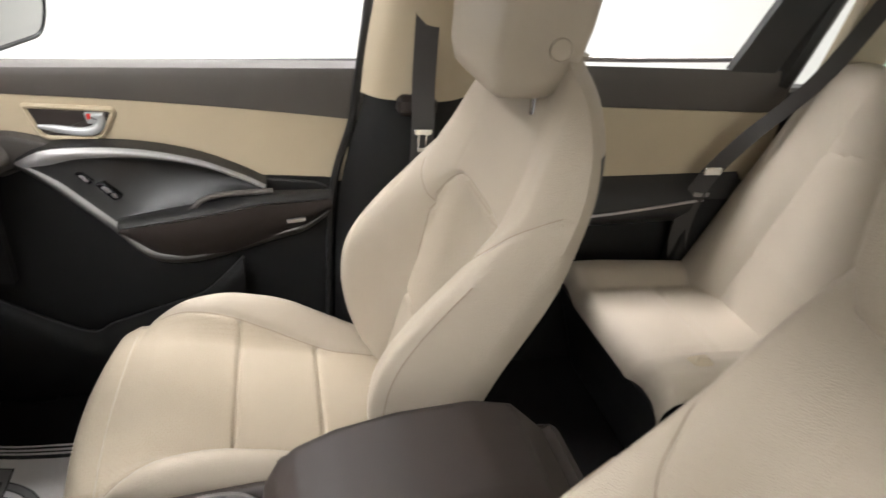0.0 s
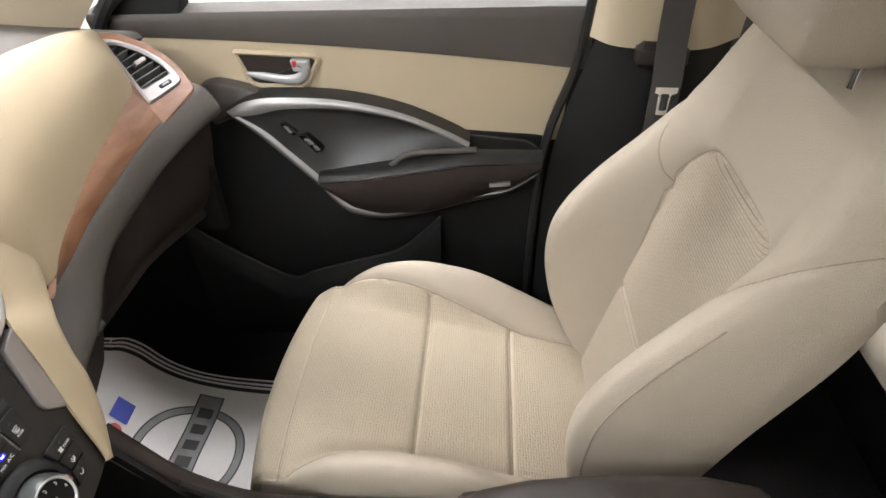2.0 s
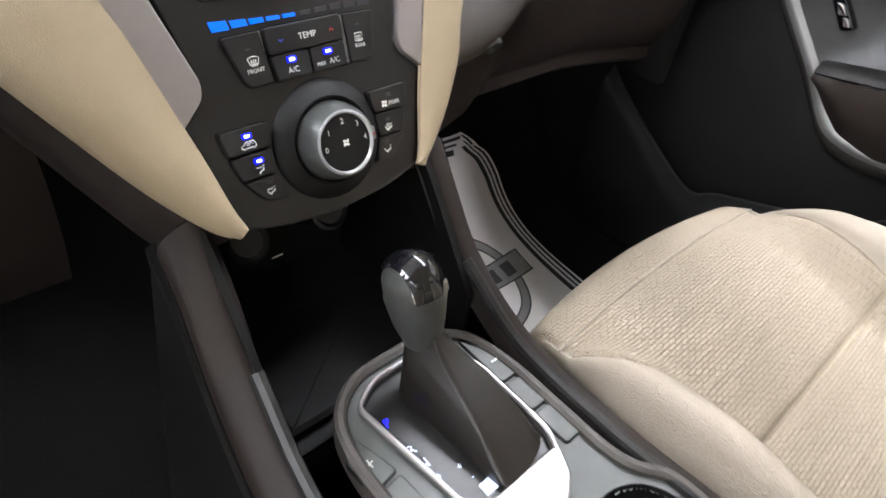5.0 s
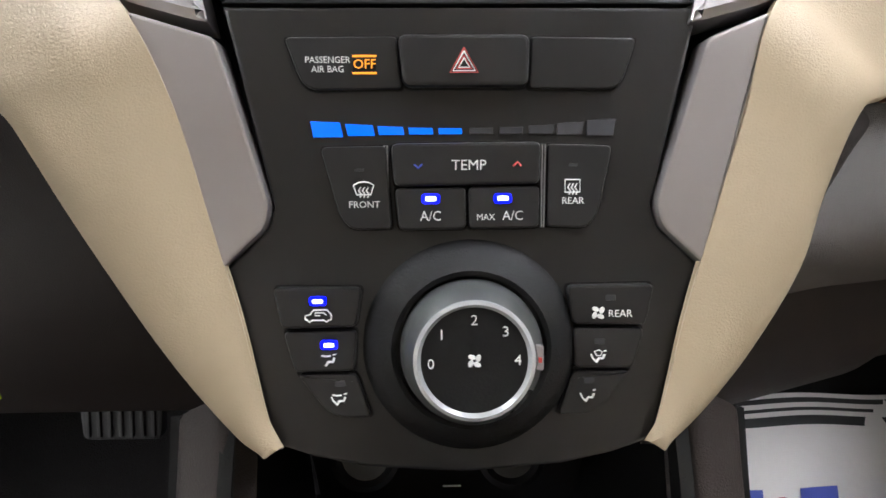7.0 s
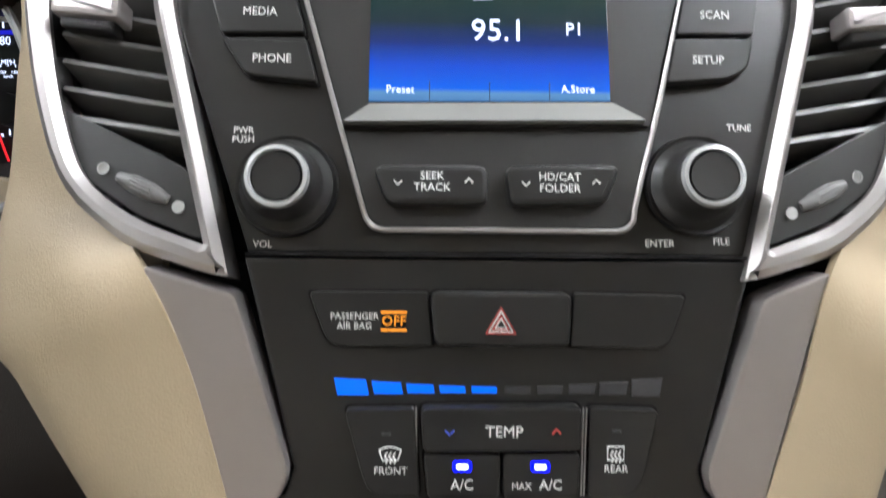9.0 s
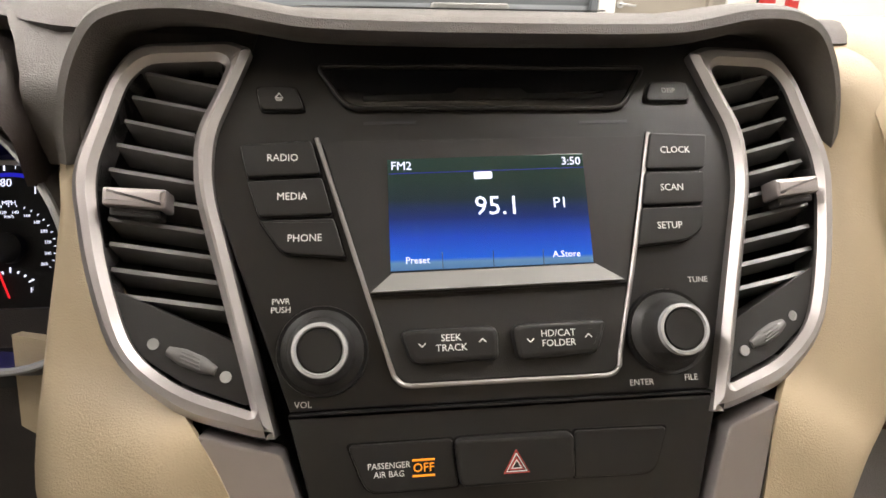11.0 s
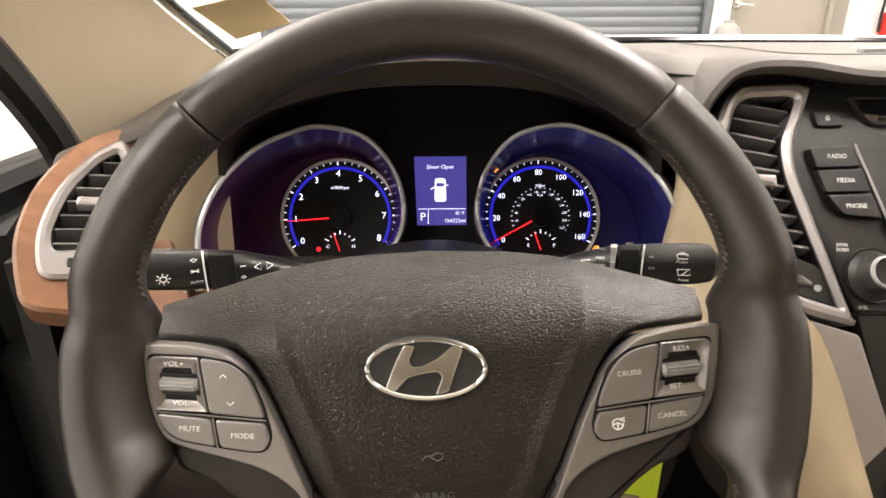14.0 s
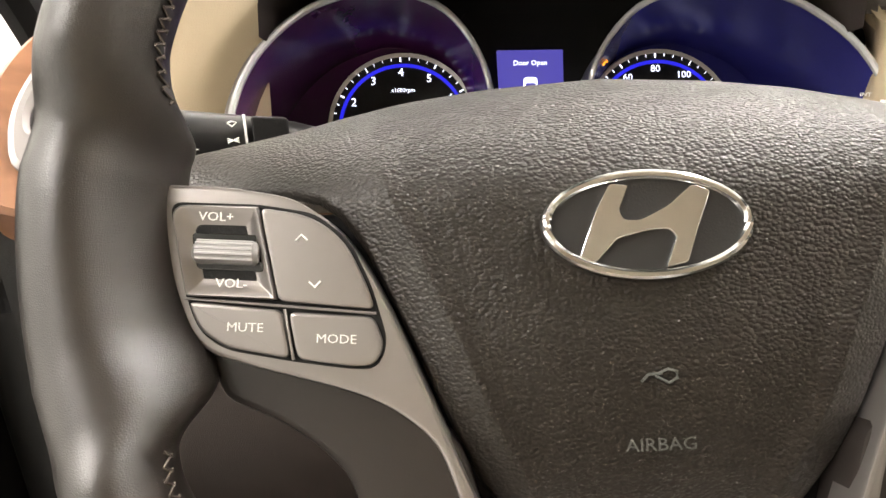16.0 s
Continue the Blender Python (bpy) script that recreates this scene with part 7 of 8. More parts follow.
def rear_seat():
    t = thing("rear_seat", "beige leather rear bench seat with dark base", "car seat", (0.2, -0.5, 0.4))

    def cushion(x0, x1):
        def f(a, b):
            x = x0 + (x1 - x0) * b
            e = abs(2 * b - 1)
            if a < 0.18:
                ang = (1 - a / 0.18) * math.pi / 2
                y, drop = -0.235 + 0.045 * math.sin(ang), 0.055 * (1 - math.cos(ang))
            else:
                y, drop = -0.24 - 0.42 * (a - 0.18) / 0.82, 0.0
            z = 0.722 - 0.06 * max(0, (-0.3 - y)) - drop - 0.035 * max(0, (e - 0.82) / 0.18) ** 2
            z += 0.022 * max(0, min(1, (e - 0.5) / 0.2)) - 0.006 * hollow(e, 0.5, 0.02)
            z -= 0.006 * hollow(y, -0.40, 0.006) * (e < 0.5)
            return (x, y, z)
        return f
    part("seat_cushion", sheet(cushion(0.24, 0.77), 50, 50, 0.004), M["seat"], t, "beige leather cushion")
    part("seat_cushion", sheet(cushion(-0.70, 0.20), 50, 50, 0.004), M["seat"], t, "beige leather cushion")
    part("cushion_side", block(0.205, 0.238, -0.66, -0.235, 0.45, 0.728, 0.012), M["brown"], t, "brown cushion side")
    part("base", sheet(lambda a, b: (-0.74 + 1.5 * a, -0.205 - 0.10 * b, 0.655 - 0.29 * b), 10, 6, 0.03), M["black"], t, "black plastic seat base")

    def back(x0, x1):
        def f(a, b):
            x = x0 + (x1 - x0) * b
            e = abs(2 * b - 1)
            z = 0.66 + 0.60 * a
            y = -0.605 - 0.235 * a
            top = max(0, (a - 0.9) / 0.1)
            y -= 0.06 * top ** 2
            bol = max(0, min(1, (e - 0.48) / 0.22)) * (1 - 0.75 * a)
            y += 0.045 * bol - 0.07 * max(0, (e - 0.82) / 0.18) ** 2
            y -= 0.007 * hollow(e, 0.5, 0.02) * (a < 0.75) + 0.007 * hollow(a, 0.74 - 0.10 * e, 0.012) * (e < 0.55) + 0.006 * hollow(a, 0.25, 0.012) * (e < 0.5)
            return (x, y, z - 0.05 * top ** 2)
        return f
    part("backrest", sheet(back(0.20, 0.73), 60, 50, -0.06), M["seat"], t, "beige leather backrest")
    part("backrest", sheet(back(-0.73, 0.19), 60, 50, -0.06), M["seat"], t, "beige leather backrest")
    part("belt_buckle", block(0.30, 0.335, -0.34, -0.29, 0.70, 0.755, 0.012), M["pillar"], t, "beige buckle end")


rear_seat()


# ---- console ----
def console():
    t = thing("centre_console", "dark grey centre console with gear lever and cup holders", "console", (0, 0.7, 0.37), kind="structure")
    Z = 0.762
    m = Matrix.Translation((0.008, 0, Z))
    o = [(-0.078, 0.800), (-0.068, 0.842), (-0.035, 0.866), (0.045, 0.866), (0.078, 0.845), (0.088, 0.80), (0.088, 0.69), (0.093, 0.665), (0.112, 0.645), (0.114, 0.60), (0.100, 0.565), (0.06, 0.548), (-0.03, 0.548), (-0.065, 0.560), (-0.085, 0.59), (-0.090, 0.63), (-0.078, 0.665), (-0.078, 0.70)]
    out = rounded(o, 0.02, 4)
    cupR, cupL = Vector((0.055, 0.622)), Vector((-0.040, 0.628))
    # top plate with openings: built as a grid that skips the cup holders and the lever slot
    def inside(p, poly):
        c, n = False, len(poly)
        for i in range(n):
            a, b = poly[i], poly[i - 1]
            if (a[1] > p[1]) != (b[1] > p[1]) and p[0] < (b[0] - a[0]) * (p[1] - a[1]) / (b[1] - a[1]) + a[0]:
                c = not c
        return c
    hole = rounded([(-0.048, 0.838), (-0.022, 0.852), (0.040, 0.852), (0.062, 0.81), (0.062, 0.73), (0.042, 0.69), (-0.020, 0.69), (-0.034, 0.72)], 0.008)

    def well(p):
        q = Vector(p)
        return (q - cupR).length < 0.040 or (q - cupL).length < 0.036 or (-0.045 < p[0] < 0.055 and 0.605 < p[1] < 0.632) or (0.0 < p[0] < 0.035 and 0.575 < p[1] < 0.61) or inside(p, hole)
    part("top_rim", collar(inset(out, -0.004), inset(out, 0.006), m, -0.02, 0.007, 0.003), M["darkgrey"], t, "dark grey raised rim")
    bm = bmesh.new()
    step, verts = 0.0025, {}
    for i in range(-40, 50):
        for j in range(216, 350):
            q = [(i * step, j * step), ((i + 1) * step, j * step), ((i + 1) * step, (j + 1) * step), (i * step, (j + 1) * step)]
            cxy = ((i + 0.5) * step, (j + 0.5) * step)
            if inside(cxy, out) and not well(cxy):
                vs = []
                for a in q:
                    k = (round(a[0] / step), round(a[1] / step))
                    if k not in verts:
                        verts[k] = bm.verts.new(m @ Vector((*a, 0)))
                    vs.append(verts[k])
                bm.faces.new(vs)
    part("top_plate", bm, M["plategrey"], t, "dark grey-green grained top plate")
    for c, r, nm in ((cupR, 0.041, "cup_holder"), (cupL, 0.037, "cup_holder")):
        part(nm, turned([(r + 0.003, 0.0), (r + 0.0015, 0.0035), (r, 0.002), (r - 0.002, -0.01), (r - 0.006, -0.075), (r - 0.012, -0.08)], m, c, 40, caps=(False, True)), M["matt"], t, "deep black cup holder")
        for a in (0.6, 2.7, 4.8):
            part("cup_grip", block(0.008 + c.x + (r - 0.006) * math.cos(a) - 0.004, 0.008 + c.x + (r - 0.006) * math.cos(a) + 0.004, c.y + (r - 0.006) * math.sin(a) - 0.004, c.y + (r - 0.006) * math.sin(a) + 0.004, Z - 0.03, Z - 0.008, 0.002), M["black"], t)
    part("cup_floor", block(-0.06, 0.11, 0.565, 0.67, Z - 0.085, Z - 0.07, 0.003), M["brown"], t)
    # lever gate
    part("gate_ring", collar(inset(hole, -0.0025), inset(hole, 0.0025), m, -0.01, 0.006, 0.0015), M["silver"], t, "satin silver gate ring")
    part("gate_plate", plate(inset(hole, 0.002), m, -0.012, -0.002, 0.001), M["button"], t, "black gate plate")
    end = [(-0.030, 0.716), (0.056, 0.716), (0.046, 0.692), (0.030, 0.680), (-0.010, 0.680), (-0.024, 0.692)]
    part("gate_end", plate(rounded(end, 0.006), m, -0.004, 0.0055, 0.002), M["silver"], t, "satin silver plate")
    for w, y, lit in (("P", 0.815, True), ("R", 0.785, False), ("N", 0.770, False), ("D", 0.755, False)):
        mm = m @ Matrix.Translation((0, 0, -0.0015))
        word(w, mm, -0.036 + 0.0004 * (0.815 - y) * 400 * 0.05, y, 0.0115, M["led"] if lit else M["lit"], t, 0.0004)
    part("shift_mark", plate([(-0.014, 0.722), (0.002, 0.722), (0.002, 0.732), (-0.014, 0.732)], m, -0.003, -0.0012, 0.0002), M["lit"], t, "lit white mark")
    word("+", m, -0.015, 0.752, 0.008, M["lit"], t, -0.0012)
    word("-", m, -0.013, 0.740, 0.008, M["lit"], t, -0.0012)
    # keys beside the gate
    for q in ([(-0.080, 0.806), (-0.064, 0.818), (-0.054, 0.778), (-0.078, 0.774)], [(-0.078, 0.770), (-0.054, 0.774), (-0.052, 0.742), (-0.077, 0.740)], [(-0.077, 0.737), (-0.052, 0.739), (-0.049, 0.708), (-0.076, 0.706)],
              [(0.068, 0.842), (0.088, 0.815), (0.090, 0.785), (0.068, 0.785)], [(0.068, 0.781), (0.090, 0.781), (0.090, 0.750), (0.068, 0.750)], [(0.068, 0.746), (0.090, 0.746), (0.090, 0.712), (0.068, 0.712)]):
        q = [(p[0] - 0.002, p[1]) for p in q]
        part("button_gap", plate(rounded(inset(q, -0.0011), 0.005), m, -0.004, 0.0006, 0.0002), M["matt"], t)
        key(t, q, m, 0.004, -0.004, 0.0028, M["plategrey"], "button", 0.001)
    icon_lines(t, m, [[(-0.073, 0.793), (-0.066, 0.795)], [(-0.069, 0.790), (-0.0695, 0.798)]], M["white"], 0.0028, 0.0006)
    icon_lines(t, m, [[(0.073, 0.806), (0.080, 0.806)]], M["white"], 0.0028, 0.001)
    # sides and nose
    for s in (-1, 1):
        a = [Vector((s * 0.104, 0.945, 0.915)), Vector((s * 0.104, 0.918, 0.880)), Vector((s * 0.108, 0.875, 0.822)), Vector((s * 0.114, 0.80, 0.774)), Vector((s * 0.118, 0.70, 0.762)), Vector((s * 0.124, 0.60, 0.762)), Vector((s * 0.122, 0.50, 0.77)), Vector((s * 0.118, 0.20, 0.78))]
        b = [p + Vector((s * 0.022, 0.004, -0.012)) for p in a]
        c = [p + Vector((s * 0.030, 0.02, -0.06)) for p in a]
        d = [Vector((s * 0.165, p.y + 0.10 if p.y > 0.8 else p.y + 0.03, 0.36)) for p in a]
        inn = [p + Vector((-s * 0.012, 0, -0.02)) for p in a]
        c2 = [p + Vector((s * 0.026, 0.010, -0.034)) for p in a]
        strip_loft("side_panel", [inn, a, b, c2] if s > 0 else [c2, b, a, inn], M["brown"], t, "dark brown rounded console rail", 0.004, 42)
        # Outer side below the rail is coloured black for the unlit footwell's shade
        strip_loft("lower_side", [c2, c, d] if s > 0 else [d, c, c2], M["matt"], t, "console side, blackened for the footwell shade", 0.004, 42)
        e = [p + Vector((-s * 0.004, 0, 0.001)) for p in a[2:6]]
        part("side_rail", tube(curve(e, 24), 0.006, 8), M["black"], t, "black edge rail")
    for x in (-0.099, 0.099):
        part("bin_side", sheet(lambda a, b: (x, 0.855 + 0.20 * a, 0.62 + (lerp([(0.855, 0.797), (0.92, 0.885), (0.95, 0.918), (1.06, 0.97)], 0.855 + 0.20 * a) - 0.62) * b), 12, 6, 0.006), M["matt"], t, "black bin side")
    part("bin_floor", sheet(lambda a, b: (-0.10 + 0.20 * a, 0.862 + 0.20 * b, 0.70 + 0.02 * b), 6, 6, 0.01), M["matt"], t, "black storage bin")
    part("bin_back", sheet(lambda a, b: (-0.095 + 0.19 * a, 1.055 - 0.10 * b ** 2, 0.71 + 0.20 * b), 8, 10, 0.01), M["black"], t, "black panel with sockets")
    for u in (-0.05, 0.03):
        mm = frame_at((u, 0.985, 0.84), 0.0) @ Matrix.Rotation(radians(-35), 4, "X")
        part("power_socket", turned([(0.019, -0.04), (0.019, 0.004), (0.016, 0.006), (0.013, 0.003), (0.006, 0.003)], mm, n=28), M["button"], t, "round black power socket")
    icon_lines(t, frame_at((0.0, 1.03, 0.765), 0.1), [[(-0.006, 0), (0.006, 0)]], M["white"], 0.002, 0.0008)
    part("bin_mat", block(-0.08, 0.085, 0.875, 1.0, 0.709, 0.717, 0.004), M["matt"], t)


console()


def gear_lever():
    t = thing("gear_lever", "gear lever with black leather boot and silver-black knob", "gear lever", (0.02, 0.82, 0.76))
    base = [(-0.004, 0.838), (0.050, 0.848), (0.062, 0.728), (0.006, 0.712)]
    loops = []
    for k, z in ((1.0, 0.757), (1.02, 0.766), (0.96, 0.779), (0.82, 0.790), (0.62, 0.799), (0.42, 0.807), (0.30, 0.816), (0.26, 0.824)):
        c = Vector((0.028, 0.781)).lerp(Vector((0.026, 0.842)), (1 - k) / 0.74)
        ring = rounded([(c.x + (p[0] - 0.028) * k, c.y + (p[1] - 0.781) * k) for p in base], 0.016 * max(k, 0.3), 6)
        loops.append([Vector((p[0], p[1], z + 0.12 * (p[1] - 0.80) * (0.3 < k < 0.99) + 0.0016 * math.sin(i * 1.3 + z * 300) * (k < 0.95))) for i, p in enumerate(ring)])
    part("boot", rings(bmesh.new(), loops), M["leathersmooth"], t, "creased dark leather boot")
    axis = [(0.026, 0.838, 0.795), (0.024, 0.841, 0.812), (0.021, 0.845, 0.832), (0.018, 0.849, 0.855), (0.015, 0.853, 0.874), (0.013, 0.855, 0.885), (0.012, 0.856, 0.888)]
    radii = [0.0140, 0.0175, 0.0220, 0.0250, 0.0225, 0.0145, 0.006]
    part("knob", tube(curve(axis, 24), [lerp(list(zip([i / 6 for i in range(7)], radii)), i / 24) for i in range(25)], 28), M["knob"], t, "grey leather knob")
    c = Vector((0.0165, 0.849, 0.859))
    top = []
    for ang in range(0, 181, 12):
        q = radians(ang)
        top.append(c + Vector((0, -0.0245 * math.cos(q) * 0.95, 0.030 * math.sin(q))))
    def cap(a, b):
        q = radians(28 + 112 * a)
        w = (b - 0.5) * 2
        r = 0.0250 * (1 - 0.18 * w * w)
        return c + Vector((0.0125 * w - 0.002, -r * math.cos(q), (0.0325 - 0.006 * w * w) * math.sin(q) - 0.003))
    part("knob_cap", sheet(cap, 18, 10, 0.006), M["gloss"], t, "glossy black top inlay")
    for b in (0.0, 1.0):
        part("knob_trim", tube([cap(i / 18, b) for i in range(19)], 0.0016, 8), M["chrome"], t, "chrome edge")
    part("knob_trim", tube([cap(1.0, i / 8) for i in range(9)], 0.0016, 8), M["chrome"], t, "chrome edge")


gear_lever()


def armrest():
    t = thing("armrest", "dark brown padded armrest box with stitched lid", "armrest", (0, 0.35, 0.5))
    # loops across, from the front face over the lid to the rear
    prof = [(0.552, 0.760, 0.80), (0.556, 0.80, 0.845), (0.550, 0.838, 0.875), (0.535, 0.868, 0.895), (0.51, 0.893, 0.9), (0.46, 0.917, 0.9), (0.38, 0.936, 0.9), (0.28, 0.943, 0.9), (0.22, 0.930, 0.9), (0.17, 0.88, 0.895), (0.13, 0.82, 0.88), (0.12, 0.76, 0.86)]

    def lid(a, b):
        k = a * (len(prof) - 1)
        i = min(int(k), len(prof) - 2)
        y, z = [prof[i][j] + (prof[i + 1][j] - prof[i][j]) * (k - i) for j in (0, 1)]
        u = 2 * b - 1
        e = max(0, (abs(u) - 0.62) / 0.38)
        n = min(1, a * 6)
        w = 0.098 + 0.010 * min(1, a * 3)
        z2 = z - 0.055 * (1 - math.cos(e * math.pi / 2)) * n
        y2 = y - 0.05 * (1 - math.cos(e * math.pi / 2)) * (1 - n) - 0.012 * e * e * (1 - a)
        return (u * w * (1 - 0.04 * e * e), y2, z2)
    part("lid", sheet(lid, 70, 44, 0.012), M["brown"], t, "dark brown padded lid")
    part("box", block(-0.098, 0.098, 0.13, 0.535, 0.42, 0.875, 0.02), M["brown"], t, "dark brown box")
    part("opening_lip", tube([lid(0.06, i / 20) for i in range(21)], 0.003, 6), M["black"], t)


armrest()


def floor_mat():
    t = thing("floor_mat", "white printed paper floor mat with a black striped border", "floor mat", (0.38, 1.0, 0.39))
    prof = [(0.62, 0.386), (0.85, 0.387), (1.00, 0.392), (1.09, 0.402), (1.17, 0.425), (1.24, 0.470), (1.285, 0.530), (1.315, 0.585)]
    lens = [0.0]
    for (a, b), (c, d) in zip(prof, prof[1:]):
        lens.append(lens[-1] + math.hypot(c - a, d - b))

    def on(x, s, lift=0.0):
        """Place on the mat: x across, s along it from its rear edge."""
        y = lerp(list(zip(lens, [p[0] for p in prof])), s)
        z = soft(prof, y) if y < 1.30 else lerp(prof, y)
        return Vector((x + 0.006 * math.sin(s * 9), y - lift * 0.5, z + 0.003 * math.sin(x * 31 + s * 17) + lift))
    x0, x1, S = 0.135, 0.628, lens[-1]
    edge = lambda s: x1 - 0.075 * max(0, (s - S + 0.12) / 0.12) ** 2
    part("paper", sheet(lambda a, b: on(x0 + (edge(b * S) - x0) * a, b * S), 40, 60, 0.0012), M["paper"], t, "slightly creased white paper")
    for k, w in ((0.006, 0.006), (0.018, 0.004), (0.028, 0.010)):
        part("border_stripe", sheet(lambda a, b: on(edge(b * (S - k)) - k - w * (1 - a), b * (S - k), 0.0012), 2, 60, 0.0003), M["matink"], t, "black border stripe")
        part("border_stripe", sheet(lambda a, b: on(x0 + (edge(S) - k - x0) * b, S - k - w * (1 - a), 0.0012), 2, 40, 0.0003), M["matink"], t, "black border stripe")
    cx, cs = 0.417, 0.485
    def ringband(r0, r1, a0, a1, material, lab, lift):
        part("printed_ring", sheet(lambda a, b: on(cx + (r0 + (r1 - r0) * b) * math.cos(a0 + (a1 - a0) * a) * 1.0, cs + (r0 + (r1 - r0) * b) * 0.95 * math.sin(a0 + (a1 - a0) * a), lift), 40, 2, 0.0003), material, t, lab)
    for r0, r1, ink, lift in ((0.100, 0.120, "matink", 0.0014), (0.1025, 0.1165, "greyink", 0.0022)):
        for a0, a1 in ((13, 167), (193, 347)):
            ringband(r0, r1, radians(a0), radians(a1), M[ink], "grey printed ring with a black edge", lift)
    bar = lambda x0, x1, s0, s1, up, ink, lab: part("printed_bar", sheet(lambda a, b: on(x0 + (x1 - x0) * a, s0 + (s1 - s0) * b, up), 16, 3, 0.0003), M[ink], t, lab)
    bar(cx - 0.148, cx + 0.148, cs - 0.027, cs + 0.027, 0.0030, "matink", "black printed band")
    bar(cx - 0.145, cx + 0.145, cs - 0.024, cs + 0.024, 0.0037, "greyink", "grey printed band")
    for i in range(6):
        u = cx - 0.112 + i * 0.0405
        bar(u, u + (0.010 if i == 1 else 0.024), cs - 0.015, cs + 0.015, 0.0044, "matink", "plain black block")
    # printed word block above, as plain shapes
    u = cx + 0.068
    for w, h, ink in ((0.045, 0.040, "bluemark"), (0.034, 0.030, "redmark"), (0.030, 0.040, "bluemark"), (0.009, 0.034, "bluemark"), (0.009, 0.040, "bluemark")):
        if ink == "redmark":
            part("printed_mark", sheet(lambda a, b: on(u - w / 2 + (w / 2 - 0.009 * b) * math.cos(a * math.tau), 0.620 + h / 2 + (h / 2 - 0.009 * b) * math.sin(a * math.tau), 0.0016), 28, 1, 0.0003), M[ink], t, "plain printed red ring")
        else:
            part("printed_mark", sheet(lambda a, b: on(u - w * a, 0.620 + h * b, 0.0016), 6, 3, 0.0003), M[ink], t, "plain printed blue block")
        u -= w + 0.006


floor_mat()


def pedals():
    t = thing("brake_pedal", "black ribbed rubber brake pedal", "pedal", (-0.33, 1.23, 0.63))
    m = frame_at((-0.331, 1.228, 0.650), 0.45)
    part("pad", plate(rounded([(-0.040, -0.026), (0.040, -0.026), (0.044, 0.026), (-0.044, 0.026)], 0.008), m, -0.008, 0.004, 0.003), M["black"], t)
    for i in range(7):
        u = -0.033 + i * 0.011
        part("rib", plate(rounded([(u - 0.002, -0.022), (u + 0.002, -0.022), (u + 0.002, 0.022), (u - 0.002, 0.022)], 0.0015), m, 0.003, 0.007, 0.001), M["black"], t)
    part("arm", tube(curve([m @ Vector((0, 0, -0.006)), m @ Vector((0, 0.03, -0.05)), Vector((-0.331, 1.30, 0.85)), Vector((-0.331, 1.32, 0.95))], 16), 0.010, 8), M["black"], t)


pedals()


def key_tag():
    t = thing("key_tag", "lime green plastic tag hanging under the wheel's column", "key tag", (-0.243, 0.975, 0.90))
    part("tag", sheet(lambda a, b: (-0.262 + 0.040 * a, 0.975 + 0.003 * math.sin(a * 4), 0.895 + 0.077 * b - 0.020 * (1 - a) ** 2 * b), 14, 12, -0.0012), M["lime"], t, "lime green plastic")
    for k in range(3):
        part("printed_line", sheet(lambda a, b: (-0.252 + 0.018 * a, 0.9735 + 0.003 * math.sin((0.25 + 0.45 * a) * 4), 0.905 + 0.013 * k + 0.003 * b), 6, 1, -0.0005), M["seam"], t, "plain printed bar")
    part("cord", tube(curve([(-0.243, 0.976, 0.950), (-0.262, 0.985, 1.000), (-0.300, 1.010, 1.030), (-0.335, 1.030, 1.045)], 14), 0.001, 6), M["matt"], t, "thin black cord")


key_tag()


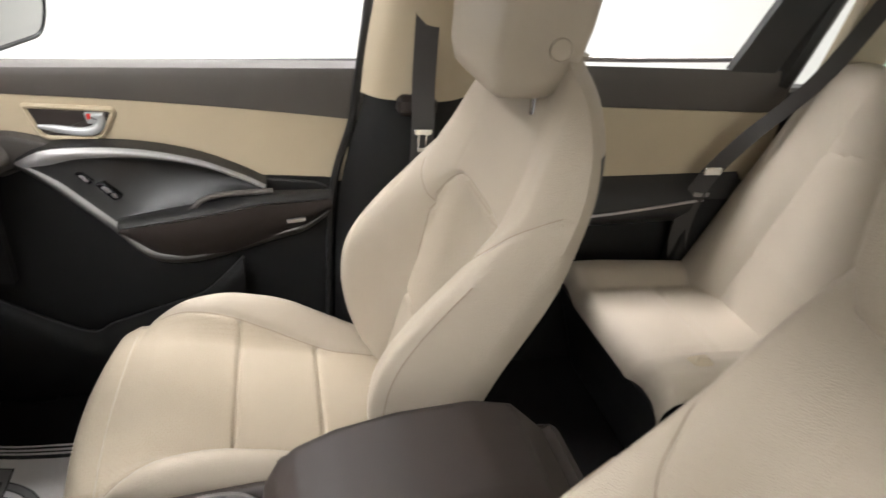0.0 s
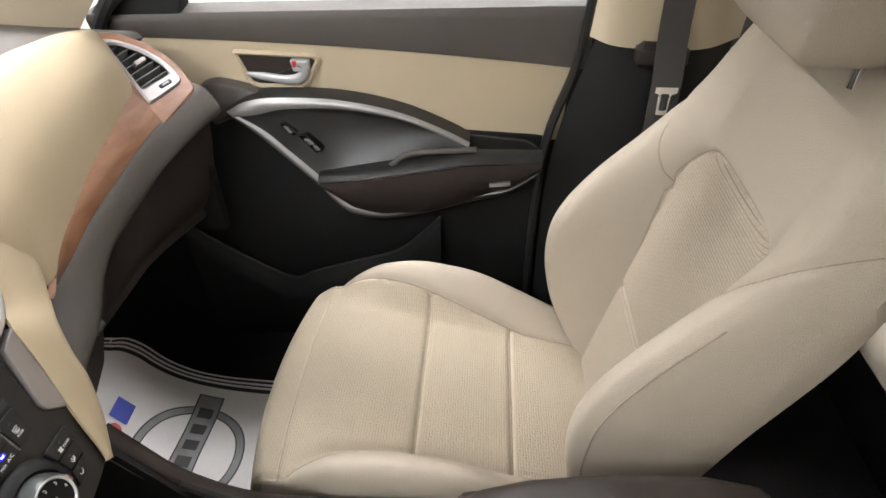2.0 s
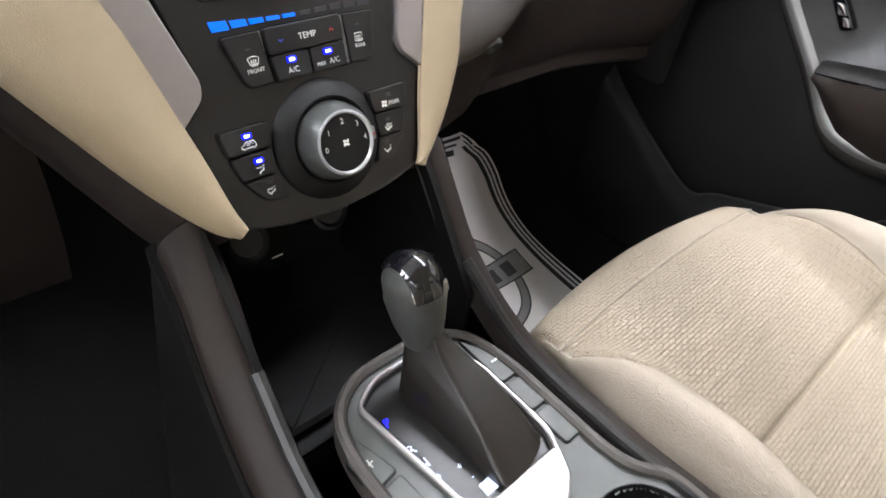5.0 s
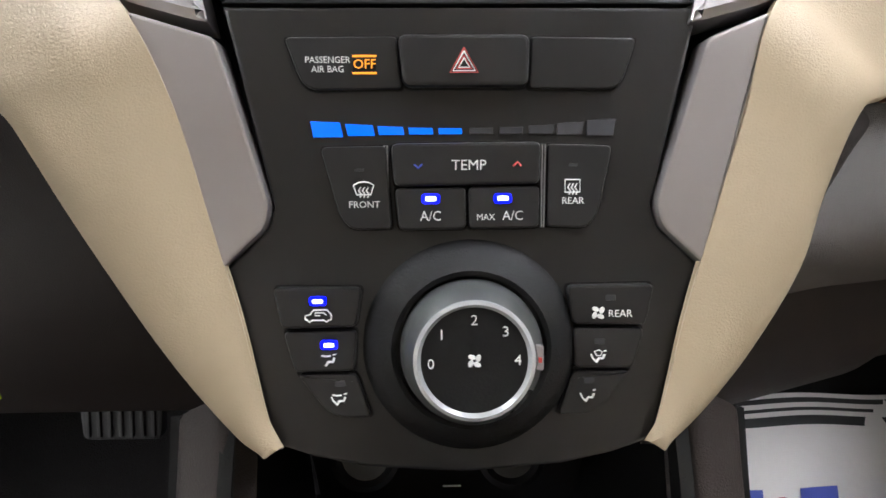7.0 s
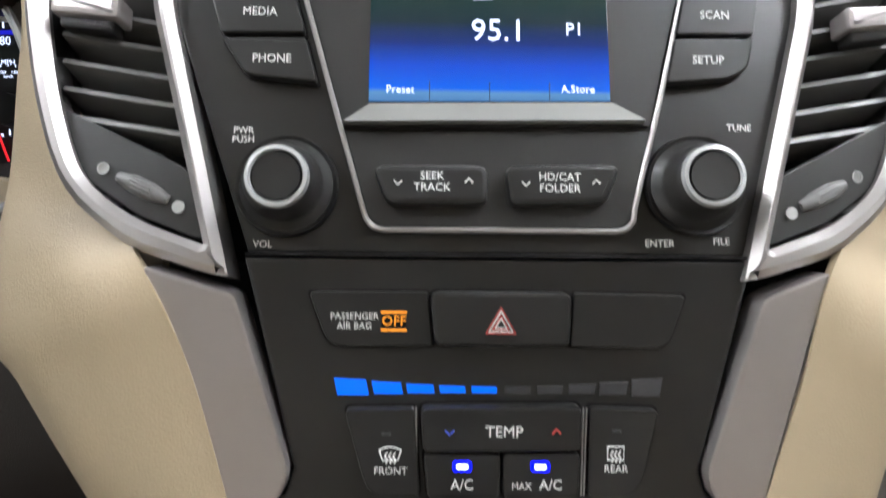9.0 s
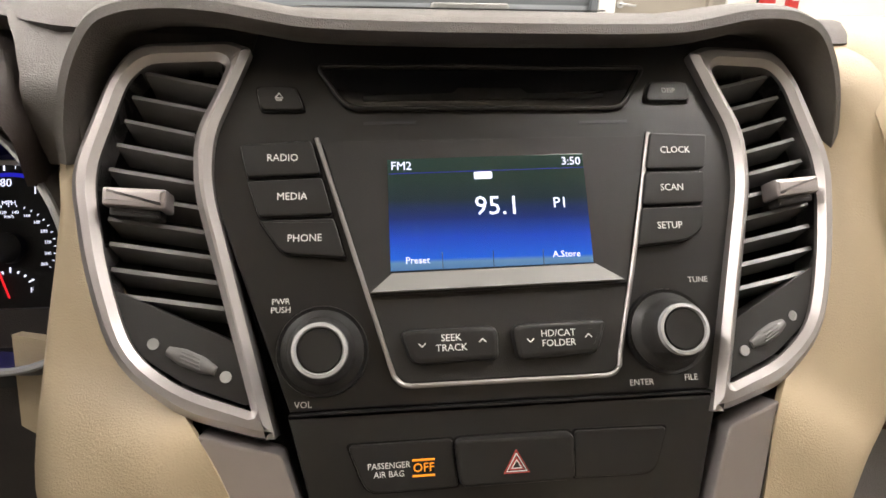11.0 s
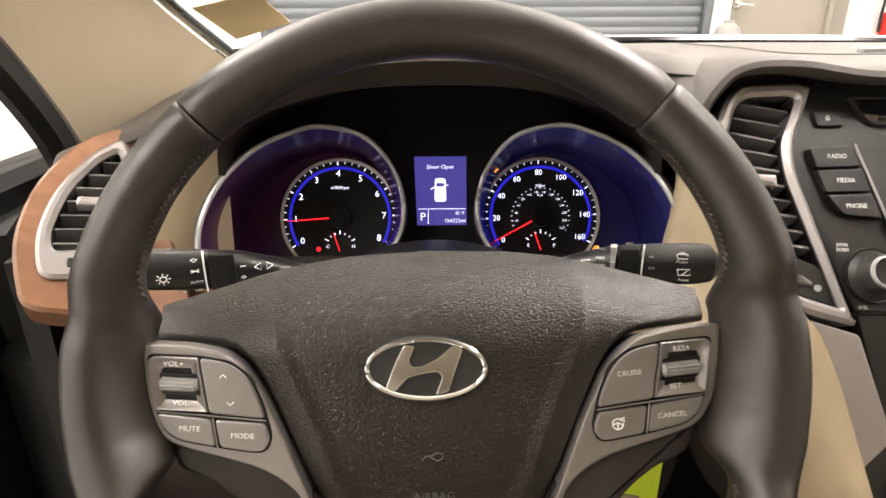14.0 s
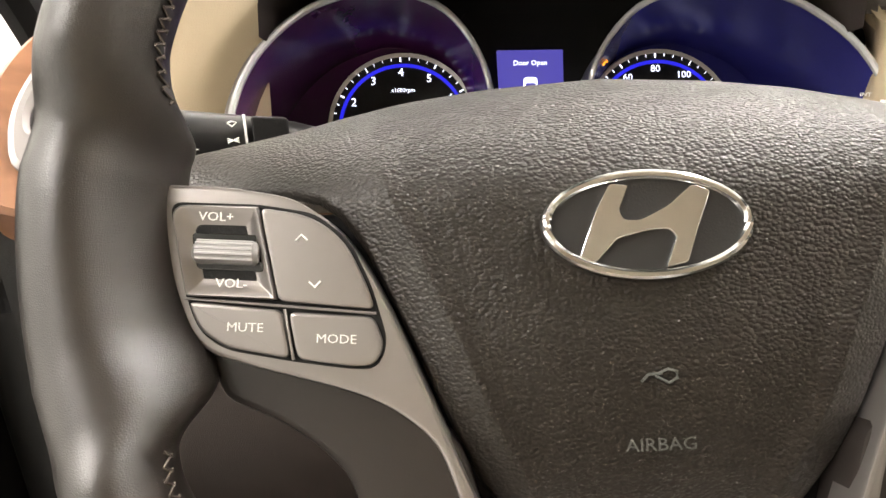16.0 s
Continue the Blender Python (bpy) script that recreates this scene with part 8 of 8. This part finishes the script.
# ---- passenger side ----
def front_door():
    t = thing("passenger_door", "beige and black passenger door trim, closed, with silver armrest trim", "car door", (0.82, 0.7, 0.4), kind="structure")
    DM = Matrix(((0, 0, -1, 0.80), (-1, 0, 0, 0), (0, 1, 0, 0), (0, 0, 0, 1)))   # u = -y, v = z, out = towards the cabin
    Y = lambda pts: [(-y, z) for y, z in pts]
    # outer shell and lower trim
    shell = [(1.22, 0.30), (1.24, 1.165), (0.33, 1.19), (0.40, 0.90), (0.40, 0.30)]
    part("outer_shell", plate(Y(shell), DM, -0.07, -0.012, 0.01), M["matt"], t, "dark door shell")
    low = [(1.18, 0.42), (1.20, 1.02), (0.86, 0.98), (0.385, 0.96), (0.40, 0.80), (0.395, 0.42)]
    part("lower_trim", plate(Y(rounded(low, 0.03)), DM, -0.02, 0.006, 0.005), M["matt"], t, "black lower trim")
    # sill and beige panel
    part("beige_panel", sheet(lambda a, b: (0.795 + 0.004 * math.sin(math.pi * b), (1.20 + 0.02 * b) - (0.86 + 0.0 * b) * a + (0.03 * (1 - b)) * a, (0.94 + 0.01 * a) * (1 - b) + (1.143 - 0.046 * a * a - 0.0 * a) * b), 30, 10, 0.01), M["beige"], t, "beige grained upper panel")

    def sillf(a, b):
        y = 1.235 - 0.90 * a
        z0 = 1.139 - 0.046 * a * a
        z1 = 1.172 + 0.030 * a
        q = b * math.pi / 2
        if b < 0.7:
            k = b / 0.7
            return (0.798 - 0.012 * math.sin(k * math.pi * 0.5), y, z0 + (z1 - z0) * k)
        k = (b - 0.7) / 0.3
        return (0.786 + 0.035 * k, y, z1 + 0.006 * math.sin(k * math.pi / 2))
    part("window_sill", sheet(sillf, 36, 14, -0.006), M["darkgrey"], t, "dark grey soft window sill")
    part("weather_strip", tube(curve([(0.825, 1.235, 1.178), (0.825, 0.8, 1.192), (0.825, 0.335, 1.212)], 16), 0.006, 8), M["black"], t)
    # handle
    bez = [(0.990, 1.117), (0.826, 1.112), (0.820, 1.100), (0.847, 1.052), (0.862, 1.042), (0.950, 1.043), (0.966, 1.052)]
    bz = rounded(Y(bez), [0.014, 0.010, 0.010, 0.016, 0.012, 0.014, 0.014], 5)
    h = part("handle_bezel", collar(bz, inset(bz, 0.010), DM, -0.004, 0.011, 0.0045), M["beige"], t, "beige handle bezel")
    part("handle_cup", plate(inset(bz, 0.008), DM, -0.02, 0.006, 0.001), M["brown"], h, "dark handle cup")
    lev = curve([(-0.962, 1.073, 0), (-0.925, 1.068, 0), (-0.890, 1.063, 0), (-0.866, 1.066, 0), (-0.853, 1.078, 0), (-0.850, 1.092, 0)], 24)
    part("handle_lever", tube([DM @ Vector((p.x, p.y, 0.012)) for p in lev], [lerp([(0, 0.004), (0.15, 0.008), (0.6, 0.010), (1, 0.010)], i / (len(lev) - 1)) for i in range(len(lev))], 12, flat=0.7, up=(1, 0, 0)), M["bright"], h, "bright satin pull lever")
    part("lever_tab", plate(rounded(Y([(0.878, 1.102), (0.842, 1.102), (0.842, 1.080), (0.874, 1.080)]), 0.004), DM, 0.004, 0.018, 0.004), M["bright"], h, "bright satin lock tab")
    part("lock_mark", plate(Y([(0.872, 1.101), (0.864, 1.101), (0.866, 1.090), (0.872, 1.090)]), DM, 0.012, 0.0188, 0.0006), M["red"], h, "small red lock mark")
    # armrest: a body that stands out from the door
    arm = [(1.005, 1.012), (0.935, 1.030), (0.785, 1.032), (0.66, 1.005), (0.56, 0.962), (0.43, 0.950), (0.405, 0.935), (0.41, 0.90), (0.46, 0.868), (0.62, 0.802), (0.76, 0.790), (0.81, 0.832), (0.89, 0.915), (0.955, 0.985)]
    oo = rounded(Y(arm), [0.004, 0.02, 0.03, 0.03, 0.02, 0.02, 0.012, 0.015, 0.03, 0.03, 0.03, 0.02, 0.02, 0.01], 4)
    part("armrest_body", plate(oo, DM, -0.005, 0.010, 0.004), M["black"], t, "black soft armrest body")
    # silver trim: one flat ribbon over the scoop and one under the armrest
    up_o = [(1.003, 1.011), (0.956, 1.035), (0.89, 1.042), (0.785, 1.039), (0.681, 1.019), (0.598, 0.987), (0.544, 0.959)]
    up_i = [(0.985, 1.006), (0.945, 1.010), (0.890, 1.023), (0.785, 1.026), (0.676, 1.009), (0.596, 0.979), (0.545, 0.955)]
    lo_o = [(1.004, 1.010), (0.957, 0.971), (0.91, 0.923), (0.851, 0.861), (0.81, 0.810), (0.777, 0.790), (0.717, 0.785), (0.634, 0.803), (0.52, 0.840), (0.464, 0.857), (0.41, 0.897)]
    lo_i = [(0.985, 1.007), (0.935, 0.974), (0.890, 0.929), (0.837, 0.874), (0.802, 0.832), (0.774, 0.812), (0.716, 0.804), (0.634, 0.821), (0.52, 0.850), (0.464, 0.863), (0.41, 0.901)]

    def ribbon(o, i, dz, lab):
        a = [Vector((0.790, y, z + dz)) for y, z in o]
        b = [Vector((0.752, y, z)) for y, z in o]
        d = [Vector((0.750, y, z)) for y, z in i]
        c = [(p + q) / 2 + Vector((-0.005, 0, 0)) for p, q in zip(b, d)]
        strip_loft("armrest_trim", [b, c, d], M["trim"], t, lab, 0.003, 44)
        strip_loft("trim_skirt", [a, [(p + q) / 2 + Vector((-0.004, 0, 0)) for p, q in zip(a, b)], b], M["darkgrey"] if dz < 0 else M["black"], t, "dark flank of the armrest", 0.002, 44)
    ribbon(up_o, up_i, 0.004, "satin silver upper trim")
    ribbon(lo_o, lo_i, -0.032, "satin silver lower trim")
    up_line, low_line = sorted(up_i), sorted(lo_i)

    def bowl(a, b):
        y = 0.972 - 0.425 * a
        u = lerp(up_line, y)
        k = (0.838 - y) / 0.432
        l = lerp(low_line, y) if y > 0.838 else 0.884 + 0.052 * min(1, k * 1.5) + 0.008 * k
        l = min(l, u - 0.001)
        w = min(1.0, max(0.0, (0.915 - y) / 0.16))
        depth = (0.003 + 0.033 * w * w * (3 - 2 * w)) * min(1.0, (u - l) / 0.05)
        return (0.7505 + depth * math.sin(math.pi * b ** 0.65) ** 0.8, y, u + (l - u) * b)
    part("scoop", sheet(bowl, 40, 20, -0.003), M["black"], t, "black scooped hollow above the armrest")
    nose = [(1.060, 1.052), (1.028, 1.062), (0.999, 1.058), (0.958, 1.048), (0.915, 1.030), (0.963, 1.005), (1.008, 0.985), (1.045, 0.970)]
    part("armrest_nose", plate(rounded(Y(nose), [0.012, 0.02, 0.02, 0.02, 0.01, 0.02, 0.02, 0.01]), DM, -0.01, 0.030, 0.008), M["darkgrey"], t, "dark grey nose ahead of the armrest")
    def shelf(a, b):
        y = 0.838 - 0.432 * a
        z = 0.884 + 0.052 * min(1, a * 1.5) + 0.008 * a
        out = 0.040 * math.sin(math.pi * min(1, 0.10 + a * 0.85)) ** 0.5
        return (0.752 - out * b, y, z - 0.010 * b ** 4)
    low = [(0.41, 0.905), (0.44, 0.880), (0.52, 0.845), (0.62, 0.806), (0.72, 0.793), (0.775, 0.806), (0.81, 0.835), (0.84, 0.868)]

    def front(a, b):
        p = Vector(shelf(a, 1.0))
        q = Vector((0.752, p.y, min(p.z - 0.004, lerp(low, p.y))))
        return p.lerp(q, b) + Vector((-0.012 * math.sin(math.pi * b), 0, 0))
    part("arm_shelf", sheet(shelf, 30, 10, 0.006), M["black"], t, "black padded arm shelf")
    part("arm_front", sheet(front, 36, 12, 0.004), M["brown"], t, "dark brown padded arm front")
    part("shelf_edge", tube([Vector(shelf(i / 30, 0.98)) + Vector((0, 0, 0.002)) for i in range(4, 22)], 0.003, 6), M["satin"], t, "grey shelf edge")
    part("grip", tube(curve([(0.752, 0.705, 0.903), (0.735, 0.690, 0.918), (0.733, 0.672, 0.936), (0.733, 0.645, 0.946), (0.735, 0.60, 0.950), (0.742, 0.53, 0.951)], 24), 0.006, 10), M["darkgrey"], t, "dark grey pull lip")
    # No hole is cut; a black plate stands for the slot's shade
    part("grip_slot", plate(rounded(Y([(0.690, 0.908), (0.660, 0.932), (0.578, 0.938), (0.548, 0.930), (0.590, 0.918)]), 0.006), DM, 0.03, 0.054, 0.002), M["matt"], t, "black plate for the dark hollow of the pull slot")
    for q in ([(0.905, 0.990), (0.893, 0.993), (0.872, 0.972), (0.882, 0.966)], [(0.872, 0.966), (0.856, 0.970), (0.826, 0.936), (0.842, 0.930)]):
        part("switch_bezel", plate(rounded(Y(q), 0.003), DM, 0.03, 0.0515, 0.001), M["gloss"], t, "glossy black switch bezel")
    for q in ([(0.897, 0.988), (0.890, 0.986), (0.880, 0.974), (0.887, 0.973)], [(0.862, 0.962), (0.852, 0.962), (0.842, 0.950), (0.852, 0.948)], [(0.846, 0.948), (0.838, 0.947), (0.832, 0.938), (0.840, 0.937)]):
        part("window_switch", plate(rounded(Y(q), 0.002), DM, 0.045, 0.055, 0.002), M["satin"], t, "grey window switch")
    part("plate_badge", plate(rounded(Y([(0.503, 0.893), (0.463, 0.897), (0.462, 0.889), (0.502, 0.885)]), 0.001), Matrix.Translation((-0.083, 0, 0)) @ DM, -0.03, 0.002, 0.001), M["silver"], t, "small silver plate")
    part("kick_panel", block(0.80, 0.83, 1.06, 1.48, 0.36, 1.04, 0.01), M["matt"], t, "black kick panel")
    part("rear_jamb", block(0.806, 0.85, 0.28, 0.42, 0.34, 1.17, 0.01), M["matt"], t)
    # pocket
    pk = [(1.16, 0.74), (1.10, 0.69), (0.95, 0.598), (0.886, 0.618), (0.778, 0.655), (0.70, 0.682), (0.645, 0.73), (0.60, 0.778)]
    q = curve([(0.765, y, z) for y, z in pk], 40)
    part("pocket_lip", tube(q, 0.004, 8), M["black"], t, "dark pocket edge")
    strip_loft("pocket_front", [q, [p + Vector((-0.012, 0, -0.06)) for p in q], [Vector((0.79, p.y, 0.40)) for p in q]], M["matt"], t, "black map pocket", 0.004, 36)
    # mirror corner, window frame
    part("mirror_corner", plate(Y(rounded([(1.215, 1.165), (1.06, 1.175), (1.045, 1.25), (1.03, 1.34)], 0.008)), Matrix.Translation((-0.01, 0, 0)) @ DM, -0.03, 0.006, 0.004), M["matt"], t, "black mirror corner")
    part("window_frame", tube(curve([(0.80, 1.215, 1.17), (0.765, 1.06, 1.32), (0.735, 0.86, 1.46), (0.71, 0.6, 1.58), (0.70, 0.33, 1.63)], 24), 0.018, 8), M["black"], t, "black window frame")
    part("rear_frame", tube([(0.795, 0.325, 1.195), (0.77, 0.30, 1.35), (0.705, 0.26, 1.63)], 0.022, 8), M["black"], t)
    g = part("window_pane", sheet(lambda a, b: (0.835 - 0.08 * b, 1.2 - 0.87 * a, 1.17 + 0.44 * b), 6, 4, 0.003), M["clear"], t)
    g.visible_shadow = False


front_door()


def mirror():
    t = thing("side_mirror", "black exterior side mirror with bright glass", "mirror", (1.0, 1.08, 1.18))
    m = look((1.02, 1.065, 1.205), (0.0, 0.35, 1.25))
    m = Matrix.Translation((1.045, 1.055, 1.240)) @ Matrix.Rotation(radians(-22), 4, "Z") @ frame_at((0, 0, 0), 0.05)
    o = rounded([(-0.11, -0.06), (-0.07, -0.075), (0.08, -0.065), (0.115, 0.0), (0.10, 0.07), (-0.10, 0.075)], 0.03, 5)
    loops = [lay(o, m, 0.0), lay(inset(o, -0.004), m, -0.015), lay(inset(o, 0.01), m, -0.05), lay(inset(o, 0.04), m, -0.085)]
    part("housing", rings(bmesh.new(), loops), M["carpaint"], t, "black housing")
    part("rim", collar(inset(o, -0.002), inset(o, 0.007), m, -0.01, 0.006, 0.003), M["black"], t)
    part("mirror_glass", plate(inset(o, 0.007), m, -0.004, 0.002, 0.001), M["mirror"], t, "reflecting glass")
    part("foot", tube(curve([(0.87, 1.17, 1.185), (0.93, 1.16, 1.175), (1.00, 1.10, 1.20)], 12), 0.022, 10, flat=0.7), M["black"], t)


mirror()


def pillar_and_belt():
    t = thing("door_pillar", "middle body pillar with beige upper and black lower trim", "pillar", (0.74, 0.26, 0.4), kind="structure")
    strip_loft("lower_cover", [[(0.785, 0.385, 0.42), (0.765, 0.385, 0.90), (0.73, 0.335, 1.175)], [(0.715, 0.33, 0.42), (0.70, 0.32, 0.90), (0.69, 0.29, 1.175)], [(0.70, 0.20, 0.42), (0.69, 0.20, 0.90), (0.685, 0.20, 1.175)], [(0.78, 0.10, 0.42), (0.765, 0.10, 0.90), (0.745, 0.12, 1.175)]], M["matt"], t, "black lower cover", 0.006, 24)
    strip_loft("upper_cover", [[(0.735, 0.345, 1.172), (0.715, 0.335, 1.30), (0.66, 0.29, 1.62)], [(0.690, 0.305, 1.172), (0.672, 0.295, 1.30), (0.625, 0.25, 1.62)], [(0.684, 0.190, 1.172), (0.668, 0.185, 1.30), (0.62, 0.16, 1.62)], [(0.745, 0.11, 1.172), (0.725, 0.11, 1.30), (0.67, 0.10, 1.62)]], M["pillar"], t, "beige upper cover", 0.006, 24)
    part("belt_slot", block(0.655, 0.69, 0.205, 0.285, 1.145, 1.185, 0.01), M["brown"], t, "dark belt slot cover")
    part("seal", tube(curve([(0.79, 0.405, 0.45), (0.785, 0.402, 0.90), (0.765, 0.362, 1.10), (0.752, 0.352, 1.2), (0.72, 0.335, 1.4)], 24), 0.009, 8), M["black"], t, "black rubber seal")
    b = thing("seat_belt", "dark grey front seat belt with chrome tongue", "seat belt", (0.64, 0.25, 0.9))
    w = curve([(0.640, 0.245, 1.62), (0.652, 0.240, 1.40), (0.655, 0.238, 1.22), (0.640, 0.235, 1.10), (0.650, 0.235, 0.90), (0.66, 0.25, 0.62), (0.68, 0.26, 0.45)], 40)
    strip_loft("webbing", [[p + Vector((0, 0.023, 0)) for p in w], [p - Vector((0, 0.023, 0)) for p in w]], M["belt"], b, "dark woven webbing", 0.0016, 40)
    m = Matrix(((0, 0, -1, 0.633), (-1, 0, 0, -0.0), (0, 1, 0, 1.112), (0, 0, 0, 1)))
    sc = lambda pts, r: rounded([(-0.237 + (x + 0.237) * 0.72, -0.006 + (y + 0.006) * 0.8) for x, y in pts], r)
    o = sc([(-0.262, 0.022), (-0.212, 0.022), (-0.212, 0.010), (-0.224, 0.006), (-0.226, -0.036), (-0.250, -0.036), (-0.252, 0.006), (-0.262, 0.010)], 0.002)
    i = sc([(-0.246, 0.008), (-0.230, 0.008), (-0.230, 0.004), (-0.231, 0.0), (-0.231, -0.026), (-0.245, -0.026), (-0.245, 0.0), (-0.246, 0.004)], 0.0015)
    part("tongue", collar(o, i, m, 0.0, 0.004, 0.001), M["chrome"], b, "chrome belt tongue")


pillar_and_belt()


def rear_door():
    t = thing("rear_door", "beige and black rear passenger door trim, closed", "car door", (0.82, -0.3, 0.4), kind="structure")
    part("lower_trim", block(0.80, 0.86, -0.80, 0.26, 0.34, 1.12, 0.01), M["matt"], t, "black lower trim")
    part("beige_panel", sheet(lambda a, b: (0.795, 0.25 - 1.0 * a, 0.945 + (0.195 - 0.012 * a) * b), 12, 6, -0.01), M["beige"], t, "beige grained panel")
    part("window_sill", sheet(lambda a, b: (0.797 - 0.014 * math.sin(b * math.pi * 0.5) + 0.03 * max(0, b - 0.75) * 4 * 0.25, 0.26 - 1.0 * a, 1.130 + (0.093 + 0.012 * a) * b), 12, 10, -0.006), M["darkgrey"], t, "dark grey window sill")
    part("weather_strip", tube([(0.82, 0.26, 1.228), (0.82, -0.3, 1.240), (0.82, -0.75, 1.258)], 0.007, 8), M["satin"], t)
    part("armrest", sheet(lambda a, b: (0.80 - 0.065 * math.sin(b * math.pi) ** 0.6, 0.05 - 0.72 * a, 0.955 - 0.15 * b + 0.02 * a), 16, 14, -0.02), M["black"], t, "black armrest")
    part("silver_trim", tube(curve([(0.745, -0.02, 0.86), (0.735, -0.25, 0.872), (0.735, -0.55, 0.91)], 16), 0.004, 8), M["satin"], t, "thin silver trim")
    part("plate_badge", block(0.728, 0.738, -0.56, -0.52, 0.922, 0.932, 0.001), M["silver"], t)
    part("window_post", sheet(lambda a, b: (0.80 - 0.08 * b, -0.55 - 0.13 * a - 0.12 * b, 1.235 + 0.40 * b), 4, 6, -0.02), M["black"], t, "black window post")
    part("window_frame", tube([(0.80, -0.72, 1.20), (0.74, -0.80, 1.62)], 0.03, 8), M["black"], t)
    g = part("window_pane", sheet(lambda a, b: (0.835 - 0.08 * b, 0.26 - 0.95 * a, 1.215 + 0.40 * b), 4, 4, 0.003), M["clear"], t)
    g.visible_shadow = False
    b = thing("seat_belt", "dark grey rear seat belt with chrome tongue", "seat belt", (0.66, -0.6, 0.7), "seat belts")
    w = curve([(0.70, -0.86, 1.45), (0.70, -0.74, 1.24), (0.715, -0.60, 1.08), (0.735, -0.53, 0.95), (0.745, -0.52, 0.80), (0.75, -0.56, 0.66)], 36)
    strip_loft("webbing", [[p + Vector((0.012, 0.020, 0)) for p in w], [p - Vector((0.012, 0.020, 0)) for p in w]], M["belt"], b, "dark woven webbing", 0.0016, 36)
    part("tongue", block(0.705, 0.712, -0.555, -0.505, 0.99, 1.012, 0.003), M["chrome"], b, "chrome belt tongue")
    # Black filler put where the gap between seat and door lies in shade
    s = thing("bolster_gap", "black block for the dark gap beside the rear seat", "trim", (0.76, -0.6, 0.4), kind="structure")
    part("trim", block(0.735, 0.80, -0.80, -0.52, 0.40, 0.93, 0.02), M["matt"], s)


rear_door()
